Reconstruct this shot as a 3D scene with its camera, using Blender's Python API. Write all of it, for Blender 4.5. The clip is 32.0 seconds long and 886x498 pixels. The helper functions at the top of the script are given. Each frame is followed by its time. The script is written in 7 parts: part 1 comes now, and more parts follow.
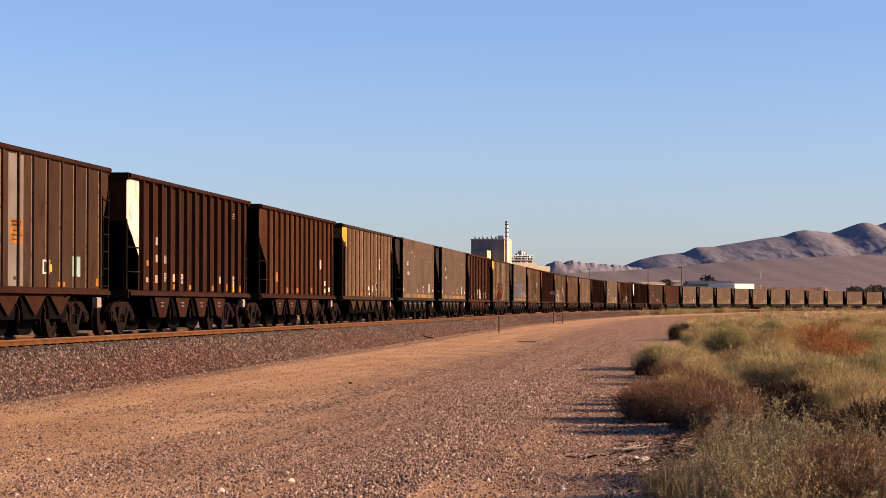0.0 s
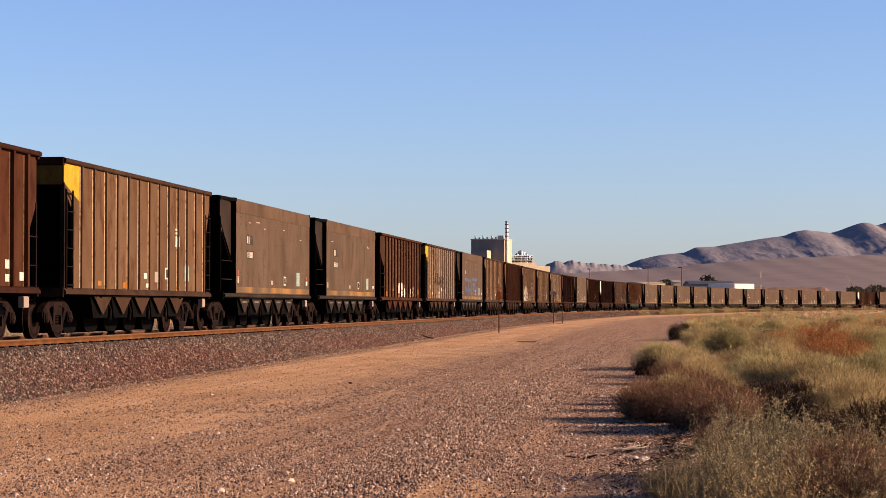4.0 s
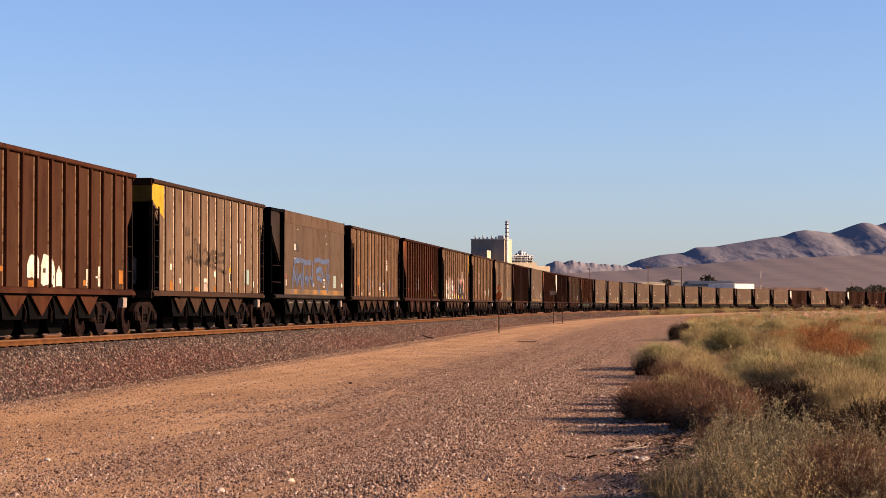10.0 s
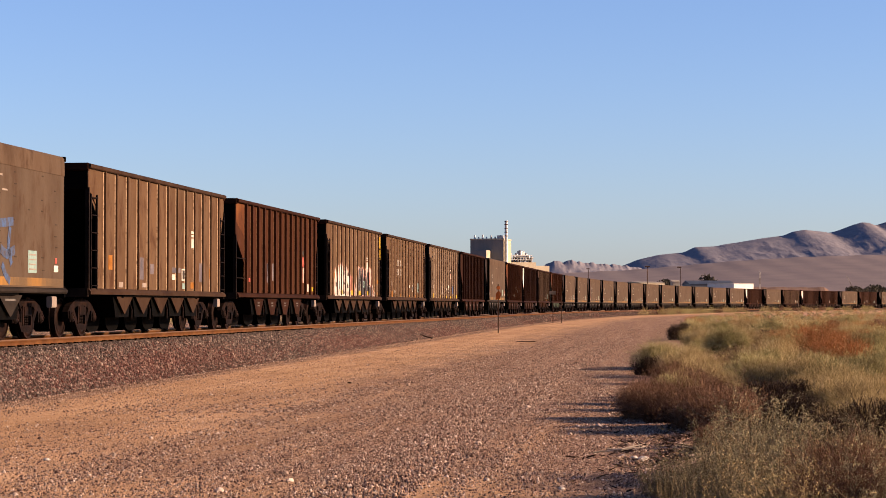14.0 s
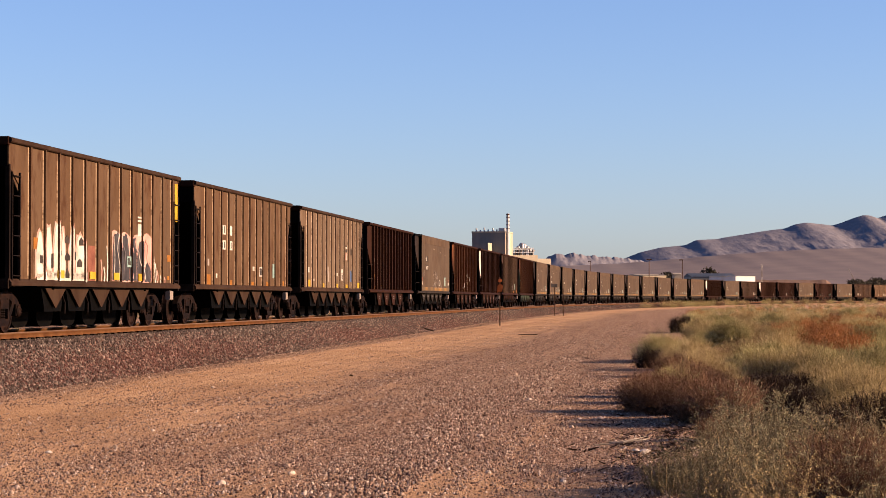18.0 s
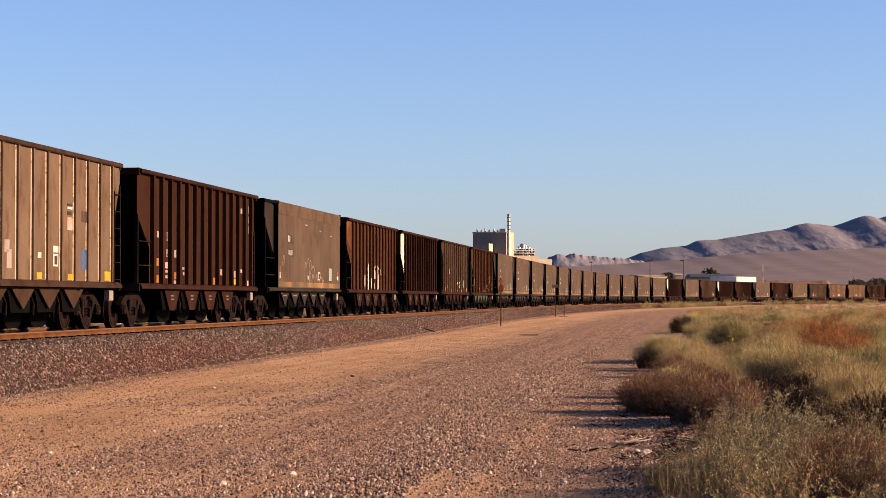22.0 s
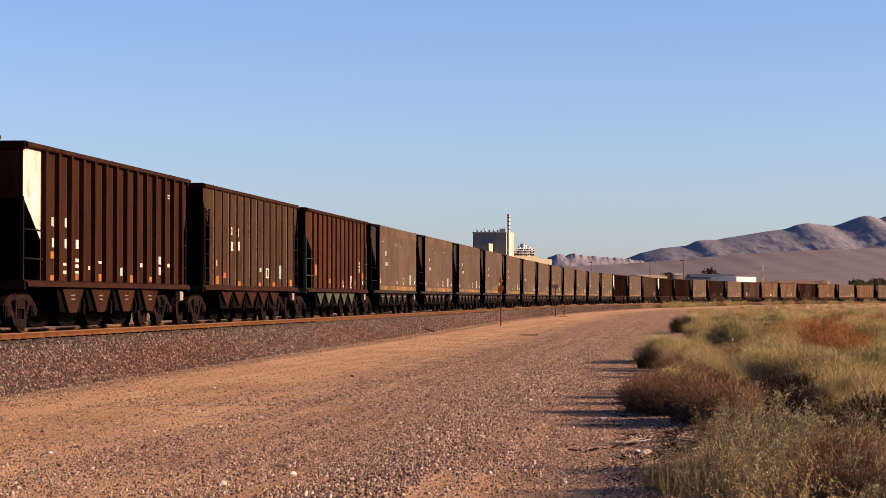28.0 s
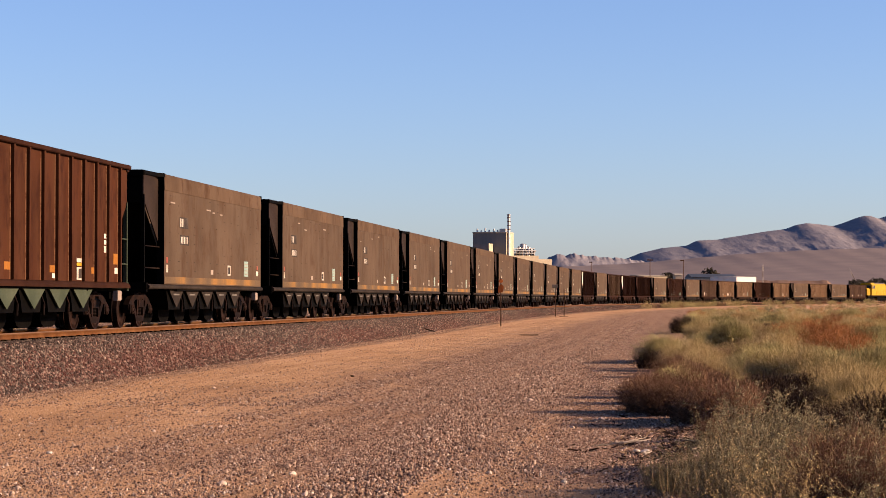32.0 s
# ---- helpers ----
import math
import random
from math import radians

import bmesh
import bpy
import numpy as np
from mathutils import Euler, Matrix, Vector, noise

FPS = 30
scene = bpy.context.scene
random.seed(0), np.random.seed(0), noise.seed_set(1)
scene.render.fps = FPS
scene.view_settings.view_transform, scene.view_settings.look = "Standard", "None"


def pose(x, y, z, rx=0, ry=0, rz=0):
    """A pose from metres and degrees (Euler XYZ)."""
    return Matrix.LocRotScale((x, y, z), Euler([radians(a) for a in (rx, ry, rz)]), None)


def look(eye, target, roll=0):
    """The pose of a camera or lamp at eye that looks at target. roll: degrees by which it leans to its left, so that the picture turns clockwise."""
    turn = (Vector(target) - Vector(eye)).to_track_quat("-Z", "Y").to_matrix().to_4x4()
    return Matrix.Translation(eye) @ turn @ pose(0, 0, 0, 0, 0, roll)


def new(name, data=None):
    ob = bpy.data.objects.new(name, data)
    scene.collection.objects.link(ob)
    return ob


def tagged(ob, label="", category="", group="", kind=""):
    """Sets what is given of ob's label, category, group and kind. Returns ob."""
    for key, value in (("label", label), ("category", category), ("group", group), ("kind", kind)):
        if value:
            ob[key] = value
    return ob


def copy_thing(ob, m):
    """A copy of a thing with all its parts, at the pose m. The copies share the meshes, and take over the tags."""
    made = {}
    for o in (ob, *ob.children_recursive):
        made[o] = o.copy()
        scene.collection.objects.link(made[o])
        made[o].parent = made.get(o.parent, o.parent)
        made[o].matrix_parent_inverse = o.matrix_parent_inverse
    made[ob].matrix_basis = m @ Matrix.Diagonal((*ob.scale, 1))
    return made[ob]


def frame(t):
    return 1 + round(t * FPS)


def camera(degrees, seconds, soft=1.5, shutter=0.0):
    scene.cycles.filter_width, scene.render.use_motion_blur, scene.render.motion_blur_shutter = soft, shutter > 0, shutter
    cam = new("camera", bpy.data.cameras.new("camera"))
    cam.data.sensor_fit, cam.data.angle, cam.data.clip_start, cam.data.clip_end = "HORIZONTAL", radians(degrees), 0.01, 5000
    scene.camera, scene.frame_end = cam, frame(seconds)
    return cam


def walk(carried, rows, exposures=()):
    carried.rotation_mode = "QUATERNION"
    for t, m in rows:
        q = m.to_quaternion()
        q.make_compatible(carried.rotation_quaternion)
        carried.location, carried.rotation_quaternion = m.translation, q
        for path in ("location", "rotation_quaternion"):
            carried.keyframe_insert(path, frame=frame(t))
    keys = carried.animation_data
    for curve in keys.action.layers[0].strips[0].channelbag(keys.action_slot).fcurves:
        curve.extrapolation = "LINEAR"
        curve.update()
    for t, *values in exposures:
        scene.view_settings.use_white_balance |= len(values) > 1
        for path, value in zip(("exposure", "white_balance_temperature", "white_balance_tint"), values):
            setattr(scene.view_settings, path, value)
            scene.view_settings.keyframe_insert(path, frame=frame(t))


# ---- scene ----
# ---- camera ----
LENS = 3817.0            # focal length over a picture 1568 wide
EYE = (0.0, 0.0, 1.67)
cam = camera(2 * math.degrees(math.atan(784 / LENS)), 32.0, soft=0.75)


def aim(dx, dy):
    """The camera's pose, nudged from its first aim by small shifts of the view."""
    return look(EYE, (-dx / LENS * 100, 100, EYE[2] + (102.4 + dy) / LENS * 100))


walk(cam, [(t, aim(dx, dy)) for t, dx, dy in (
    (0, 0, 0), (12, 0, 0), (13, -1, 0), (14, -1.2, -0.4), (14.6, -1.8, -0.8), (15.5, -4.8, -4.0), (16.5, -6.0, -7.5), (17, -4.2, -10.2), (17.5, -1.2, -12.0),
    (18, 1.8, -13.2), (18.5, 3.2, -13.4), (19, 3.4, -13.2), (20, 3.4, -12.5), (22, 3.4, -12.2), (32, 3.4, -12.2))], [(0, 1.67, 6450, 30), (32, 1.67, 6450, 30)])

# ---- world, sun, exposure ----
SUN_AZ, SUN_EL = 96.5, 16.5      # clockwise from +y, degrees
sun_way = Vector((math.sin(radians(SUN_AZ)) * math.cos(radians(SUN_EL)), math.cos(radians(SUN_AZ)) * math.cos(radians(SUN_EL)), math.sin(radians(SUN_EL))))
world = bpy.data.worlds.new("sky")
scene.world = world
world.use_nodes = True
wn = world.node_tree
sky = wn.nodes.new("ShaderNodeTexSky")
sky.sky_type, sky.sun_disc = "NISHITA", False
sky.sun_elevation, sky.sun_rotation = radians(SUN_EL), radians(SUN_AZ)
sky.altitude, sky.air_density, sky.dust_density, sky.ozone_density = 600, 1.0, 0.9, 4.8
wn.links.new(sky.outputs[0], wn.nodes["Background"].inputs[0])
wn.nodes["Background"].inputs[1].default_value = 0.0560
sun = new("sun", bpy.data.lights.new("sun", "SUN"))
sun.data.energy, sun.data.angle, sun.data.color = 5.0, radians(0.5), (1.0, 0.755, 0.45)
sun.matrix_world = look(sun_way * 200, (0, 0, 0))


# ---- materials ----
def shader(name):
    m = bpy.data.materials.new(name)
    m.use_nodes = True
    return m, m.node_tree, m.node_tree.nodes["Principled BSDF"]


def ramp(nt, source, stops):
    r = nt.nodes.new("ShaderNodeValToRGB")
    e = r.color_ramp.elements
    while len(e) < len(stops):
        e.new(0.5)
    for k, (p, c) in zip(e, stops):
        k.position, k.color = p, (*c, 1)
    nt.links.new(source, r.inputs[0])
    return r.outputs[0]


def noise_of(nt, scale, stretch=(1, 1, 1), detail=5, rough=0.6, shift=None):
    tc = nt.nodes.new("ShaderNodeTexCoord")
    mp = nt.nodes.new("ShaderNodeMapping")
    mp.inputs["Scale"].default_value = stretch
    nt.links.new(tc.outputs["Object"], mp.inputs[0])
    if shift is not None:
        nt.links.new(shift, mp.inputs["Location"])
    n = nt.nodes.new("ShaderNodeTexNoise")
    n.inputs["Scale"].default_value, n.inputs["Detail"].default_value, n.inputs["Roughness"].default_value = scale, detail, rough
    nt.links.new(mp.outputs[0], n.inputs["Vector"])
    return n.outputs[0]


def blend(nt, a, b, fac, how="MIX"):
    x = nt.nodes.new("ShaderNodeMix")
    x.data_type, x.blend_type = "RGBA", how
    for sock, val in ((x.inputs[0], fac), (x.inputs[6], a), (x.inputs[7], b)):
        if isinstance(val, (int, float)):
            sock.default_value = val
        elif isinstance(val, tuple):
            sock.default_value = (*val, 1)
        else:
            nt.links.new(val, sock)
    return x.outputs[2]


def bump(nt, bsdf, height, strength, distance):
    b = nt.nodes.new("ShaderNodeBump")
    b.inputs["Strength"].default_value, b.inputs["Distance"].default_value = strength, distance
    nt.links.new(height, b.inputs["Height"])
    nt.links.new(b.outputs[0], bsdf.inputs["Normal"])


def vary(nt, colour, amount, island=False):
    """Each object (or island) a little lighter or darker than the next."""
    if island:
        src = nt.nodes.new("ShaderNodeNewGeometry").outputs["Random Per Island"]
    else:
        src = nt.nodes.new("ShaderNodeObjectInfo").outputs["Random"]
    mr = nt.nodes.new("ShaderNodeMapRange")
    mr.inputs[3].default_value, mr.inputs[4].default_value = 1 - amount, 1 + amount
    nt.links.new(src, mr.inputs[0])
    hs = nt.nodes.new("ShaderNodeHueSaturation")
    nt.links.new(mr.outputs[0], hs.inputs["Value"])
    nt.links.new(colour, hs.inputs["Color"])
    return hs.outputs[0]


def surface(name, dark, mid, light, scale=1.0, rough=0.8, metal=0.0, fine=30.0, relief=0.01, amount=0.0, island=False, stretch=(1, 1, 1)):
    m, nt, b = shader(name)
    col = ramp(nt, noise_of(nt, scale, stretch), [(0.3, dark), (0.5, mid), (0.72, light)])
    grain = noise_of(nt, fine, detail=3)
    col = blend(nt, col, ramp(nt, grain, [(0.3, (0.72, 0.72, 0.72)), (0.7, (1, 1, 1))]), 0.7, "MULTIPLY")
    if amount:
        col = vary(nt, col, amount, island)
    nt.links.new(col, b.inputs["Base Color"])
    b.inputs["Roughness"].default_value, b.inputs["Metallic"].default_value = rough, metal
    b.inputs["Specular IOR Level"].default_value = 0.5 if metal else 0.02 if "black" in name else 0.05
    bump(nt, b, grain, 0.5, relief)
    return m


def car_paint(name, base, dirt, rust, amount=0.5):
    """Old car paint: patchy fade, dust streaks that run down, rust bleeding from the seams."""
    m, nt, b = shader(name)
    info = nt.nodes.new("ShaderNodeObjectInfo").outputs["Random"]
    sc = nt.nodes.new("ShaderNodeMath")
    sc.operation = "MULTIPLY"
    sc.inputs[1].default_value = 37.0
    nt.links.new(info, sc.inputs[0])
    big = noise_of(nt, 0.45, (1, 1, 0.8), shift=sc.outputs[0])
    col = ramp(nt, big, [(0.30, tuple(c * 0.66 for c in base)), (0.5, base), (0.70, tuple(min(1, c * 1.28) for c in base))])
    streak = noise_of(nt, 1.0, (1.5, 1.5, 0.28), detail=5, rough=0.55, shift=sc.outputs[0])
    col = blend(nt, col, dirt, ramp(nt, streak, [(0.42, (0, 0, 0)), (0.72, (amount, amount, amount))]))
    spots = noise_of(nt, 1.6, (1.5, 1.5, 0.7), detail=8, rough=0.7, shift=sc.outputs[0])
    col = blend(nt, col, rust, ramp(nt, spots, [(0.50, (0, 0, 0)), (0.64, (0.85, 0.85, 0.85))]))
    fine = noise_of(nt, 25.0, (1, 1, 0.5), detail=3)
    col = blend(nt, col, ramp(nt, fine, [(0.3, (0.84, 0.84, 0.84)), (0.65, (1, 1, 1))]), 0.8, "MULTIPLY")
    nt.links.new(col, b.inputs["Base Color"])
    b.inputs["Roughness"].default_value = 0.8
    b.inputs["Specular IOR Level"].default_value = 0.04
    bump(nt, b, big, 0.35, 0.05)
    return m


PAINT = {
    "tan": car_paint("tan_paint", (0.056, 0.0315, 0.0168), (0.073, 0.0474, 0.0286), (0.032, 0.0132, 0.0060), 0.6),
    "light": car_paint("light_tan_paint", (0.070, 0.0456, 0.0288), (0.091, 0.0660, 0.0463), (0.045, 0.0233, 0.0120), 0.5),
    "brown": car_paint("brown_paint", (0.0235, 0.0124, 0.0072), (0.032, 0.0196, 0.0125), (0.015, 0.0060, 0.0033), 0.5),
    "rust": car_paint("rust_paint", (0.0290, 0.0094, 0.0038), (0.038, 0.0165, 0.0080), (0.0155, 0.0045, 0.0020), 0.6),
    "worn": car_paint("worn_brown_paint", (0.0265, 0.0106, 0.0047), (0.036, 0.0178, 0.0090), (0.0160, 0.0052, 0.0022), 0.7),
    "dark": car_paint("dark_paint", (0.0160, 0.0054, 0.0024), (0.024, 0.0100, 0.0052), (0.0098, 0.0028, 0.0013), 0.5),
    "grey": car_paint("grey_paint", (0.0445, 0.0300, 0.0203), (0.060, 0.0433, 0.0305), (0.034, 0.0188, 0.0108), 0.75),
    "crown": car_paint("stained_top_paint", (0.050, 0.0322, 0.0206), (0.066, 0.0455, 0.0308), (0.031, 0.0168, 0.0094), 0.6),
}


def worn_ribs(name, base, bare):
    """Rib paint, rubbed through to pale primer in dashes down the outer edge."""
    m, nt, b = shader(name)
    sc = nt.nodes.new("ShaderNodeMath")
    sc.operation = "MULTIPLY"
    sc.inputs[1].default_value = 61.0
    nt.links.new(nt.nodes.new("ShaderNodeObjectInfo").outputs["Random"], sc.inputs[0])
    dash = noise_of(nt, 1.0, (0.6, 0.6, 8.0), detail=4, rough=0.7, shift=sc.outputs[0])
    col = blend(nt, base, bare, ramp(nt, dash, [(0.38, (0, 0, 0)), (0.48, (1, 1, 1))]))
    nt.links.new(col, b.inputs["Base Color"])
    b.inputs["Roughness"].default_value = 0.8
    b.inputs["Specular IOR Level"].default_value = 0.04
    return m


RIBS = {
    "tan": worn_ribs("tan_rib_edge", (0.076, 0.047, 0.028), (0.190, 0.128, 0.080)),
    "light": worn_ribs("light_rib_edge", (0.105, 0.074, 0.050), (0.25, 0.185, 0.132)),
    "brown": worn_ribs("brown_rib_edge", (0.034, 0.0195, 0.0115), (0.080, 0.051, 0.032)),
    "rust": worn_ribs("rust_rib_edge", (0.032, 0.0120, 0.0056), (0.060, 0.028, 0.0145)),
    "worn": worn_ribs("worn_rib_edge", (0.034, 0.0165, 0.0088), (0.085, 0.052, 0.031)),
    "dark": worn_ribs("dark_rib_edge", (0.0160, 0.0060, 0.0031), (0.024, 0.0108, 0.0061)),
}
# Near-black steel: shade under and between the cars is put into this colour.
BLACK = surface("black_and_shade_steel", (0.0007, 0.0006, 0.0005), (0.0013, 0.0011, 0.0009), (0.0032, 0.0024, 0.0018), 1.5, 0.7)
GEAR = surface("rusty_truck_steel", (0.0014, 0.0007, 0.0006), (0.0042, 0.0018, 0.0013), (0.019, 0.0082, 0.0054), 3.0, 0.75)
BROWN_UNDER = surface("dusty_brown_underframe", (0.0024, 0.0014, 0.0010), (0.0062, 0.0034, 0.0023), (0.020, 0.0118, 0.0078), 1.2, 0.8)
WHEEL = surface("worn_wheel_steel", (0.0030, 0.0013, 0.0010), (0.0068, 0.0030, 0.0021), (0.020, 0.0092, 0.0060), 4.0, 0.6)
GREEN = surface("dull_green_paint", (0.017, 0.024, 0.016), (0.027, 0.036, 0.024), (0.044, 0.052, 0.036), 1.0, 0.7)
WHITE = surface("weathered_white_paint", (0.2048, 0.1728, 0.1408), (0.3328, 0.3008, 0.2624), (0.4224, 0.3968, 0.3584), 2.0, 0.7)
YELLOW = surface("yellow_paint", (0.192, 0.1088, 0.0077), (0.2816, 0.1696, 0.0102), (0.3328, 0.2112, 0.0192), 2.0, 0.6)
# Yellow darkened for end panels out of the sun: shade painted in.
SHADED_YELLOW = surface("shaded_yellow_paint", (0.055, 0.033, 0.005), (0.085, 0.053, 0.008), (0.040, 0.020, 0.006), 2.0, 0.8)
ORANGE = surface("orange_paint", (0.105, 0.040, 0.0085), (0.165, 0.064, 0.0110), (0.215, 0.092, 0.0180), 3.0, 0.7)
RED = surface("red_paint", (0.13, 0.022, 0.016), (0.19, 0.040, 0.028), (0.24, 0.075, 0.055), 3.0, 0.6)
BLUE = surface("worn_blue_spray", (0.046, 0.038, 0.038), (0.040, 0.055, 0.095), (0.036, 0.078, 0.185), 6.0, 0.8)
MINT = surface("pale_green_label", (0.095, 0.150, 0.140), (0.135, 0.200, 0.185), (0.185, 0.240, 0.220), 5.0, 0.6)
INK = surface("faded_black_paint", (0.016, 0.0141, 0.0128), (0.0288, 0.0243, 0.0218), (0.0512, 0.0416, 0.0352), 3.0, 0.8)
SPRAY = surface("thin_dark_spray", (0.024, 0.017, 0.0125), (0.042, 0.029, 0.0205), (0.080, 0.054, 0.036), 5.0, 0.85)
SLATE = surface("dark_slate_spray", (0.014, 0.013, 0.015), (0.028, 0.026, 0.029), (0.052, 0.047, 0.050), 3.0, 0.8)
RUSTPINK = surface("dull_pink_patch", (0.085, 0.030, 0.020), (0.12, 0.045, 0.030), (0.15, 0.062, 0.042), 3.0, 0.8)
SKYSPRAY = surface("violet_grey_spray", (0.0448, 0.0416, 0.048), (0.0768, 0.064, 0.0704), (0.128, 0.1088, 0.1088), 2.0, 0.8)
PINK = surface("faded_pink_spray", (0.256, 0.128, 0.1024), (0.3328, 0.1792, 0.1472), (0.384, 0.2432, 0.2048), 2.0, 0.8)
PALE = surface("pale_grey_panel", (0.1408, 0.112, 0.0928), (0.1728, 0.1408, 0.1184), (0.2048, 0.1728, 0.1472), 1.2, 0.7)
GREYPATCH = surface("dull_grey_patch", (0.072, 0.060, 0.051), (0.092, 0.078, 0.067), (0.112, 0.096, 0.083), 1.2, 0.7)
RUSTCORNER = surface("orange_rust", (0.034, 0.0110, 0.0042), (0.070, 0.0235, 0.0075), (0.115, 0.0420, 0.0120), 1.6, 0.8)
RAIL = surface("rusty_rail_side", (0.044, 0.0165, 0.0056), (0.068, 0.0270, 0.0088), (0.095, 0.0420, 0.0155), 2.0, 0.8)
SHINE = surface("worn_rail_head", (0.068, 0.030, 0.0110), (0.096, 0.044, 0.0175), (0.13, 0.066, 0.030), 3.0, 0.5, 0.2)
TIE = surface("weathered_tie", (0.018, 0.013, 0.010), (0.034, 0.026, 0.020), (0.060, 0.047, 0.037), 3.0, 0.9, amount=0.3)
CONCRETE = surface("pale_concrete", (0.25, 0.215, 0.155), (0.305, 0.262, 0.195), (0.35, 0.305, 0.235), 0.3, 0.85, relief=0.004)
CLADDING = surface("grey_metal_cladding", (0.118, 0.118, 0.115), (0.136, 0.135, 0.131), (0.154, 0.152, 0.147), 0.25, 0.6, stretch=(3, 3, 0.3))
ROOFING = surface("blue_grey_roof", (0.0352, 0.0416, 0.0525), (0.048, 0.0563, 0.0704), (0.064, 0.0736, 0.0896), 0.2, 0.6)
STEEL = surface("galvanised_steel", (0.2432, 0.2432, 0.2432), (0.32, 0.32, 0.32), (0.384, 0.384, 0.384), 1.0, 0.4, 0.5)
POSTM = surface("rusty_post", (0.032, 0.0192, 0.0128), (0.0576, 0.032, 0.0224), (0.0896, 0.0512, 0.032), 5.0, 0.8)
GLASS, gnt, gb = shader("dark_window_glass")
gb.inputs["Base Color"].default_value, gb.inputs["Roughness"].default_value = (0.02, 0.025, 0.03, 1), 0.08


def pebble_material(name, colours, grit=60.0):
    """Loose stones, each its own colour, with a dusty grain."""
    m, nt, b = shader(name)
    src = nt.nodes.new("ShaderNodeNewGeometry").outputs["Random Per Island"]
    col = ramp(nt, src, [(k / (len(colours) - 1), c) for k, c in enumerate(colours)])
    grain = noise_of(nt, grit, detail=3)
    col = blend(nt, col, ramp(nt, grain, [(0.3, (0.6, 0.6, 0.6)), (0.7, (1, 1, 1))]), 0.8, "MULTIPLY")
    nt.links.new(col, b.inputs["Base Color"])
    b.inputs["Roughness"].default_value = 0.9
    b.inputs["Specular IOR Level"].default_value = 0.15
    bump(nt, b, grain, 0.5, 0.01)
    return m


STONE = pebble_material("mixed_pebbles", [(0.030, 0.013, 0.009), (0.15, 0.082, 0.055), (0.31, 0.192, 0.130), (0.070, 0.037, 0.027), (0.42, 0.295, 0.210), (0.046, 0.022, 0.016), (0.60, 0.47, 0.37)])
BALLAST = pebble_material("ballast_stone", [(0.010, 0.008, 0.007), (0.070, 0.048, 0.039), (0.030, 0.021, 0.018), (0.120, 0.086, 0.068), (0.016, 0.011, 0.010), (0.22, 0.172, 0.138), (0.055, 0.033, 0.027), (0.010, 0.007, 0.006), (0.36, 0.28, 0.23)], 50.0)
REDBALLAST = pebble_material("red_ballast_stone", [(0.010, 0.005, 0.004), (0.100, 0.032, 0.023), (0.050, 0.018, 0.014), (0.125, 0.060, 0.045), (0.022, 0.009, 0.007), (0.26, 0.17, 0.13), (0.080, 0.027, 0.020), (0.012, 0.005, 0.004), (0.30, 0.21, 0.17)], 50.0)
BED = surface("ballast_bed", (0.010, 0.0052, 0.0036), (0.021, 0.0112, 0.0080), (0.044, 0.0255, 0.0190), 9.0, 0.95, fine=35, relief=0.05)


def ground_material():
    m, nt, b = shader("desert_ground")
    a = nt.nodes.new("ShaderNodeAttribute")
    a.attribute_name = "gravel"
    n1 = noise_of(nt, 0.35, (1, 0.5, 1), detail=7)
    at2 = nt.nodes.new("ShaderNodeAttribute")
    at2.attribute_name = "lane"
    lane = nt.nodes.new("ShaderNodeTexNoise")
    lane.inputs["Scale"].default_value, lane.inputs["Detail"].default_value, lane.inputs["Roughness"].default_value = 1.0, 5, 0.7
    nt.links.new(at2.outputs["Vector"], lane.inputs["Vector"])
    sand = ramp(nt, n1, [(0.3, (0.33, 0.188, 0.095)), (0.52, (0.43, 0.258, 0.138)), (0.7, (0.49, 0.308, 0.174))])
    n2 = noise_of(nt, 14.0, detail=4, rough=0.75)
    grit = ramp(nt, n2, [(0.40, (0.040, 0.021, 0.015)), (0.5, (0.200, 0.113, 0.070)), (0.60, (0.43, 0.280, 0.182))])
    edge = noise_of(nt, 0.8, (1, 0.35, 1), detail=6, rough=0.7)
    ad = nt.nodes.new("ShaderNodeMath")
    ad.operation = "ADD"
    nt.links.new(a.outputs["Fac"], ad.inputs[0])
    nt.links.new(edge, ad.inputs[1])
    fac = ramp(nt, ad.outputs[0], [(0.60, (0, 0, 0)), (1.05, (1, 1, 1))])
    col = blend(nt, sand, grit, fac)
    col = blend(nt, col, ramp(nt, lane.outputs[0], [(0.36, (0.72, 0.69, 0.66)), (0.56, (1, 1, 1))]), 0.8, "MULTIPLY")
    n3 = noise_of(nt, 45.0, detail=3)
    col = blend(nt, col, ramp(nt, n3, [(0.32, (0.66, 0.66, 0.66)), (0.6, (1, 1, 1))]), 0.7, "MULTIPLY")
    nt.links.new(col, b.inputs["Base Color"])
    b.inputs["Roughness"].default_value = 0.95
    b.inputs["Specular IOR Level"].default_value = 0.1
    bump(nt, b, n2, 1.0, 0.08)
    return m


GROUND = ground_material()


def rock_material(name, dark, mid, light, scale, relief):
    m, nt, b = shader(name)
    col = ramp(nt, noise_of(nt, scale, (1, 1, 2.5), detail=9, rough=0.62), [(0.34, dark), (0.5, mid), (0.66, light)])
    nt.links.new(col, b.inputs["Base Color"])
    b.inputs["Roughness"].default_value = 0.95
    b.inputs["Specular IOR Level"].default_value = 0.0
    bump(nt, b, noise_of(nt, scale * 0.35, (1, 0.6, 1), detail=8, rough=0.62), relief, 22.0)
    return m


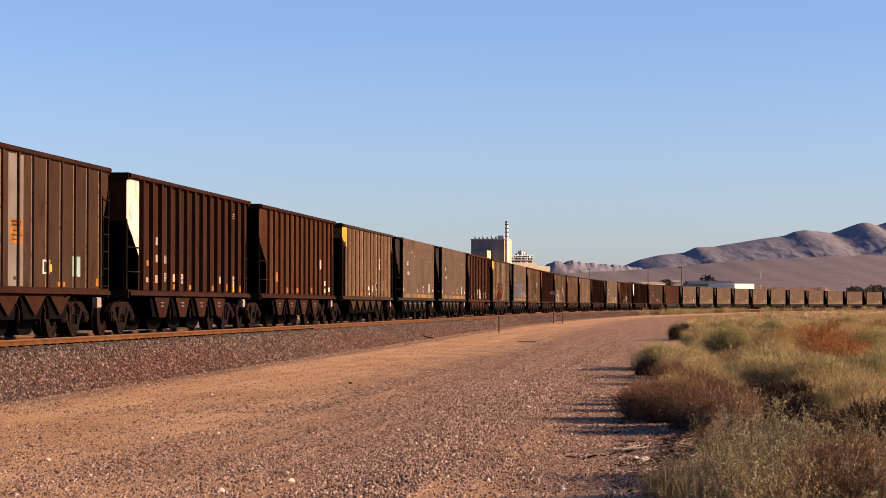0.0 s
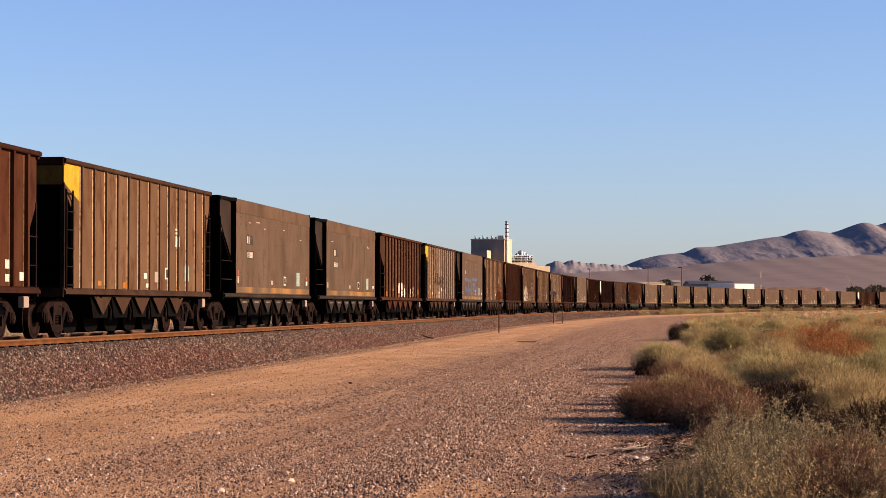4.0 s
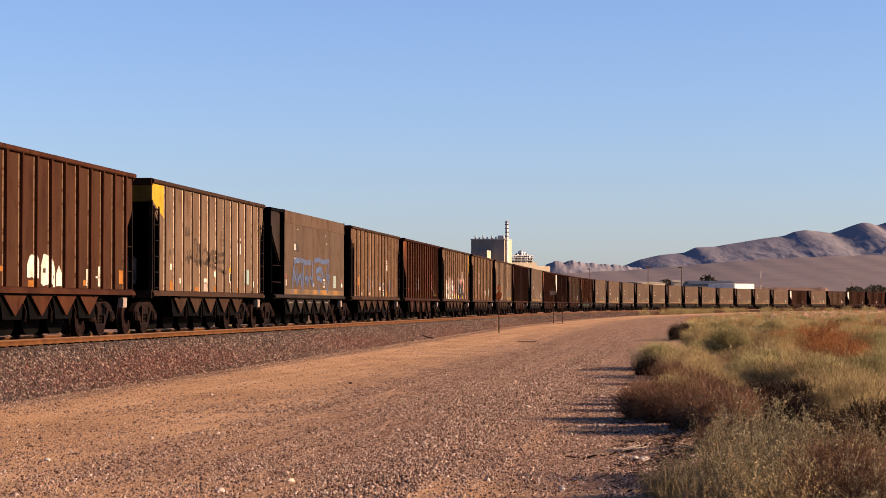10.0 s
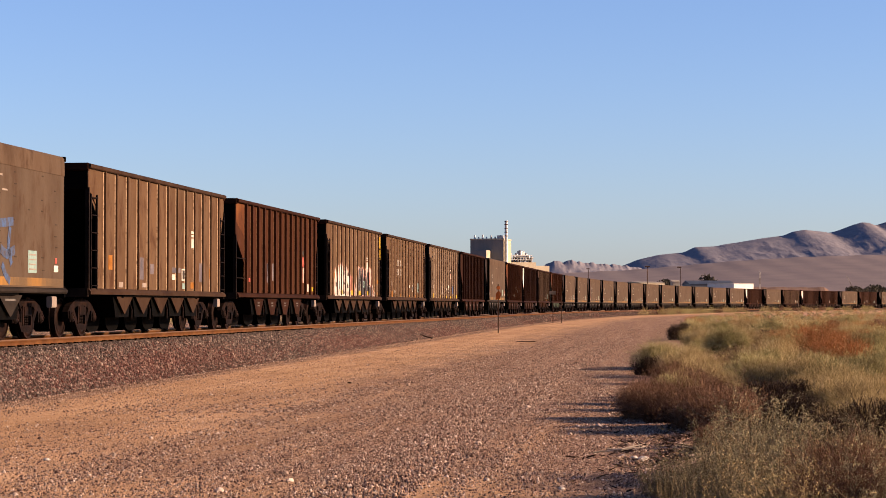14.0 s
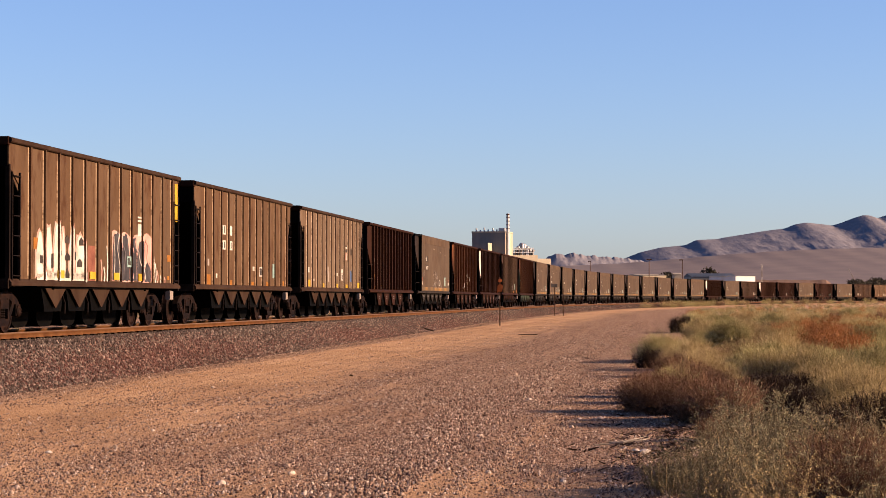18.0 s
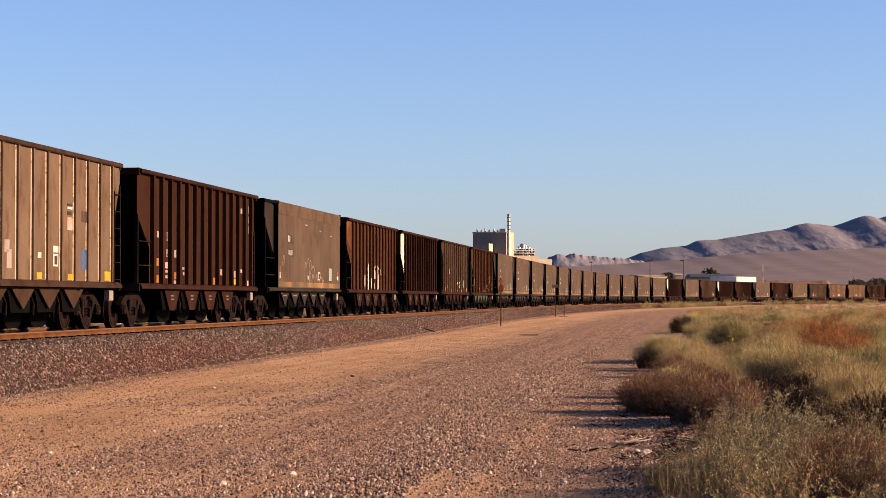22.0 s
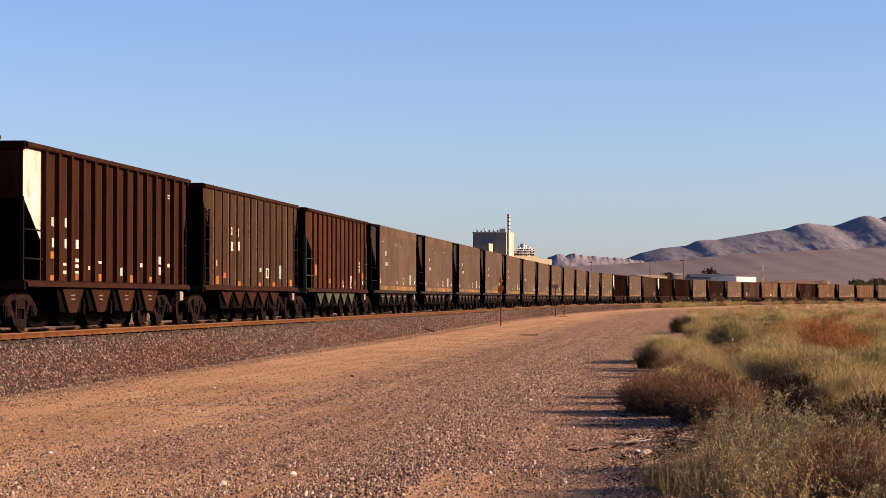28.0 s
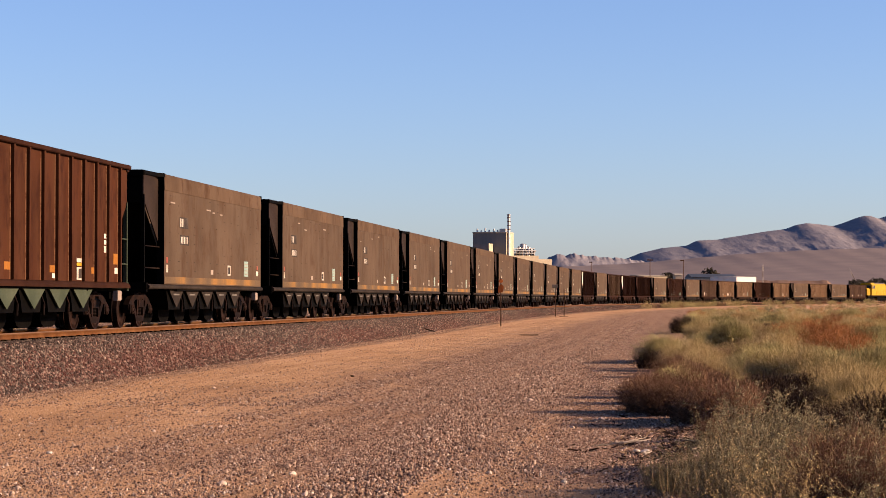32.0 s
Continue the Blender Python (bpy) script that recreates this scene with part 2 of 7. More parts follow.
# Paled, greyed base colours: distance haze is mixed into rock and slope.
MOUNTAIN = rock_material("hazed_mountain_rock", (0.148, 0.144, 0.163), (0.165, 0.156, 0.172), (0.190, 0.172, 0.179), 0.03, 0.24)
FAN = rock_material("hazed_desert_slope", (0.142, 0.121, 0.121), (0.154, 0.130, 0.128), (0.167, 0.140, 0.135), 0.02, 0.06)


def leaf_material(name, dark, mid, light):
    m, nt, b = shader(name)
    col = ramp(nt, nt.nodes.new("ShaderNodeNewGeometry").outputs["Random Per Island"], [(0.0, dark), (0.5, mid), (1.0, light)])
    col = vary(nt, col, 0.34)
    clump = noise_of(nt, 2.6, detail=3, rough=0.55)
    col = blend(nt, col, ramp(nt, clump, [(0.34, (0.62, 0.56, 0.56)), (0.50, (0.95, 0.93, 0.94)), (0.66, (1.15, 1.12, 1.1))]), 1.0, "MULTIPLY")
    nt.links.new(col, b.inputs["Base Color"])
    b.inputs["Roughness"].default_value = 0.8
    b.inputs["Specular IOR Level"].default_value = 0.1
    thin = nt.nodes.new("ShaderNodeBsdfTranslucent")
    nt.links.new(col, thin.inputs["Color"])
    mx = nt.nodes.new("ShaderNodeMixShader")
    mx.inputs[0].default_value = 0.25
    nt.links.new(b.outputs[0], mx.inputs[1])
    nt.links.new(thin.outputs[0], mx.inputs[2])
    nt.links.new(mx.outputs[0], nt.nodes["Material Output"].inputs[0])
    return m


SAGE = leaf_material("sage_foliage", (0.108, 0.097, 0.038), (0.248, 0.222, 0.090), (0.405, 0.368, 0.175))
STRAW = leaf_material("dry_straw_foliage", (0.155, 0.115, 0.047), (0.295, 0.230, 0.102), (0.440, 0.358, 0.182))
RUSSET = leaf_material("russet_foliage", (0.056, 0.029, 0.016), (0.122, 0.066, 0.038), (0.22, 0.135, 0.080))
EMBER = leaf_material("rust_orange_foliage", (0.13, 0.050, 0.016), (0.24, 0.100, 0.032), (0.34, 0.165, 0.064))
GREENISH = leaf_material("grey_green_foliage", (0.066, 0.062, 0.033), (0.155, 0.142, 0.080), (0.290, 0.262, 0.160))
# Near-black maroon leaves: one dark shrub, otherwise painted shade between bushes.
DARKSHADELEAF = leaf_material("dark_and_shade_foliage", (0.008, 0.005, 0.004), (0.018, 0.011, 0.008), (0.036, 0.023, 0.015))
TWIG = surface("dry_twig", (0.064, 0.0384, 0.0224), (0.1024, 0.064, 0.0384), (0.1664, 0.1152, 0.0768), 8.0, 0.9)
PINE = leaf_material("dark_tree_foliage", (0.026, 0.025, 0.019), (0.042, 0.039, 0.029), (0.060, 0.055, 0.042))
BARK = surface("bark", (0.0384, 0.0256, 0.0192), (0.064, 0.0448, 0.032), (0.0896, 0.064, 0.0448), 5.0, 0.9)
FEATHER = surface("dark_feathers", (0.0077, 0.0064, 0.0064), (0.0128, 0.0109, 0.0102), (0.0224, 0.0192, 0.0179), 5.0, 0.7)
WING = surface("grey_brown_feathers", (0.0384, 0.0333, 0.0294), (0.0576, 0.0512, 0.0448), (0.0832, 0.0736, 0.064), 5.0, 0.7)
# ---- mesh building ----
class Shape:
    """Collects solids into one mesh."""

    def __init__(self):
        self.v, self.f = [], []

    def add(self, verts, faces):
        n = len(self.v)
        self.v += [tuple(p) for p in verts]
        self.f += [tuple(n + i for i in q) for q in faces]
        return self

    def box(self, x0, x1, y0, y1, z0, z1):
        v = [(x, y, z) for z in (z0, z1) for y in (y0, y1) for x in (x0, x1)]
        return self.add(v, [(0, 2, 3, 1), (4, 5, 7, 6), (0, 1, 5, 4), (2, 6, 7, 3), (0, 4, 6, 2), (1, 3, 7, 5)])

    def block(self, x0, x1, y0, y1, z0, z1, b=0.01):
        """A box with its long edges chamfered."""
        return self.slab([(y0 + b, z0), (y1 - b, z0), (y1, z0 + b), (y1, z1 - b), (y1 - b, z1), (y0 + b, z1), (y0, z1 - b), (y0, z0 + b)], "x", x0, x1)

    def slab(self, poly, axis, a, b):
        """A polygon pushed along an axis from a to b. poly: the other two coordinates, in the order of the axes."""
        n = len(poly)
        put = {"x": lambda t, p: (t, p[0], p[1]), "y": lambda t, p: (p[0], t, p[1]), "z": lambda t, p: (p[0], p[1], t)}[axis]
        v = [put(a, p) for p in poly] + [put(b, p) for p in poly]
        area = sum(poly[i][0] * poly[(i + 1) % n][1] - poly[(i + 1) % n][0] * poly[i][1] for i in range(n))
        flip = (area > 0) != (axis == "y")
        f = [tuple(range(n)), tuple(range(2 * n - 1, n - 1, -1))] + [(i, i + n, (i + 1) % n + n, (i + 1) % n) for i in range(n)]
        if flip != (b > a):
            pass
        else:
            f = [tuple(reversed(q)) for q in f]
        if flip and b > a:
            f = [tuple(reversed(q)) for q in f]
        return self.add(v, f)

    def tube(self, p, q, r0, r1=None, n=10):
        """A round bar from p to q."""
        p, q = Vector(p), Vector(q)
        r1 = r0 if r1 is None else r1
        w = (q - p).normalized()
        u = w.orthogonal().normalized()
        k = w.cross(u)
        ring = [(math.cos(2 * math.pi * i / n), math.sin(2 * math.pi * i / n)) for i in range(n)]
        v = [p + (u * c + k * s) * r0 for c, s in ring] + [q + (u * c + k * s) * r1 for c, s in ring]
        return self.add(v, [(i, (i + 1) % n, (i + 1) % n + n, i + n) for i in range(n)] + [tuple(range(n - 1, -1, -1)), tuple(range(n, 2 * n))])

    def lathe(self, profile, n=20, axis="y"):
        """Profile of (along, radius) turned round an axis through the origin."""
        v, f = [], []
        for a, r in profile:
            for i in range(n):
                c, s = r * math.cos(2 * math.pi * i / n), r * math.sin(2 * math.pi * i / n)
                v.append((c, a, s) if axis == "y" else (c, s, a))
        for j in range(len(profile) - 1):
            for i in range(n):
                f.append((j * n + i, j * n + (i + 1) % n, (j + 1) * n + (i + 1) % n, (j + 1) * n + i))
        f += [tuple(range(n)), tuple(range(len(v) - 1, len(v) - n - 1, -1))]
        return self.add(v, f)

    def mesh(self, name, material):
        me = bpy.data.meshes.new(name)
        me.from_pydata(self.v, [], self.f)
        bm = bmesh.new()
        bm.from_mesh(me)
        if len(bm.faces) < 3000:
            bmesh.ops.recalc_face_normals(bm, faces=bm.faces)
        bm.to_mesh(me)
        bm.free()
        me.materials.append(material)
        return me


def part(name, shape, material, parent=None, label=""):
    """One mesh object under a thing or a part; shape may be a mesh that other parts share."""
    me = shape.mesh(name, material) if isinstance(shape, Shape) else shape
    ob = new(name, me)
    ob.parent = parent
    if label:
        ob["label"] = label
    return ob


def numpy_mesh(name, verts, faces, material):
    me = bpy.data.meshes.new(name)
    verts, faces = np.asarray(verts, np.float32), np.asarray(faces, np.int32)
    k = faces.shape[1]
    me.vertices.add(len(verts))
    me.vertices.foreach_set("co", verts.ravel())
    me.loops.add(faces.size)
    me.loops.foreach_set("vertex_index", faces.ravel())
    me.polygons.add(len(faces))
    me.polygons.foreach_set("loop_start", np.arange(len(faces), dtype=np.int32) * k)
    me.update(calc_edges=True)
    me.validate()
    me.materials.append(material)
    return me


rng = np.random.default_rng(7)

# ---- the line of the track: straight, an easement, then a steady curve ----
STEP = 2.0
S = np.arange(-500.0, 1500.0, STEP)
bend = np.clip((S - 136.7) / 136.2, 0, 1) * 0.001221
bend[S > 1000] = 0
zero = int(np.argmin(abs(S)))
HEAD = np.concatenate([[0], np.cumsum((bend[1:] + bend[:-1]) / 2 * STEP)])
HEAD += 0.1137 - HEAD[zero]
mid = (HEAD[1:] + HEAD[:-1]) / 2
TX = np.concatenate([[0], np.cumsum(np.sin(mid) * STEP)])
TY = np.concatenate([[0], np.cumsum(np.cos(mid) * STEP)])
TX += -12.90 - TX[zero]
TY += 20.0 - TY[zero]
RAIL_Z, GRADE = 0.955, 0.00053


def track_at(s, off=0.0):
    """The place beside the track's centre line, off metres to the right of it, at rail height."""
    x, y, h = (np.interp(s, S, a) for a in (TX, TY, HEAD))
    return x + off * np.cos(h), y - off * np.sin(h), RAIL_Z + GRADE * np.maximum(s, -50), h


def offset_of(x, y):
    """How far right of the track's centre line, and how far along it, points lie."""
    x, y = np.asarray(x, float).ravel(), np.asarray(y, float).ravel()
    out, along = np.empty(len(x)), np.empty(len(x))
    for k in range(0, len(x), 20000):
        d = (x[k:k + 20000, None] - TX[None, ::2]) ** 2 + (y[k:k + 20000, None] - TY[None, ::2]) ** 2
        i = np.argmin(d, 1) * 2
        dx, dy = x[k:k + 20000] - TX[i], y[k:k + 20000] - TY[i]
        out[k:k + 20000] = dx * np.cos(HEAD[i]) - dy * np.sin(HEAD[i])
        along[k:k + 20000] = S[i] + dx * np.sin(HEAD[i]) + dy * np.cos(HEAD[i])
    return out, along


def ripple(x, y):
    return 0.5 * np.sin(x * 0.9 + 1.3 * np.sin(y * 0.31)) * np.sin(y * 0.53 + np.sin(x * 0.41)) + 0.5 * np.sin(x * 2.3 + y * 1.1) * np.sin(y * 1.7 - x * 0.8)


def ground_z(x, y, off=None):
    x, y = np.asarray(x, float), np.asarray(y, float)
    if off is None:
        off = offset_of(x, y)[0].reshape(x.shape)
    z = np.interp(y, [-100, 40, 80, 140, 260, 340, 420, 560, 800], [0, 0, 0.11, 0.30, 0.36, 0.50, 0.72, 1.02, 1.1])
    scrub = np.clip((off - 13.5) / 4, 0, 1)
    calm = np.clip((700 - y) / 300, 0, 1)
    z = z + scrub * (0.06 + 0.07 * ripple(x * 0.5, y * 0.4)) * calm
    z = z + 0.018 * ripple(x, y * 0.6) * calm * np.clip((abs(off) - 3.0) / 2, 0, 1)
    return z


def axis_steps(lo, hi, fine_lo, fine_hi, fine, grow):
    a = list(np.arange(fine_lo, fine_hi, fine))
    d, v = fine, a[-1]
    while v < hi:
        d *= grow
        v += d
        a.append(v)
    d, v = fine, a[0]
    while v > lo:
        d *= grow
        v -= d
        a.insert(0, v)
    return np.array(a)


# ---- the ground: one sheet to the horizon ----
gx, gy = axis_steps(-4500, 4500, -24, 34, 0.45, 1.16), axis_steps(-400, 4900, 12, 90, 0.5, 1.05)
GX, GY = np.meshgrid(gx, gy)
goff, galong = offset_of(GX, GY)
gz = ground_z(GX, GY, goff.reshape(GX.shape))
nx, ny = len(gx), len(gy)
idx = np.arange(nx * ny).reshape(ny, nx)
quads = np.stack([idx[:-1, :-1], idx[:-1, 1:], idx[1:, 1:], idx[1:, :-1]], -1).reshape(-1, 4)
gme = numpy_mesh("ground", np.stack([GX, GY, gz], -1).reshape(-1, 3), quads, GROUND)
gravel = np.interp(goff, [-40, -6, -3, 3.0, 3.6, 4.2, 7.2, 9.0, 10.8, 11.6, 12.4, 12.9, 13.4, 14.0, 15, 20], [0.8, 0.9, 0.9, 0.8, 0.55, 0.04, 0.08, 0.24, 0.42, 0.80, 0.80, 0.22, 0.34, 0.72, 0.66, 0.3])
gravel = gravel * np.interp(GY.ravel(), [17, 20.5, 22], [0.25, 0.4, 1.0])
far_road = np.interp(goff, [-40, -6, -3, 3.0, 3.6, 4.2, 6.5, 8.5, 10.6, 12.2, 13.2, 15, 20], [0.8, 0.9, 0.9, 0.8, 0.55, 0.05, 0.12, 0.40, 0.80, 0.78, 0.80, 0.6, 0.3])
away = np.clip((GY.ravel() - 30) / 22, 0, 1)
gravel = gravel * (1 - away) + far_road * away
gravel = np.where(GY.ravel() > 70, gravel * np.interp(GY.ravel(), [70, 140, 240, 330], [1, 1, 0.95, 0.4]), gravel)
at = gme.attributes.new("gravel", "FLOAT", "POINT")
at.data.foreach_set("value", gravel.astype(np.float32))
lane = gme.attributes.new("lane", "FLOAT_VECTOR", "POINT")
lane.data.foreach_set("vector", np.stack([goff * 2.2, galong * 0.03, goff * 0], -1).astype(np.float32).ravel())
for poly_mesh in (gme,):
    poly_mesh.polygons.foreach_set("use_smooth", [True] * len(poly_mesh.polygons))
ground = tagged(new("ground", gme), "orange desert sand and gravel road beside the railway", "ground", kind="structure")


def sweep(profile, s0, s1, step, material, name, wobble=0.0):
    """A profile of (offset, height over the rail's base line) carried along the track."""
    ss = np.arange(s0, s1 + step, step)
    n = len(profile)
    v = []
    for o, z in profile:
        x, y, zz, _ = track_at(ss, o + wobble * rng.normal(size=len(ss)) * (abs(o) > 2))
        v.append(np.stack([x, y, zz + z], -1))
    v = np.stack(v, 1).reshape(-1, 3)
    i = np.arange(len(ss) - 1)[:, None] * n
    j = np.arange(n)[None, :]
    k = (j + 1) % n
    f = np.stack([i + j, i + k, i + n + k, i + n + j], -1).reshape(-1, 4)
    return numpy_mesh(name, v, f, material)


# ---- the track ----
ballast_me = sweep([(-3.9, -1.35), (-1.75, -0.20), (1.75, -0.20), (3.9, -1.35)], -300, 1300, 2.0, BED, "ballast", 0.05)
ballast = tagged(new("ballast", ballast_me), "sloping bed of reddish brown crushed ballast", "ballast", kind="structure")
track = tagged(new("railway_track"), "rusty steel rails on weathered ties in crushed stone", "railway track", kind="structure")
head = [(-0.036, -0.035), (-0.036, -0.006), (-0.028, 0.0), (0.028, 0.0), (0.036, -0.006), (0.036, -0.035)]
web = [(-0.036, -0.035), (-0.01, -0.05), (-0.01, -0.15), (-0.07, -0.17), (-0.07, -0.18), (0.07, -0.18), (0.07, -0.17), (0.01, -0.15), (0.01, -0.05), (0.036, -0.035)]
for side in (-0.755, 0.755):
    rail = part("rail", sweep([(side + o, z) for o, z in web], -300, 1300, 4.0, RAIL, "rail"), None, track, "rust-brown steel rail")
    part("rail_head", sweep([(side + o, z + 0.001) for o, z in head], -300, 1300, 4.0, SHINE, "rail_head"), None, rail, "worn bright running surface")
tie_me = Shape().block(-0.115, 0.115, -1.3, 1.3, -0.34, -0.175, 0.015).mesh("tie", TIE)
clip_shape = Shape()
for side in (-0.755, 0.755):
    for d in (-0.11, 0.11):
        clip_shape.block(-0.10, 0.10, side + d - 0.06, side + d + 0.06, -0.19, -0.125, 0.02)
clip_me = clip_shape.mesh("rail_clip", BLACK)


def on_track(s, off=0.0, dz=0.0):
    x, y, z, h = (float(a) for a in track_at(np.array(s, float), off))
    return Matrix.Translation((x, y, z + dz)) @ Matrix.Rotation(math.pi / 2 - h, 4, "Z")


for k in range(110):
    for nm, me in (("tie", tie_me), ("rail_clip", clip_me)):
        ob = part(nm, me, None, track)
        ob.matrix_basis = on_track(-4 + k * 0.61)
# the ties further off, in one piece
far_v, far_f = [], []
for s in np.arange(-4 + 110 * 0.61, 420, 0.61):
    m = on_track(s)
    n = len(far_v)
    far_v += [tuple(m @ Vector((x, y, z))) for z in (-0.3, -0.175) for y in (-1.3, 1.3) for x in (-0.11, 0.11)]
    far_f += [(n + 4, n + 5, n + 7, n + 6), (n, n + 1, n + 5, n + 4), (n + 2, n + 6, n + 7, n + 3), (n, n + 4, n + 6, n + 2), (n + 1, n + 3, n + 7, n + 5)]
tagged(part("far_ties", numpy_mesh("far_ties", far_v, np.array([list(q) for q in far_f]), TIE), None, track), kind="stuff")


# ---- loose stones ----
def stones(name, x, y, z, size, material, label, flat=0.7):
    n = len(x)
    base = np.array([(1, -0.25, -0.35), (0.3, 0.95, -0.35), (-0.95, 0.3, -0.35), (-0.25, -1, -0.35), (0.42, 0.1, 0.72), (-0.38, -0.1, 0.8)], float)
    faces = np.array([(0, 1, 4), (1, 2, 5), (1, 5, 4), (2, 3, 5), (3, 0, 4), (3, 4, 5)])
    v = base[None] * (1 + 0.3 * rng.uniform(-1, 1, (n, 6, 1))) + 0.18 * rng.normal(size=(n, 6, 3))
    v[:, :, 2] *= flat
    a = rng.uniform(0, 6.28, n)
    c, s = np.cos(a)[:, None], np.sin(a)[:, None]
    vx, vy = v[..., 0] * c - v[..., 1] * s, v[..., 0] * s + v[..., 1] * c
    v = np.stack([vx, vy, v[..., 2]], -1) * size[:, None, None] + np.stack([x, y, z], -1)[:, None]
    f = (faces[None] + np.arange(n)[:, None, None] * 6).reshape(-1, 3)
    return tagged(new(name, numpy_mesh(name, v.reshape(-1, 3), f, material)), label, name.replace("_", " "), kind="stuff")


def scatter_ballast(n, s0, s1, crowd=1.9, big=1.0):
    """Stones on the slope: grey at the shoulder and the toe, red along the middle."""
    s = s0 + (s1 - s0) * rng.uniform(size=n) ** crowd
    off = 0.5 + rng.uniform(size=n) * 3.5
    dz = np.where(off < 1.75, -0.20, -0.20 - (off - 1.75) * 0.535)
    x, y, z, _ = track_at(s, off)
    keep = z + dz > ground_z(x, y, off) - 0.05
    x, y, z, dz, off, s = x[keep], y[keep], z[keep], dz[keep], off[keep], s[keep]
    redness = np.exp(-((off - 2.7 - 0.1 * np.sin(s * 0.3)) / 0.75) ** 2) * (0.75 + 0.25 * np.sin(s * 0.21 + 1))
    red = rng.uniform(size=len(x)) < redness
    for pick, material, words in ((red, REDBALLAST, "coarse dull red crushed ballast stones"), (~red, BALLAST, "coarse grey and brown crushed ballast stones")):
        size = (0.019 + 0.024 * rng.uniform(size=pick.sum()) ** 1.3) * big
        stones("ballast_stones", x[pick], y[pick], (z + dz)[pick] + 0.016, size, material, words, 1.0)


def scatter_gravel(n, near=17, deep=75, big=1.0):
    d = near + deep * rng.uniform(size=n) ** 1.7
    x = d * rng.uniform(-0.225, 0.16, n)
    off, along = offset_of(x, d)
    wander = 0.35 * np.sin(along * 0.13 + 0.7) * np.clip((30 - d) / 8, 0.25, 1)
    row = off - wander
    g = np.interp(row, [3, 3.6, 4.2, 7.2, 8.6, 10.6, 11.2, 11.6, 12.3, 12.8, 13.1, 13.5, 13.9, 15, 18], [0.9, 0.7, 0.09, 0.14, 0.30, 0.46, 0.62, 1.0, 1.0, 0.55, 0.26, 0.42, 0.8, 0.75, 0.2]) * np.interp(d, [17, 20, 22], [0.35, 0.45, 1.0])
    g = np.maximum(g, np.interp(off, [4, 7, 8.6, 10, 13, 16, 18], [0.05, 0.12, 0.36, 0.66, 0.78, 0.6, 0.1]) * np.clip((d - 30) / 20, 0, 1))
    patch = 0.66 + 0.30 * np.sin(off * 4.3 + 1.5 * np.sin(along * 0.06)) + 0.30 * np.sin(off * 13.1 + 1 + 0.8 * np.sin(along * 0.07)) + 0.26 * ripple(x * 0.8 + 3, d * 0.16)
    keep = rng.uniform(size=n) < g * np.clip(patch, 0.10, 1.2)
    x, d, off, heap = x[keep], d[keep], off[keep], np.exp(-((row[keep] - 11.95) / 0.45) ** 2)
    size = 0.0070 + (0.0115 + 0.006 * heap) * rng.uniform(size=len(x)) ** 1.8 + 0.018 * (rng.uniform(size=len(x)) > 0.994)
    stones("road_gravel", x, d, ground_z(x, d, off) + 0.002 + 0.012 * heap * rng.uniform(size=len(x)), size * big, STONE, "loose mauve and tan gravel stones on the road", 0.95)


scatter_ballast(240000, 13, 150, 1.55)
scatter_ballast(40000, 110, 330, 1.0, 1.3)
scatter_gravel(330000)
scatter_gravel(190000, 16.5, 28, 1.1)
scatter_gravel(190000, 34, 110, 1.5)
# ---- the coal cars ----
PITCH, SIDE_L = 16.2, 14.35
HALF = SIDE_L / 2
SILL, TOP = 1.06, 3.95
AXLES = (-6.9, -5.12, 5.12, 6.9)
WHEEL_R = 0.457


def wheel_meshes():
    wheel = Shape().lathe([(-0.07, 0.10), (-0.07, 0.34), (-0.045, 0.40), (-0.07, 0.41), (-0.07, WHEEL_R), (0.045, WHEEL_R + 0.004), (0.05, WHEEL_R + 0.026), (0.075, WHEEL_R + 0.022), (0.075, 0.40), (0.03, 0.38), (0.02, 0.16), (0.09, 0.12), (0.09, 0.09)], 28)
    axle = Shape().lathe([(-1.05, 0.075), (-0.95, 0.085), (-0.6, 0.09), (0.6, 0.09), (0.95, 0.085), (1.05, 0.075)], 14)
    cap = Shape().lathe([(-0.06, 0.02), (-0.06, 0.09), (-0.03, 0.12), (0.08, 0.12)], 12)
    for k in range(3):
        a = k * 2.094
        cap.tube((0.06 * math.cos(a), -0.075, 0.06 * math.sin(a)), (0.06 * math.cos(a), -0.05, 0.06 * math.sin(a)), 0.018, n=6)
    return wheel.mesh("wheel", WHEEL), axle.mesh("axle", GEAR), cap.mesh("bearing_cap", GEAR)


WHEEL_ME, AXLE_ME, CAP_ME = wheel_meshes()


def side_frame_mesh():
    """The cast side frame of a truck, with its two windows, seen from the side."""
    s = Shape()
    y0, y1 = -0.07, 0.07
    s.slab([(-1.08, 0.44), (-0.78, 0.44), (-0.72, 0.58), (-0.45, 0.70), (0.45, 0.70), (0.72, 0.58), (0.78, 0.44), (1.08, 0.44), (1.10, 0.58), (0.92, 0.72), (0.5, 0.86), (-0.5, 0.86), (-0.92, 0.72), (-1.10, 0.58)], "y", y0, y1)
    s.slab([(-0.72, 0.58), (-0.58, 0.64), (-0.26, 0.30), (0.26, 0.30), (0.58, 0.64), (0.72, 0.58), (0.34, 0.16), (-0.34, 0.16)], "y", y0, y1)
    for k in (-1, 1):
        s.slab([(k * 0.24, 0.30), (k * 0.33, 0.30), (k * 0.33, 0.72), (k * 0.24, 0.72)], "y", y0 - 0.02, y1)
        s.box(k * 0.89 - 0.16, k * 0.89 + 0.16, y0 - 0.03, y1 + 0.02, 0.36, 0.60)
    return s.mesh("side_frame", GEAR)


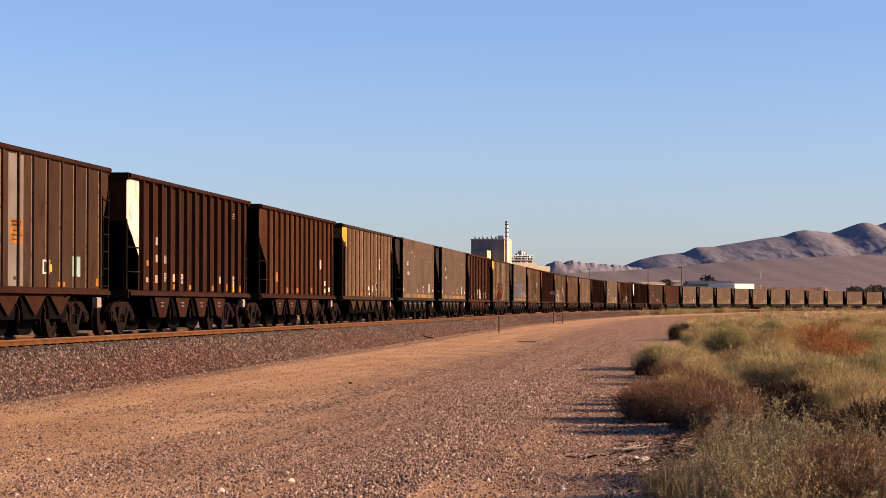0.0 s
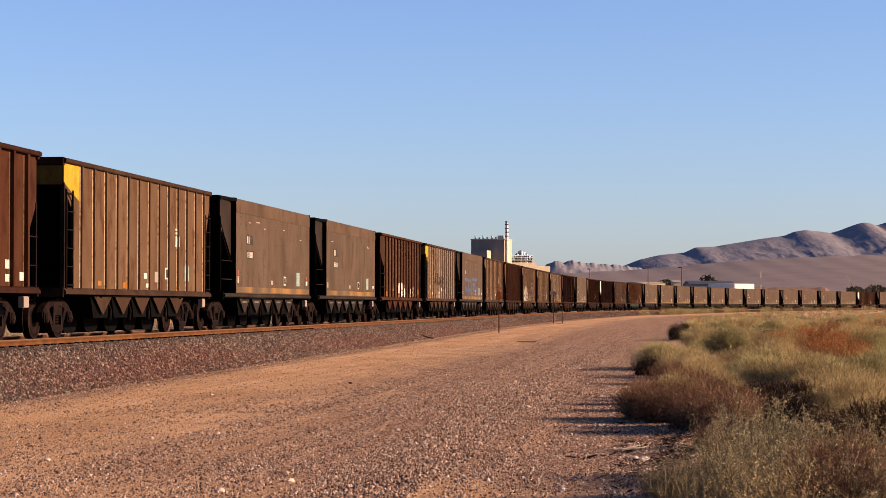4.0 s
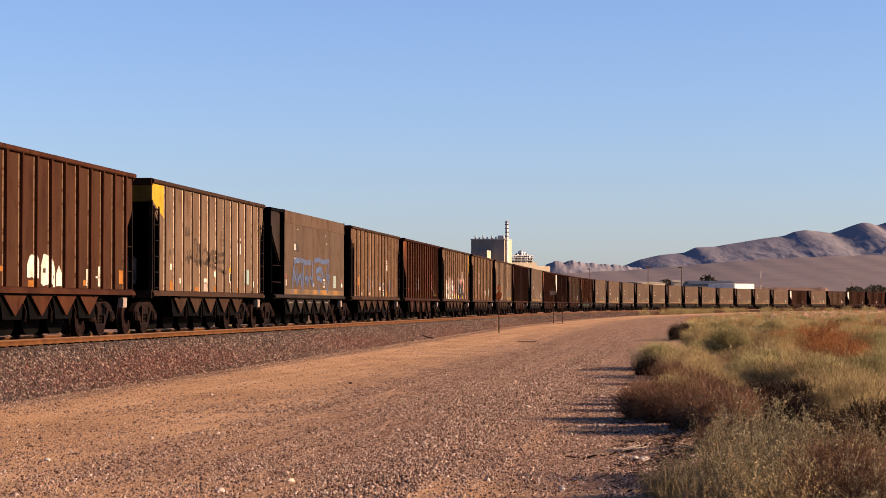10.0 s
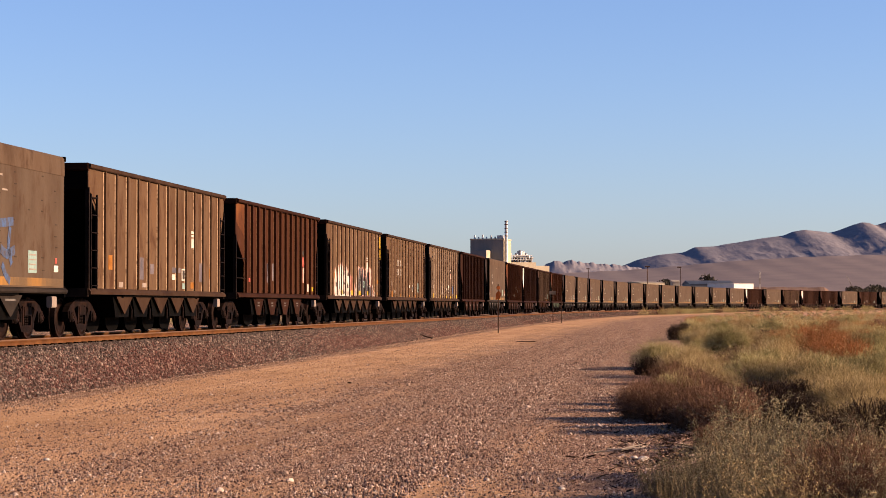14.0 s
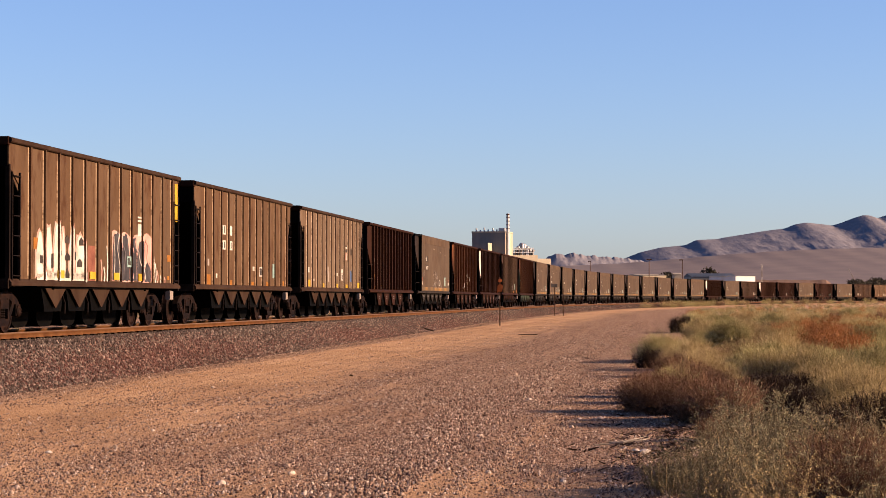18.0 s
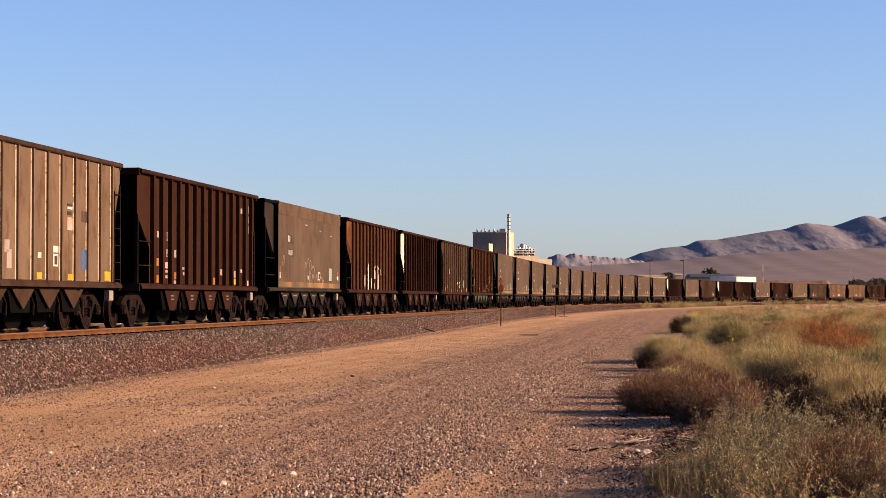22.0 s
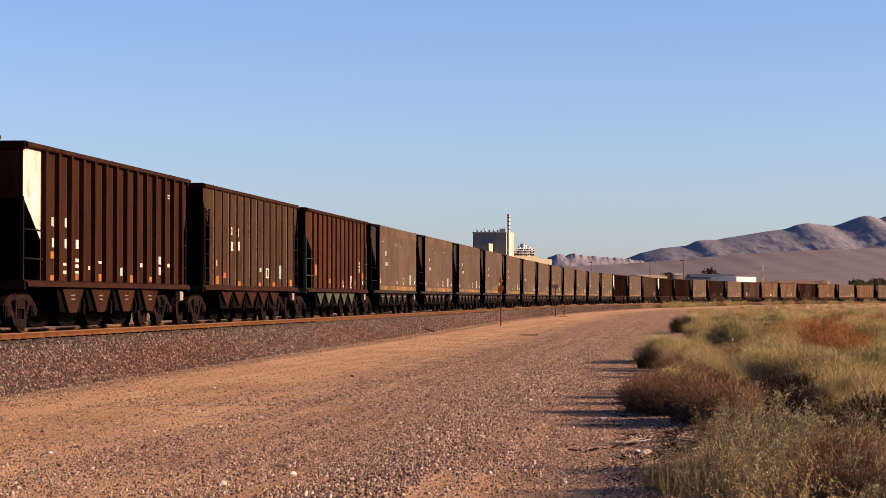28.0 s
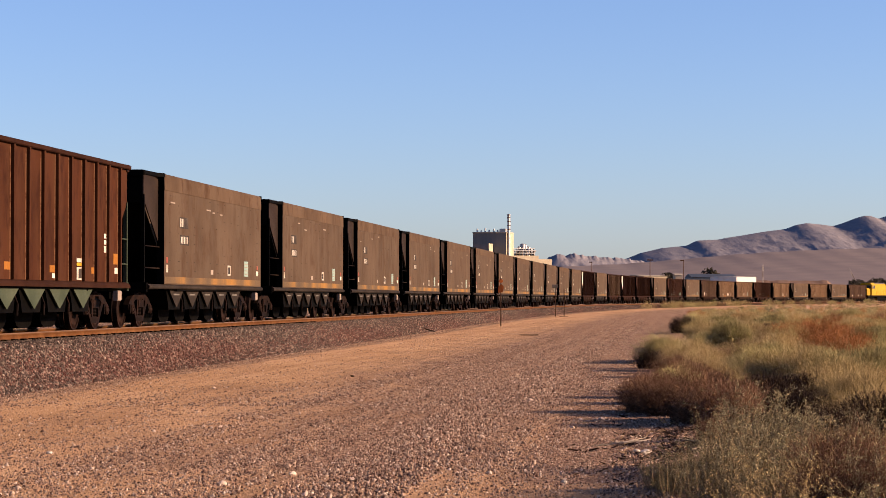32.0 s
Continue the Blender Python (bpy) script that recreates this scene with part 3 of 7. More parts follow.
def springs_mesh():
    s = Shape()
    for x in (-0.15, 0.0, 0.15):
        for k in range(6):
            s.tube((x, 0, 0.30 + k * 0.035), (x, 0, 0.318 + k * 0.035), 0.062, n=8)
    s.box(-0.23, 0.23, -0.10, 0.10, 0.51, 0.70)
    return s.mesh("spring_nest", GEAR)


SIDE_FRAME_ME, SPRING_ME = side_frame_mesh(), springs_mesh()


def running_gear(car):
    """Two trucks, four wheelsets and the couplers; returns the wheelsets."""
    for c in (-6.01, 6.01):
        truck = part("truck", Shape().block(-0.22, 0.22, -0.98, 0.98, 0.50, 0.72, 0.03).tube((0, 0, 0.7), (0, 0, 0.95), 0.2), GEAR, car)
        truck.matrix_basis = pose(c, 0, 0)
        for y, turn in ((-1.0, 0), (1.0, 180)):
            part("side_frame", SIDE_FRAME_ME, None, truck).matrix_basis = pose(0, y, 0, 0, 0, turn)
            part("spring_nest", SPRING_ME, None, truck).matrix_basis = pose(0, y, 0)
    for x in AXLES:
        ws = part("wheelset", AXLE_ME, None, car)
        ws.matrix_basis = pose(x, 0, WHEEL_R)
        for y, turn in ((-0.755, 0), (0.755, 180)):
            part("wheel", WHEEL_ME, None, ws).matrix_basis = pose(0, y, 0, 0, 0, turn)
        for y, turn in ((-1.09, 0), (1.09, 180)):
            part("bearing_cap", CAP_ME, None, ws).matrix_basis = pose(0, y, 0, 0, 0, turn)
    for k in (-1, 1):
        c = Shape().block(k * (HALF - 0.5), k * (PITCH / 2 - 0.12), -0.07, 0.07, 0.74, 0.92, 0.02)
        c.block(k * (PITCH / 2 - 0.30), k * (PITCH / 2 - 0.005), -0.15, 0.13, 0.70, 0.96, 0.04)
        part("coupler", c, GEAR, car)
        hose = Shape()
        pts = [(k * (HALF + 0.25), -0.35, 0.72), (k * (HALF + 0.45), -0.35, 0.48), (k * (HALF + 0.75), -0.3, 0.33), (k * (HALF + 0.92), -0.22, 0.40)]
        for a, b in zip(pts, pts[1:]):
            hose.tube(a, b, 0.025, n=6)
        part("brake_hose", hose, BLACK, car)


RUNG_ME = Shape().tube((0, 0, 0), (1, 0, 0), 0.014, n=6).mesh("rung", BROWN_UNDER)


def ladder(name, h0, h1, width, rungs, material, car, m):
    """Two stiles, and each rung a piece of its own."""
    s = Shape()
    for x in (0, width):
        s.box(x - 0.022, x + 0.022, -0.025, 0.025, h0, h1)
    ob = part(name, s, material, car)
    ob.matrix_basis = m
    for k in range(rungs):
        rung = part("rung", RUNG_ME, None, ob)
        rung.matrix_basis = Matrix.Translation((0, -0.03, h0 + 0.12 + k * (h1 - h0 - 0.2) / (rungs - 1))) @ Matrix.Diagonal((width, 1, 1, 1))
    return ob


CUT_X, CUT_B = 1.32, 0.72     # the open corners under the end slope sheets
CUTS = {"narrow": (TOP - 0.56, TOP - 0.98, 0.80), "medium": (TOP - 0.92, TOP - 1.55, CUT_X), "boxed": (TOP - 1.10, TOP - 1.95, CUT_X), "deep": (TOP - 1.14, TOP - 2.0, CUT_X)}


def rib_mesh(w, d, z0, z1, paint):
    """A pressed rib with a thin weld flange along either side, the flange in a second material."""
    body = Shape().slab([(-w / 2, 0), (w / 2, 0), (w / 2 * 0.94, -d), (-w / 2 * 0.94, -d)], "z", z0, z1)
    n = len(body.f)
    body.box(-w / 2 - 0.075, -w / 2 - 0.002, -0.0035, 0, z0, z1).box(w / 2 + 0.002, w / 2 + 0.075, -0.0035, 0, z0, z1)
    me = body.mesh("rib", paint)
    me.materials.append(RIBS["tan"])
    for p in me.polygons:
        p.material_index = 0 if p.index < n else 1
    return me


def hopper_car(kind, ribs, rib_w, rib_d, pockets, wide_pockets, under):
    """An open-top hopper car at the origin. under: the material of sills and pockets."""
    CUT_Z0, CUT_Z1, cut_x = CUTS[kind]
    rear = (TOP - 0.45, TOP - 1.6, 0.6) if kind == "narrow" else (CUT_Z0, CUT_Z1, CUT_B)
    car = new("hopper_car")
    paint = PAINT["tan"]
    yw = 1.60 - rib_d
    side = [(-HALF, CUT_Z0), (-HALF + cut_x, CUT_Z1), (-HALF + cut_x, SILL), (HALF - rear[2], SILL), (HALF - rear[2], rear[1]), (HALF, rear[0]), (HALF, TOP - 0.05), (-HALF, TOP - 0.05)]
    for k in (-1, 1):
        part("side_panel", Shape().slab(side, "y", k * yw, k * (yw - 0.03)), paint, car)
        chord = [(k * (yw - 0.08), TOP - 0.05), (k * (yw - 0.08), TOP), (k * 1.60, TOP), (k * 1.625, TOP - 0.02), (k * 1.625, TOP - 0.085), (k * 1.605, TOP - 0.105), (k * yw, TOP - 0.105), (k * yw, TOP - 0.05)]
        part("top_chord", Shape().slab(chord, "x", -HALF - 0.04, HALF + 0.04), paint, car)
        sill = [(k * (yw - 0.12), SILL - 0.08), (k * 1.62, SILL - 0.08), (k * 1.62, SILL - 0.02), (k * 1.58, SILL + 0.03), (k * yw, SILL + 0.06), (k * (yw - 0.12), SILL + 0.03)]
        part("side_sill", Shape().slab(sill, "x", -HALF, HALF), under, car)
    # ribs, one mesh for all; the corner ribs bound the open corners
    rib_me = rib_mesh(rib_w, rib_d, SILL + 0.06, TOP - 0.107, paint)
    first, last = -HALF + CUT_X + 0.04, HALF - CUT_B - 0.04
    for j in range(ribs):
        x = first + (last - first) * j / (ribs - 1)
        for y, turn in ((-yw, 0), (yw, 180)):
            part("rib", rib_me, None, car).matrix_basis = pose(x, y, 0, 0, 0, turn)
    # ends: upper plate, slope sheet, frame, platform, ladders
    for k in (-1, 1):
        part("end_panel", Shape().box(k * HALF, k * (HALF - 0.03), -yw + 0.03, yw - 0.03, CUT_Z0 - 0.02, TOP - 0.02), paint, car)
        lip = [(k * (HALF + 0.02), TOP - 0.16), (k * (HALF + 0.08), TOP - 0.14), (k * (HALF + 0.08), TOP + 0.015), (k * (HALF - 0.06), TOP + 0.015), (k * (HALF - 0.06), TOP - 0.16)]
        part("end_chord", Shape().slab(lip, "y", -1.56, 1.56), paint, car)
        slope = [(k * HALF, CUT_Z0), (k * (HALF - 0.05), CUT_Z0), (k * (HALF - 3.3), SILL - 0.1), (k * (HALF - 3.25), SILL - 0.15)]
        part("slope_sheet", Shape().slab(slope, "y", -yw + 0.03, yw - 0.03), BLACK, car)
        part("end_platform", Shape().box(k * (HALF - 1.25), k * (HALF + 0.02), -1.5, 1.5, SILL - 0.10, SILL - 0.04).box(k * (HALF - 0.03), k * (HALF + 0.05), -1.56, 1.56, SILL - 0.14, SILL + 0.06), under, car)
        for y in (-1, 1):
            part("corner_post", Shape().box(k * HALF, k * (HALF - 0.07), y * (yw + 0.02), y * (yw - 0.07), SILL - 0.02, CUT_Z0 + 0.02), under, car)
            if kind == "narrow":
                ladder("ladder", SILL, CUT_Z0 - 0.12, 0.50, 6, under, car, pose(k * (HALF - (0.42 if k < 0 else 0.30)) - 0.25, y * (yw + 0.01), 0))
            else:
                for z in (SILL + 0.50, SILL + 1.10):
                    part("grab_bar", Shape().tube((k * (HALF - 0.03), y * (yw + 0.03), z), (k * (HALF - (CUT_X if k < 0 else CUT_B)), y * (yw + 0.03), z), 0.016, n=6), under, car)
        if kind == "narrow" and k > 0:
            ladder("end_ladder", SILL, TOP - 0.1, 0.42, 7, under, car, pose(HALF + 0.09, -1.45, 0, 0, 0, 90))
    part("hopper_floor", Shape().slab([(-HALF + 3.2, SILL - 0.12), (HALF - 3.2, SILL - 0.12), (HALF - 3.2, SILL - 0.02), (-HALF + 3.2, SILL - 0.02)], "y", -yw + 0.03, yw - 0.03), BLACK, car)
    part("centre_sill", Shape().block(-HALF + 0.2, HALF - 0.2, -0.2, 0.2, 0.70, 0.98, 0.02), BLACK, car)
    # pockets under the sill, and the gates they feed
    reach = 4.55
    w = 2 * reach / pockets
    for j in range(pockets):
        c = -reach + w * (j + 0.5)
        if wide_pockets:
            tri = [(c - w * 0.36, SILL - 0.12), (c + w * 0.36, SILL - 0.12), (c + w * 0.13, 0.42), (c - w * 0.13, 0.42)]
        else:
            tri = [(c - w * 0.42, SILL - 0.12), (c + w * 0.42, SILL - 0.12), (c + 0.03, 0.52), (c - 0.03, 0.52)]
        for k in (-1, 1):
            plate = part("pocket_plate", Shape().slab(tri, "y", k * 1.47, k * 1.44), under, car)
            if wide_pockets and k < 0:
                for z in (0, 1):
                    part("stencil_bar", Shape().box(c - 0.20 + 0.04 * z, c + 0.14, -1.475, -1.47, SILL - 0.27 - z * 0.09, SILL - 0.24 - z * 0.09), DULLGREY, plate, "dull white stencilled bar")
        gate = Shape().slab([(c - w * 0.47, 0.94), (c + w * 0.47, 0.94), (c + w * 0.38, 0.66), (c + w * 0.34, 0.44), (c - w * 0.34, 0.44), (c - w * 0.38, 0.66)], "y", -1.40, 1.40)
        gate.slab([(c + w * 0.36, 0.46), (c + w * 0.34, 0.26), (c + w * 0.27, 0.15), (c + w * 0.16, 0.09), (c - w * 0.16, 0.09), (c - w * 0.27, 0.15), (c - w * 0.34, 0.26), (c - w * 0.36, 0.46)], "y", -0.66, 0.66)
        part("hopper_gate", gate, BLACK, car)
        for k in (-1, 1):
            arm = Shape().tube((c + w * 0.30, k * 1.42, 0.86), (c + w * 0.46, k * 1.42, 0.62), 0.025, n=6).tube((c + w * 0.46, k * 1.42, 0.62), (c + w * 0.44, k * 1.42, 0.38), 0.025, n=6)
            part("gate_lever", arm, GEAR, car)
    part("retainer_box", Shape().block(HALF - 1.15, HALF - 0.80, -1.62, -1.50, SILL - 0.38, SILL - 0.14, 0.02), PALE, car, "pale grey tool box")
    running_gear(car)
    return car


def smooth_car():
    """An open-top hopper car with flat sides and narrower ends."""
    CUT_Z0, CUT_Z1 = TOP - 0.80, TOP - 1.66
    car = new("hopper_car")
    paint, under = PAINT["grey"], BLACK
    a, b = -HALF + 1.60, HALF - 0.24     # the wide middle
    for k in (-1, 1):
        part("side_panel", Shape().slab([(a, SILL + 0.04), (b, SILL + 0.04), (b, TOP - 0.42), (a, TOP - 0.42)], "y", k * 1.60, k * 1.57), paint, car)
        band = [(k * 1.57, TOP - 0.42), (k * 1.612, TOP - 0.42), (k * 1.605, TOP - 0.05), (k * 1.57, TOP), (k * 1.45, TOP), (k * 1.45, TOP - 0.06), (k * 1.55, TOP - 0.07)]
        part("top_chord", Shape().slab(band, "x", a - 0.02, b + 0.02), paint, car)
        sill = [(k * 1.45, SILL - 0.08), (k * 1.60, SILL - 0.08), (k * 1.625, SILL - 0.05), (k * 1.625, SILL), (k * 1.57, SILL + 0.04), (k * 1.45, SILL + 0.04)]
        part("side_sill", Shape().slab(sill, "x", -HALF, HALF), PLATE, car)
        for x0, x1, d in ((a, -HALF + 0.08, -1), (b, HALF - 0.08, 1)):
            # Recessed corner panels: a darker steel colour carries their shade.
            part("corner_panel", Shape().slab([(x0, CUT_Z1 - 0.1), (x0, TOP - 0.02), (x1, TOP - 0.02), (x1, CUT_Z0 + 0.1)], "y", k * 1.44, k * 1.41), SHADEPLATE, car)
            # Jog and end plates face away from the sun; black paints their shade.
            part("jog_plate", Shape().slab([(k * 1.41, SILL + 0.04), (k * 1.60, SILL + 0.04), (k * 1.60, TOP - 0.06), (k * 1.41, TOP - 0.06)], "x", x0 + d * 0.004, x0 + d * 0.03), BLACK, car)
            cap = [(x0, k * 1.40), (x0, k * 1.62), (x0 + d * 0.16, k * 1.60), (x0 + d * 0.34, k * 1.50), (x1 + d * 0.02, k * 1.47), (x1 + d * 0.02, k * 1.40)]
            part("corner_cap", Shape().slab(cap, "z", TOP - 0.09, TOP + 0.01), BLACK, car)
    for k in (-1, 1):
        e = k * (HALF - 0.08)
        part("end_panel", Shape().box(e, e - k * 0.03, -1.41, 1.41, CUT_Z0, TOP - 0.01), BLACK, car)
        part("end_chord", Shape().block(e - 0.07, e + 0.07, -1.46, 1.46, TOP - 0.13, TOP + 0.02, 0.03), BLACK, car)
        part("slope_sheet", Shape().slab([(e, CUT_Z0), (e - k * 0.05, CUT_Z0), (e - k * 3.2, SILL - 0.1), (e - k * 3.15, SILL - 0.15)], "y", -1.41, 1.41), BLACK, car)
        part("end_platform", Shape().box(k * (HALF - 1.4), k * (HALF + 0.02), -1.5, 1.5, SILL - 0.10, SILL - 0.04).box(k * (HALF - 0.03), k * (HALF + 0.05), -1.56, 1.56, SILL - 0.16, SILL + 0.08), under, car)
        for y in (-1, 1):
            part("corner_post", Shape().box(e, e - k * 0.07, y * 1.46, y * 1.37, SILL - 0.04, CUT_Z0 + 0.2), under, car)
            for z in (SILL + 0.45, SILL + 1.0):
                part("grab_bar", Shape().tube((e - k * 0.03, y * 1.47, z), (a if k < 0 else b, y * 1.47, z), 0.016, n=6), BROWN_UNDER, car)
    part("hopper_floor", Shape().box(-HALF + 3.2, HALF - 3.2, -1.55, 1.55, SILL - 0.12, SILL - 0.02), BLACK, car)
    part("centre_sill", Shape().block(-HALF + 0.2, HALF - 0.2, -0.2, 0.2, 0.70, 0.98, 0.02), BLACK, car)
    # short weld marks in uneven rows over the flat sides
    slots, g = Shape(), random.Random(4)
    for col in range(13):
        for row in range(10):
            if g.random() > (0.9 if row in (0, 1, 8, 9) else 0.45):
                continue
            x, z = a + 0.55 + col * 0.94 + g.uniform(-0.05, 0.05), SILL + 0.40 + row * 0.245 + g.uniform(-0.015, 0.015)
            w = g.uniform(0.07, 0.20)
            slots.box(x, x + w, -1.6035, -1.60, z, z + 0.018)
            slots.box(x, x + w, 1.60, 1.6035, z, z + 0.018)
    tagged(part("weld_marks", slots, SMUDGE, car), kind="stuff")
    # the orange band along the sill
    for k in (-1, 1):
        part("reflective_band", Shape().box(a + 0.05, b - 0.05, k * 1.600, k * 1.605, SILL + 0.07, SILL + 0.24), BAND, car, "faded orange band with grey wear")
    reach = 4.6
    w = 2 * reach / 5
    for j in range(5):
        c = -reach + w * (j + 0.5)
        for k in (-1, 1):
            plate = part("pocket_plate", Shape().slab([(c - w * 0.42, SILL - 0.12), (c + w * 0.42, SILL - 0.12), (c + 0.03, 0.50), (c - 0.03, 0.50)], "y", k * 1.47, k * 1.44), PLATE, car)
            part("stencil_bar", Shape().box(c - 0.36, c + 0.30, k * 1.47, k * 1.475, SILL - 0.24, SILL - 0.20), DULLGREY, plate, "dull white stencilled bar")
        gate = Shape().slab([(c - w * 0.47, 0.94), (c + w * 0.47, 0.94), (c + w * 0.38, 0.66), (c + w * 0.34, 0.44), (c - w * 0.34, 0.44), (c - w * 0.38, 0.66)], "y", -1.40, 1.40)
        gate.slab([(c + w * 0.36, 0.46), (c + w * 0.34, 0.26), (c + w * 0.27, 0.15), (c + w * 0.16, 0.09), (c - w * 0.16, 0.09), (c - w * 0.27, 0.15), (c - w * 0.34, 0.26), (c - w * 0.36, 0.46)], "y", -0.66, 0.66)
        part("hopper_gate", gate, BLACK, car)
        for k in (-1, 1):
            arm = Shape().tube((c + w * 0.30, k * 1.42, 0.86), (c + w * 0.46, k * 1.42, 0.62), 0.025, n=6).tube((c + w * 0.46, k * 1.42, 0.62), (c + w * 0.44, k * 1.42, 0.38), 0.025, n=6)
            part("gate_lever", arm, GEAR, car)
    part("retainer_box", Shape().block(HALF - 1.15, HALF - 0.80, -1.62, -1.50, SILL - 0.38, SILL - 0.14, 0.02), PALE, car, "pale grey tool box")
    running_gear(car)
    return car


BAND = surface("worn_orange_band", (0.046, 0.033, 0.023), (0.078, 0.050, 0.026), (0.230, 0.108, 0.020), 0.55, 0.7, stretch=(1, 1, 0.3))
SMUDGE = surface("dark_weld_mark", (0.014, 0.0095, 0.0068), (0.021, 0.0145, 0.0102), (0.028, 0.020, 0.0145), 2.0, 0.8)
DULLGREY = surface("dull_grey_paint", (0.050, 0.046, 0.042), (0.080, 0.074, 0.068), (0.11, 0.10, 0.092), 2.0, 0.7)
SHADEPLATE = surface("shade_brown_steel", (0.008, 0.0055, 0.004), (0.014, 0.009, 0.007), (0.024, 0.016, 0.012), 1.0, 0.7)
PLATE = surface("grey_pocket_steel", (0.0075, 0.0056, 0.0044), (0.0150, 0.0112, 0.0088), (0.026, 0.0198, 0.0156), 1.4, 0.75)

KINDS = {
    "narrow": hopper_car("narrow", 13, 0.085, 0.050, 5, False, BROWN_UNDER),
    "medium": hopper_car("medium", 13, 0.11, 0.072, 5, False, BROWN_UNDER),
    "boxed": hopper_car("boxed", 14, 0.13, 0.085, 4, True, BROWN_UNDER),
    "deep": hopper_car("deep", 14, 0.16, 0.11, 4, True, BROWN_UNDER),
    "smooth": smooth_car(),
}
CAR_WORDS = {
    ("narrow", "tan"): "tan steel coal hopper car with narrow ribs, dusty and faded",
    ("narrow", "light"): "pale tan coal hopper car with thin bright ribs",
    ("narrow", "brown"): "brown steel coal hopper car with narrow ribs and wear",
    ("narrow", "rust"): "rust-red ribbed coal hopper car streaked with dirt",
    ("medium", "rust"): "rust-red ribbed coal hopper car streaked with dirt",
    ("medium", "worn"): "grey-brown coal hopper car with dark red ribs",
    ("medium", "brown"): "brown ribbed coal hopper car, dusty",
    ("boxed", "rust"): "rusty coal hopper car with squared ribs",
    ("boxed", "dark"): "dark rusted coal hopper car with squared ribs",
    ("deep", "rust"): "rusty coal hopper car with deep box ribs",
    ("deep", "dark"): "dark rusted coal hopper car with deep box ribs",
    ("smooth", "grey"): "dusty grey-brown smooth-sided coal hopper car with orange band",
}
KIND_KEY = {"n": "narrow", "m": "medium", "b": "boxed", "d": "deep", "s": "smooth"}
TRAIN = {-5: "n brown", -4: "n brown", -3: "d dark", -2: "b rust", -1: "n tan", 0: "s grey", 1: "s grey", 2: "m worn", 3: "n light", 4: "s grey", 5: "n tan", 6: "b rust", 7: "n tan",
         8: "n tan", 9: "n light", 10: "d dark", 11: "s grey", 12: "b rust", 13: "d dark", 14: "n brown", 15: "m rust", 28: "d dark", 29: "s grey", 30: "m brown", 31: "d dark", 32: "d dark",
         33: "s grey", 34: "b dark", 35: "s grey", 36: "n brown", 37: "n tan", 38: "n tan", 39: "d dark", 40: "n tan", 41: "s grey", 42: "n tan", 43: "s grey", 44: "n brown"}
TRAIN.update({i: "s grey" for i in range(16, 28)})
# Sills and pocket plates step darker: their weaker light is painted in.
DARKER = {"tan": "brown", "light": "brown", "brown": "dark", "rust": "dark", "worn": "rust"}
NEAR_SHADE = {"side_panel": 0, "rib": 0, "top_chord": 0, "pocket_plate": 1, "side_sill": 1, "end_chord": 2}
PALE_ENDS, SHADED_YELLOW_ENDS = (-3, 13, 28, 31), (-1, 3)


def base_name(ob):
    return ob.name.split(".")[0]


cars = {}
for i in sorted(TRAIN):
    kind, colour = TRAIN[i].split()
    kind = KIND_KEY[kind]
    car = copy_thing(KINDS[kind], Matrix())
    tagged(car, CAR_WORDS[kind, colour], "hopper car", "coal hopper cars of the train")
    for ob in car.children:
        part_name = base_name(ob)
        if kind == "smooth":
            choice = {"side_panel": PAINT["grey"], "top_chord": PAINT["crown"]}.get(part_name)
        elif part_name == "end_panel":
            # Most end panels get their shade as black colour.
            choice = PAINT["rust"] if i in PALE_ENDS else SHADED_YELLOW if i in SHADED_YELLOW_ENDS else BLACK
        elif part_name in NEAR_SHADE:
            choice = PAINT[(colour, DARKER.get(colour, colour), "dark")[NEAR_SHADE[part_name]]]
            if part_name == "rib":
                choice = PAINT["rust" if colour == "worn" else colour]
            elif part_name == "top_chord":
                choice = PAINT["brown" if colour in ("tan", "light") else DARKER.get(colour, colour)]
        else:
            choice = None
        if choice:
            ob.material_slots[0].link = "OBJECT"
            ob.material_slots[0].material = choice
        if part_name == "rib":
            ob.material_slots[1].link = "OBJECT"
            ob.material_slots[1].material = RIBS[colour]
    cars[i] = car
for proto in KINDS.values():
    for ob in (*proto.children_recursive, proto):
        bpy.data.objects.remove(ob)
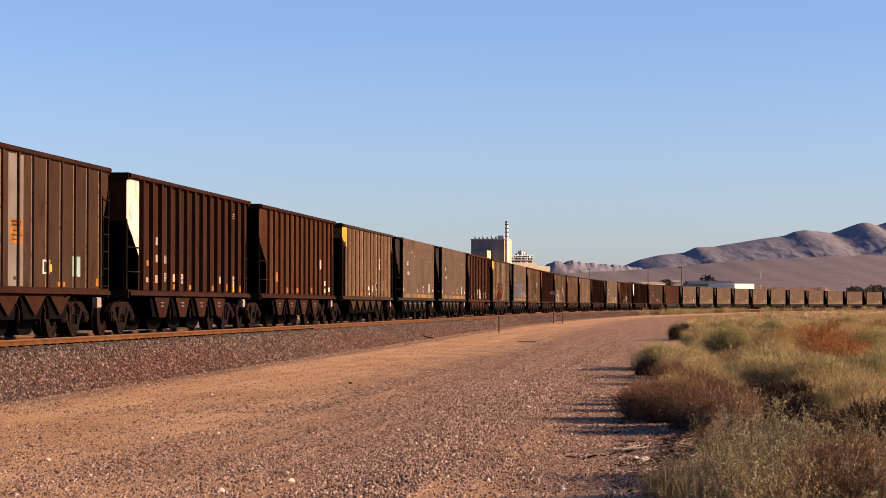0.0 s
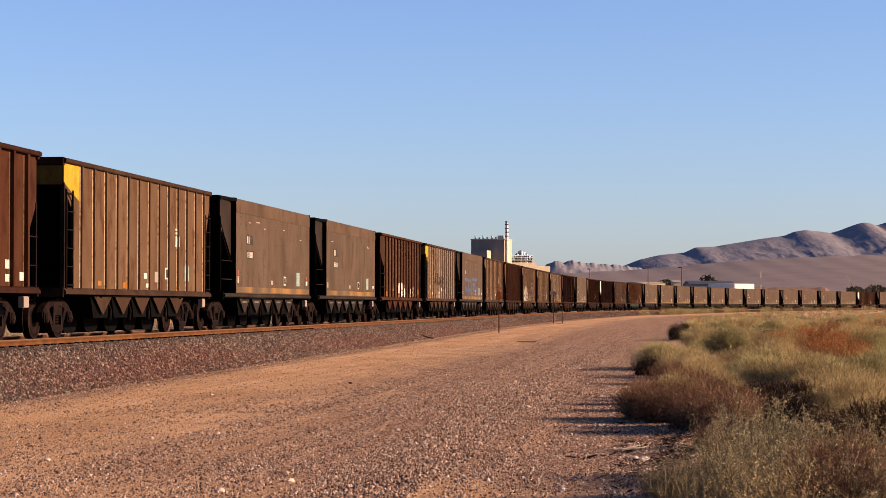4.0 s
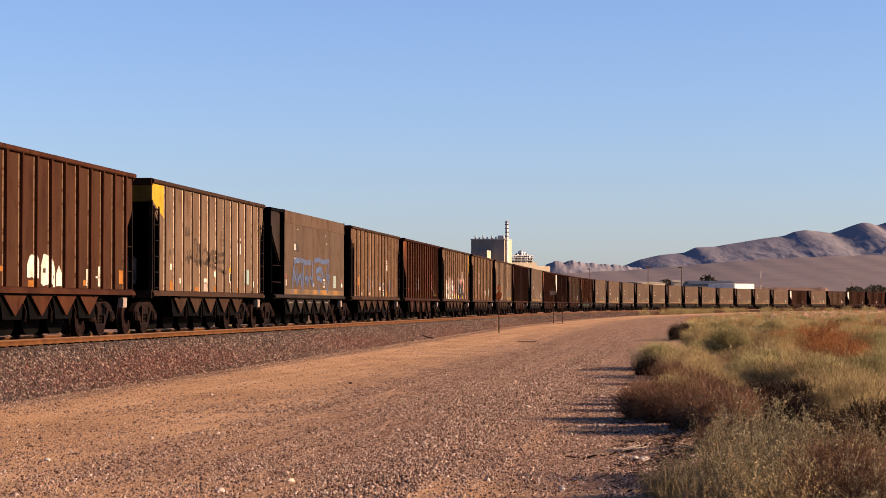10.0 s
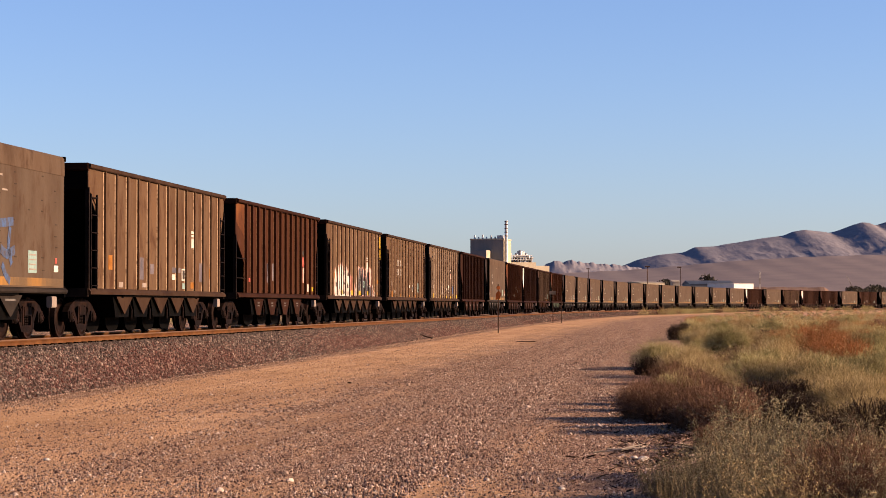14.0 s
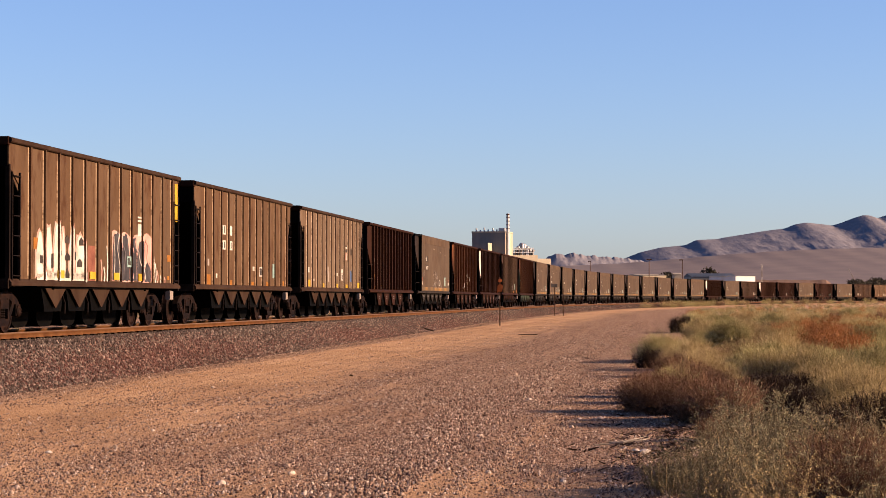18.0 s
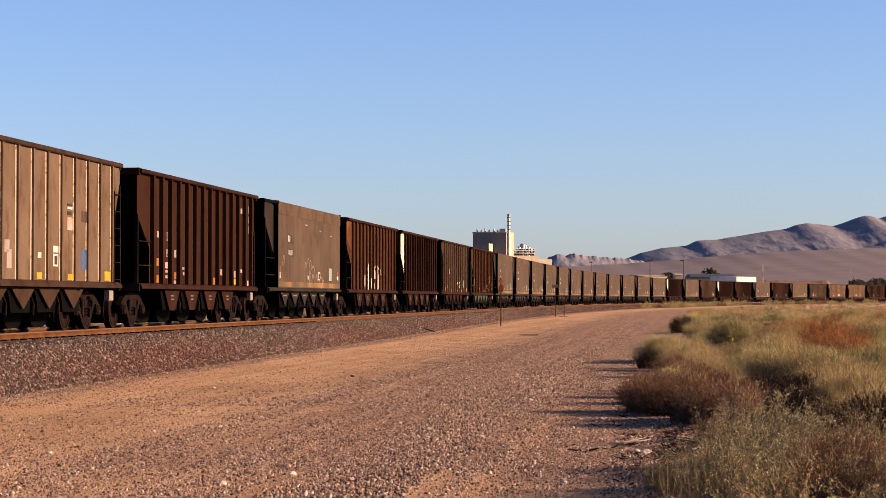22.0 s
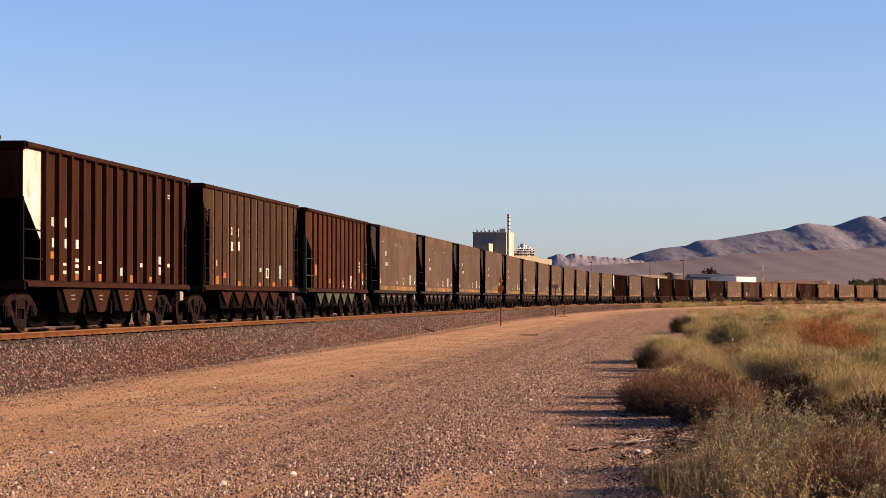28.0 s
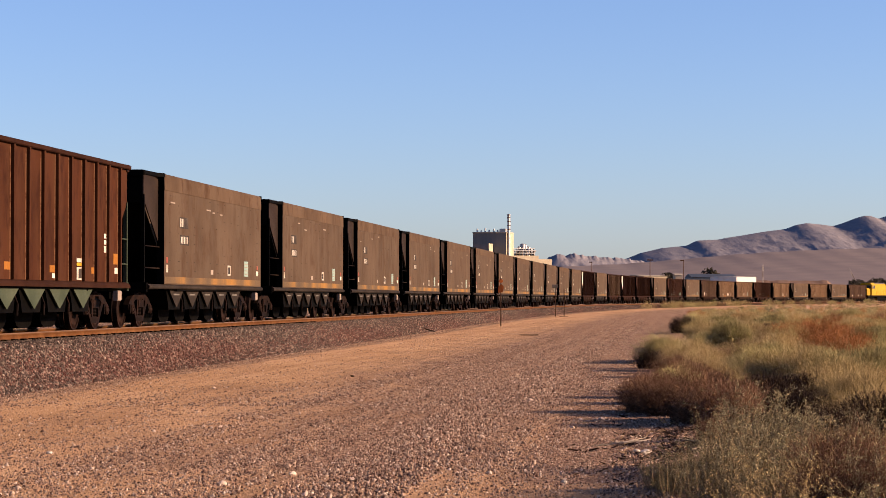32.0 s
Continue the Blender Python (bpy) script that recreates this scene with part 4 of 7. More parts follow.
# ---- the locomotive at the end of the train ----
def locomotive():
    lo = tagged(new("locomotive"), "yellow diesel locomotive with grey roof and dark windows", "locomotive")
    part("underframe", Shape().block(-10.9, 10.9, -1.5, 1.5, 1.15, 1.55, 0.05), BLACK, lo)
    part("engine_hood", Shape().slab([(-0.95, 1.55), (0.95, 1.55), (0.95, 4.1), (0.7, 4.35), (-0.7, 4.35), (-0.95, 4.1)], "x", -4.6, 9.6), YELLOW, lo, "yellow engine hood")
    part("radiator_wings", Shape().slab([(-1.5, 3.9), (1.5, 3.9), (1.35, 4.55), (-1.35, 4.55)], "x", 5.4, 9.9), ROOFING, lo, "grey radiator housing")
    part("hood_roof", Shape().slab([(-0.75, 4.35), (0.75, 4.35), (0.5, 4.55), (-0.5, 4.55)], "x", -4.6, 5.3), ROOFING, lo)
    cab = part("cab", Shape().slab([(-1.5, 1.55), (1.5, 1.55), (1.5, 4.0), (1.05, 4.5), (-1.05, 4.5), (-1.5, 4.0)], "x", -7.6, -4.7), YELLOW, lo, "yellow driver's cab")
    for k in (-1, 1):
        for x in (-7.2, -6.0):
            part("window", Shape().box(x, x + 0.9, k * 1.5, k * 1.515, 3.1, 3.85), GLASS, cab, "dark glass")
        part("window", Shape().box(-7.62, -7.6, k * 0.25, k * 1.2, 3.2, 3.9), GLASS, cab, "dark glass")
    part("nose", Shape().slab([(-1.1, 1.55), (1.1, 1.55), (1.1, 2.9), (0.8, 3.2), (-0.8, 3.2), (-1.1, 2.9)], "x", -10.0, -7.65), YELLOW, lo)
    part("fuel_tank", Shape().block(-3.2, 3.4, -1.45, 1.45, 0.35, 1.12, 0.15), BLACK, lo)
    for x in (-10.4, -8.0, -4, -1, 2, 5, 8, 10.4):
        for k in (-1, 1):
            part("handrail_post", Shape().tube((x, k * 1.48, 1.55), (x, k * 1.48, 2.6), 0.02, n=6), YELLOW, lo)
    for k in (-1, 1):
        part("handrail", Shape().tube((-10.4, k * 1.48, 2.6), (10.4, k * 1.48, 2.6), 0.018, n=6), YELLOW, lo)
        part("pilot", Shape().slab([(-1.4, 0.25), (1.4, 0.25), (1.5, 1.15), (-1.5, 1.15)], "x", k * 10.7, k * 10.95), BLACK, lo)
    for c in (-7.0, 7.0):
        for y in (-1, 1):
            part("truck_frame", Shape().slab([(c - 2.6, 0.45), (c + 2.6, 0.45), (c + 2.6, 0.85), (c + 2.0, 1.05), (c - 2.0, 1.05), (c - 2.6, 0.85)], "y", y * 1.0, y * 1.15), BLACK, lo)
        for x in (c - 1.9, c, c + 1.9):
            ws = part("wheelset", AXLE_ME, None, lo)
            ws.matrix_basis = pose(x, 0, WHEEL_R)
            for y, turn in ((-0.755, 0), (0.755, 180)):
                part("wheel", WHEEL_ME, None, ws).matrix_basis = pose(0, y, 0, 0, 0, turn)
    return lo


loco = locomotive()

# ---- trackside posts and lamps ----
def marker_post(s, off, h, sign, label):
    x, y, _, _ = (float(a) for a in track_at(np.array(s, float), off))
    z = float(ground_z(np.array([x]), np.array([y]))[0]) - 0.05
    p = tagged(new("marker_post"), label, "post")
    p.matrix_basis = pose(x, y, z)
    part("stake", Shape().box(-0.03, 0.03, -0.02, 0.02, -0.3, h), POSTM, p)
    sign(p, h)
    return p


def round_sign(p, h):
    part("sign_disc", Shape().lathe([(-0.06, 0.10), (-0.045, 0.11), (-0.03, 0.10)], 18), REDSIGN, p, "rusty red round sign").matrix_basis = pose(0.0, 0, h - 0.2, 0, 0, 8)
    part("sign_plate", Shape().slab([(-0.15, h - 0.86), (0.11, h - 0.80), (0.17, h - 0.50), (0.02, h - 0.36), (-0.13, h - 0.50)], "y", -0.05, -0.025), REDSIGN, p, "bent rusty plate below the disc")


def square_sign(p, h):
    part("sign_plate", Shape().block(-0.30, 0.22, -0.05, -0.02, h - 0.26, h + 0.02, 0.01), SIGNGREY, p, "small grey weathered plate")
    part("stake", Shape().box(0.68, 0.74, 0.2, 0.24, -0.1, h - 0.35), POSTM, p)
    part("foot_plate", Shape().block(0.3, 1.0, 0.0, 0.3, 0.0, 0.08, 0.01), POSTM, p)


SIGNGREY = surface("dull_grey_sign", (0.064, 0.0544, 0.048), (0.0896, 0.0768, 0.0672), (0.1216, 0.1056, 0.0928), 3.0, 0.8)
REDSIGN = surface("sunburnt_red_sign", (0.08, 0.022, 0.008), (0.145, 0.040, 0.012), (0.21, 0.065, 0.020), 4.0, 0.8)


def lamp_mast(px, top, d, arm=(-0.85, 0.85)):
    """A tall lighting mast: how far right, how high, how far."""
    x = (px - 784) / LENS * d
    z1 = EYE[2] + (543.4 - top) / LENS * d
    p = tagged(new("lamp_mast"), "tall dark lighting mast behind the train", "lamp mast", "lighting masts")
    p.matrix_basis = pose(x, d, 1.0)
    part("mast", Shape().tube((0, 0, -0.5), (0, 0, z1 - 1.0), 0.15, 0.09, n=10), POSTM, p)
    part("lamp_head", Shape().block(arm[0], arm[1], -0.25, 0.25, z1 - 1.25, z1 - 0.95, 0.06), POSTM, p)
    return p


BRIGHT = surface("clean_white_cladding", (0.448, 0.4352, 0.4096), (0.4992, 0.4864, 0.4608), (0.5248, 0.512, 0.4928), 0.3, 0.7)


# ---- buildings ----
def at_view(px, d):
    return (px - 784) / LENS * d


def up_view(py, d):
    return EYE[2] + (543.4 - py) / LENS * d


def plant_tower():
    d = 560.0
    k = d / LENS
    b = tagged(new("plant_tower"), "tall grey-clad industrial building with a pale lit side", "industrial building")
    b.matrix_basis = pose(at_view(892, d), d, 0.5, 0, 0, -14)
    w, h = 60 * k, up_view(425, d) - 0.5
    part("wall", Shape().box(-w, 0, 0, 9, 0, h), CLADDING, b, "grey corrugated wall")
    # Thin paler slab over the sunlit side: the light is in its colour.
    part("lit_wall", Shape().box(0, 0.12, 0, 9.0, 0, h - 0.02), CONCRETE, b, "pale end wall, sunlight put into its colour")
    part("parapet", Shape().box(-w - 0.1, 0.2, -0.1, 0.2, h, h + 0.35).box(-w - 0.1, 0.2, 8.8, 9.1, h, h + 0.35).box(-w - 0.1, -w + 0.2, 0.2, 8.8, h, h + 0.35).box(-0.1, 0.2, 0.2, 8.8, h, h + 0.35), CONCRETE, b)
    for n, (x, z) in enumerate([(-0.42, 0.30), (-0.80, 0.24)]):
        part("window", Shape().box(x * w, x * w + 1.9, -0.06, 0.0, h * 0.50, h * 0.50 + 2.2), GLASS, b, "dark window strip")
    part("annex", Shape().box(-w * 0.86, -w * 0.40, -5.0, -0.02, 0, up_view(445, d) - 0.5), CLADDING, b, "grey annex block")
    # Same for the annex: a paler slab paints its sunlit end.
    part("annex_end", Shape().box(-w * 0.40, -w * 0.40 + 0.12, -5.0, -0.02, 0, up_view(444, d) - 0.5), CONCRETE, b, "pale end of the annex, its sunlit look painted in")
    for x, s in ((-0.92, 1.3), (-0.8, 0.8), (-0.68, 1.4), (-0.56, 0.9), (-0.42, 1.2), (-0.3, 0.9)):
        part("roof_vent", Shape().tube((x * w, 2, h), (x * w, 2, h + s), 0.28, 0.2, n=8), STEEL, b)
    part("roof_unit", Shape().block(-w * 0.22, -w * 0.05, 1, 4, h, h + 1.2, 0.1), STEEL, b)
    ch = part("chimney", Shape().tube((0.5, 1.2, 0), (0.5, 1.2, up_view(391, d) - 0.5), 0.44, 0.40, n=16), STEEL, b, "tall steel chimney")
    for z in (h + 0.9, h + 1.9, h + 2.9, h + 3.9, h + 4.6):
        part("band", Shape().tube((0.5, 1.2, z), (0.5, 1.2, z + 0.22), 0.47, n=16), POSTM, ch)
    return b


def low_plant():
    d = 575.0
    k = d / LENS
    b = tagged(new("process_building"), "white process building with tanks and pipes on its roof", "industrial building")
    b.matrix_basis = pose(at_view(905, d), d, 0.5, 0, 0, 24)
    part("wall", Shape().box(0, 50 * k, 0, 10, 0, up_view(468, d)), CONCRETE, b)
    part("upper_wall", Shape().box(26 * k, 44 * k, 3, 8, up_view(468, d), up_view(463, d)), CLADDING, b)
    for x, z0 in ((4, 461), (16, 459), (22, 456), (34, 457), (46, 460)):
        part("duct", Shape().block(x * k, (x + 4) * k, 2.2, 2.9, up_view(468, d), up_view(z0, d), 0.1), STEEL if x % 8 else ROOFING, b)
        part("elbow", Shape().tube(((x + 2) * k, 2.5, up_view(z0, d)), ((x + 7) * k, 2.6, up_view(z0 - 1, d)), 0.22, n=8), STEEL, b)
    part("lean_to", Shape().box(50 * k, 80 * k, 1, 11, 0, up_view(474, d)), CONCRETE, b, "lower pale lean-to")
    for x, y0, r in ((7, 452, 0.6), (21, 453, 0.5), (28, 448, 0.75), (33, 449, 0.6), (39, 453, 0.6), (44, 456, 0.5)):
        z = up_view(468, d)
        part("tank", Shape().tube((x * k, 3, z), (x * k, 3, up_view(y0, d)), r, n=14).tube((x * k, 3, up_view(y0, d)), (x * k, 3, up_view(y0 - 2, d)), r, 0.2, n=14), STEEL, b)
    for x in (2, 12, 18, 24, 33, 41, 47):
        part("pipe", Shape().tube((x * k, 2, up_view(468, d)), (x * k, 2, up_view(455, d)), 0.14, n=8), POSTM, b)
    for z in (464, 459, 456):
        part("walkway", Shape().box(0, 48 * k, 1.6, 1.9, up_view(z, d), up_view(z, d) + 0.16), STEEL, b)
    for x in range(0, 49, 6):
        part("rail_post", Shape().box(x * k, x * k + 0.1, 1.6, 1.7, up_view(464, d), up_view(460, d)), STEEL, b)
    return b


def shed(px0, px1, top, d, wall, roof, label, depth=20, pitch=0.6, turn=0):
    b = tagged(new("warehouse"), label, "warehouse")
    x0, x1, h = at_view(px0, d), at_view(px1, d), up_view(top, d) - 1.0
    b.matrix_basis = pose(x0, d, 1.0, 0, 0, turn)
    part("wall", Shape().box(0, x1 - x0, 0, depth, -1, h), wall, b)
    part("roof", Shape().slab([(-0.3, h), (depth + 0.3, h), (depth / 2, h + pitch)], "x", -0.3, x1 - x0 + 0.3), roof, b)
    n = max(2, int((x1 - x0) / 7))
    for k in range(n):
        x = (k + 0.5) * (x1 - x0) / n
        part("door", Shape().box(x - 1.6, x + 1.6, -0.05, 0, -0.9, min(3.4, h - 0.5)), STEEL, b)
    return b


plant_tower()
low_plant()
shed(1136, 1182, 501, 900, CONCRETE, CONCRETE, "long low white warehouse behind the train", 20, 0.6, 20)
shed(1192, 1204, 499, 880, CONCRETE, CONCRETE, "small white utility building behind the train", 10)
shed(1222, 1300, 503, 950, CLADDING, ROOFING, "long low warehouse with a blue-grey roof", 30, 1.6)
shed(1300, 1345, 502, 930, BRIGHT, BRIGHT, "bright white box-shaped warehouse", 18, 0.2, 32)


def earth_bank(px0, px1, top, d, label):
    g = random.Random(5)
    x0, x1, h = at_view(px0, d), at_view(px1, d), up_view(top, d)
    pts = [(x0, 0)] + [(x0 + (x1 - x0) * k / 24, (h - 0.3) * (0.93 + 0.03 * g.random()) * min(1, k / 3 + 0.4, (24 - k) / 5 + 0.3)) for k in range(25)] + [(x1, 0)]
    s = Shape()
    for (xa, za), (xb, zb) in zip(pts, pts[1:]):
        s.add([(xa, d, 0), (xb, d, 0), (xb, d + 18, zb), (xa, d + 18, za), (xb, d + 36, 0), (xa, d + 36, 0)], [(0, 1, 2, 3), (3, 2, 4, 5)])
    tagged(new("earth_bank", s.mesh("earth_bank", REDDIRT)), label, "earth bank", kind="structure")


REDDIRT = surface("red_dirt", (0.105, 0.068, 0.052), (0.150, 0.096, 0.072), (0.20, 0.135, 0.102), 0.2, 0.95)
earth_bank(1325, 1500, 505, 1060, "long reddish dirt bank behind the line")
for px, top, d, arm in ((1043, 476, 760, (-0.8, 0.3)), (1147, 472, 600, (-0.75, 0.75)), (1206, 473, 620, (-0.95, 0.15))):
    lamp_mast(px, top, d, arm)


def radio_mast(px, top, d):
    h = up_view(top, d)
    m = tagged(new("radio_mast"), "thin pale lattice radio mast", "radio mast")
    m.matrix_basis = pose(at_view(px, d), d, 0.5)
    for k in range(6):
        z0, z1 = h * k / 6, h * (k + 1) / 6
        s = Shape()
        for a in range(3):
            c = (0.3 * math.cos(a * 2.094), 0.3 * math.sin(a * 2.094))
            e = (0.3 * math.cos((a + 1) * 2.094), 0.3 * math.sin((a + 1) * 2.094))
            s.tube((*c, z0), (*c, z1), 0.06, n=5).tube((*c, z0), (*e, z1), 0.035, n=4)
        part("lattice", s, WHITE if k % 2 else PALE, m)
    return m


radio_mast(1346, 483, 900)
crane = radio_mast(1530, 482, 1500)
crane.name = "leaning_mast"
tagged(crane, "thin pale leaning boom far behind the trees", "boom")
crane.matrix_basis = crane.matrix_basis @ pose(0, 0, 0, 0, -28, 0)

marker_post(99.0, 4.75, 2.72, round_sign, "thin rusty post with a red round sign at the ballast edge")
marker_post(157.0, 4.1, 2.65, square_sign, "thin rusty post with a grey plate beside the track")

# ---- mountains: ridges and a desert slope, far behind everything ----
def skyline(px):
    return np.interp(px, [-700, -200, 300, 700, 900, 1080, 1105, 1130, 1168, 1211, 1231, 1268, 1281, 1308, 1355, 1388, 1405, 1425, 1455, 1471, 1488, 1511, 1528, 1541, 1551, 1568, 1620, 1750, 1900, 2200],
                     [500, 495, 495, 498, 490, 478, 470, 460, 451, 447, 437.5, 436, 433, 429, 421, 417, 410, 406.5, 409.5, 412, 407, 398, 393, 394, 399, 393.5, 380, 402, 392, 430])


def soft(px, stops, blur=8.0):
    """A line through stops with its corners rounded."""
    w = np.exp(-0.5 * np.linspace(-2, 2, 13) ** 2)
    w /= w.sum()
    return sum(k * stops(px + o) for k, o in zip(w, np.linspace(-2 * blur, 2 * blur, 13)))


def low_hills(px):
    jag = 0.8 * np.sin(px * 0.31) + 0.6 * np.sin(px * 0.53 + 1.0) + 0.5 * np.sin(px * 0.97 + 2.0)
    return jag + np.interp(px, [-700, 300, 800, 900, 950, 963, 972, 983, 990, 1000, 1013, 1022, 1033, 1048, 1060, 1077, 1103, 1130, 1170, 1300], [520, 520, 505, 490, 477, 472, 466, 461.5, 463.5, 463.5, 460.5, 463, 465.5, 465.5, 467.5, 468, 470, 474, 484, 520])


def ridge(name, d, front, height_px, material, label, rough, seed, steps=(420, 60), grain=1.0, blur=8.0):
    """A range as a height field: its crest lies d metres off, its foot front metres nearer."""
    px = np.concatenate([np.linspace(-900, 840, 60), np.linspace(850, 1640, steps[0]), np.linspace(1660, 2400, 40)])
    q = np.linspace(0, 1.35, steps[1])
    PX, Q = np.meshgrid(px, q)
    D = d - front + front * Q
    X = (PX - 784) / LENS * d
    crest = (EYE[2] + (543.4 - soft(px, height_px, 9.0)) / LENS * d)[None]
    jag = (EYE[2] + (543.4 - soft(px, height_px, blur)) / LENS * d)[None] - crest
    shape = np.where(Q < 1, 0.25 * Q + 0.75 * Q ** 2, np.clip(1 - (Q - 1) * 1.6, 0.2, 1))
    Z = crest * shape + jag * np.exp(-((Q - 1) / 0.05) ** 2)
    k = 0.0042 * grain
    carve = np.array([noise.ridged_multi_fractal(Vector((x * k, y * k * 0.55, seed)), 0.9, 2.1, 6, 1.0, 2.0) for x, y in zip(X.ravel(), D.ravel())]).reshape(X.shape)
    fade = np.clip(np.sin(np.clip(Q, 0, 1) * math.pi), 0, 1) * 0.85 + 0.03
    Z += crest * rough * (carve - carve.mean()) * fade
    Z = np.maximum(Z, -2)
    i = np.arange(Z.size).reshape(Z.shape)
    f = np.stack([i[:-1, :-1], i[:-1, 1:], i[1:, 1:], i[1:, :-1]], -1).reshape(-1, 4)
    me = numpy_mesh(name, np.stack([X, D, Z], -1).reshape(-1, 3), f, material)
    return tagged(new(name, me), label, "mountains", kind="structure")


ridge("backdrop_mountains", 4300, 1500, skyline, MOUNTAIN, "desert mountain range with carved rocky slopes, haze put into its mauve", 0.034, 3, (520, 110), 4.5, 3.0)
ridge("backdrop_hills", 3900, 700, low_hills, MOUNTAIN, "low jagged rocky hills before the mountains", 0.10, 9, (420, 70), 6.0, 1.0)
ridge("backdrop_slope", 3300, 1600, lambda p: 0.4 * np.sin(p * 0.11 + 1) + np.interp(p, [-900, 700, 960, 1105, 1168, 1285, 1375, 1435, 1535, 2400], [515, 505, 484, 477, 472, 461, 455, 452, 449, 440]), FAN, "bare desert slope below the mountains, haze mixed into its brown", 0.002, 5, (400, 30), 0.6, 1.5)


# ---- desert scrub ----
def slivers(foot, tip, width, g):
    """Thin bent twigs from foot to tip, as two quads and a point."""
    n = len(foot)
    mid_p = foot * 0.45 + tip * 0.55 + g.normal(0, 0.06, (n, 3)) * np.linalg.norm(tip - foot, axis=1)[:, None]
    w = np.cross(tip - foot, g.normal(0, 1, (n, 3)))
    w *= (width / (np.linalg.norm(w, axis=1) + 1e-9))[:, None]
    V = np.stack([foot - w, foot + w, mid_p + w * 0.8, mid_p - w * 0.8, tip], 1)
    i = np.arange(n)[:, None] * 5
    return V.reshape(-1, 3), np.concatenate([np.concatenate([i, i + 1, i + 2], 1), np.concatenate([i, i + 2, i + 3], 1), np.concatenate([i + 3, i + 2, i + 4], 1)])


def blades(foot, tip, width, g):
    """Short straight twigs, one thin triangle each."""
    w = np.cross(tip - foot, g.normal(0, 1, foot.shape))
    w *= (width / (np.linalg.norm(w, axis=1) + 1e-9))[:, None]
    return np.stack([foot - w, foot + w, tip], 1).reshape(-1, 3), np.arange(len(foot) * 3).reshape(-1, 3)


def leaves(at, size, g):
    n = len(at)
    e1, e2 = g.normal(0, 1, (n, 3)), g.normal(0, 1, (n, 3))
    e1 *= (size * g.uniform(0.7, 1.4, n) / np.linalg.norm(e1, axis=1))[:, None]
    e2 *= (size * 0.45 / np.linalg.norm(e2, axis=1))[:, None]
    return np.stack([at - e2, at + e1, at + e2], 1).reshape(-1, 3), np.arange(n * 3).reshape(-1, 3)


def join(pieces):
    V, F, n = [], [], 0
    for v, f in pieces:
        V.append(v)
        F.append(f + n)
        n += len(v)
    return np.concatenate(V), np.concatenate(F)


def dome_bush(seed, r, h, lobes, twigs, leaf_count, leaf, width, spread=1.0):
    """A mound of fine twigs: main stems to a few lobes, and from each lobe a spray of short twigs and tiny leaves."""
    g = np.random.default_rng(seed)
    a, q = g.uniform(0, 6.283, lobes), np.sqrt(g.uniform(0, 1, lobes))
    c = np.stack([np.cos(a) * q * r * 0.8, np.sin(a) * q * r * 0.8, h * (0.72 - 0.36 * q ** 2) * g.uniform(0.7, 1.1, lobes)], -1)
    stem_foot = np.stack([np.cos(a) * q * r * 0.2, np.sin(a) * q * r * 0.2, np.full(lobes, -0.05)], -1)
    stems = slivers(np.repeat(stem_foot, 2, 0), np.repeat(c, 2, 0) + g.normal(0, 0.05 * r, (2 * lobes, 3)), np.full(2 * lobes, width * 2.0), g)
    k = g.integers(0, lobes, twigs)
    foot = c[k] + g.normal(0, 0.14 * r, (twigs, 3)) * np.array([1, 1, 1.15])
    out = foot * np.array([1.0, 1.0, 0.5]) + np.array([0, 0, 0.3 * h])
    out /= np.linalg.norm(out, axis=1)[:, None]
    out += g.normal(0, 0.75 * spread, (twigs, 3))
    tip = foot + out * (0.075 * h * g.uniform(0.4, 1.3, twigs))[:, None]
    tip[:, 2] += 0.06 * h * g.uniform(0, 1, twigs)
    low = foot[:, 2] < 0.04
    foot[low, 2], tip[low, 2] = 0.04, np.maximum(tip[low, 2], 0.08)
    spray = blades(foot, tip, width * g.uniform(0.6, 1.3, twigs), g)
    m = g.integers(0, twigs, leaf_count)
    t = g.uniform(0.15, 1.05, leaf_count)[:, None]
    lv = leaves(foot[m] * (1 - t) + tip[m] * t + g.normal(0, 0.012, (leaf_count, 3)), leaf, g)
    nc = max(20, twigs // 12)
    ca, cq = g.uniform(0, 6.283, nc), np.sqrt(g.uniform(0, 1, nc)) * 0.72
    core = leaves(np.stack([np.cos(ca) * cq * r, np.sin(ca) * cq * r, h * g.uniform(0.03, 0.5, nc) * (1 - 0.6 * cq ** 2)], -1), 0.075, g)
    return join([spray, lv, core]), stems


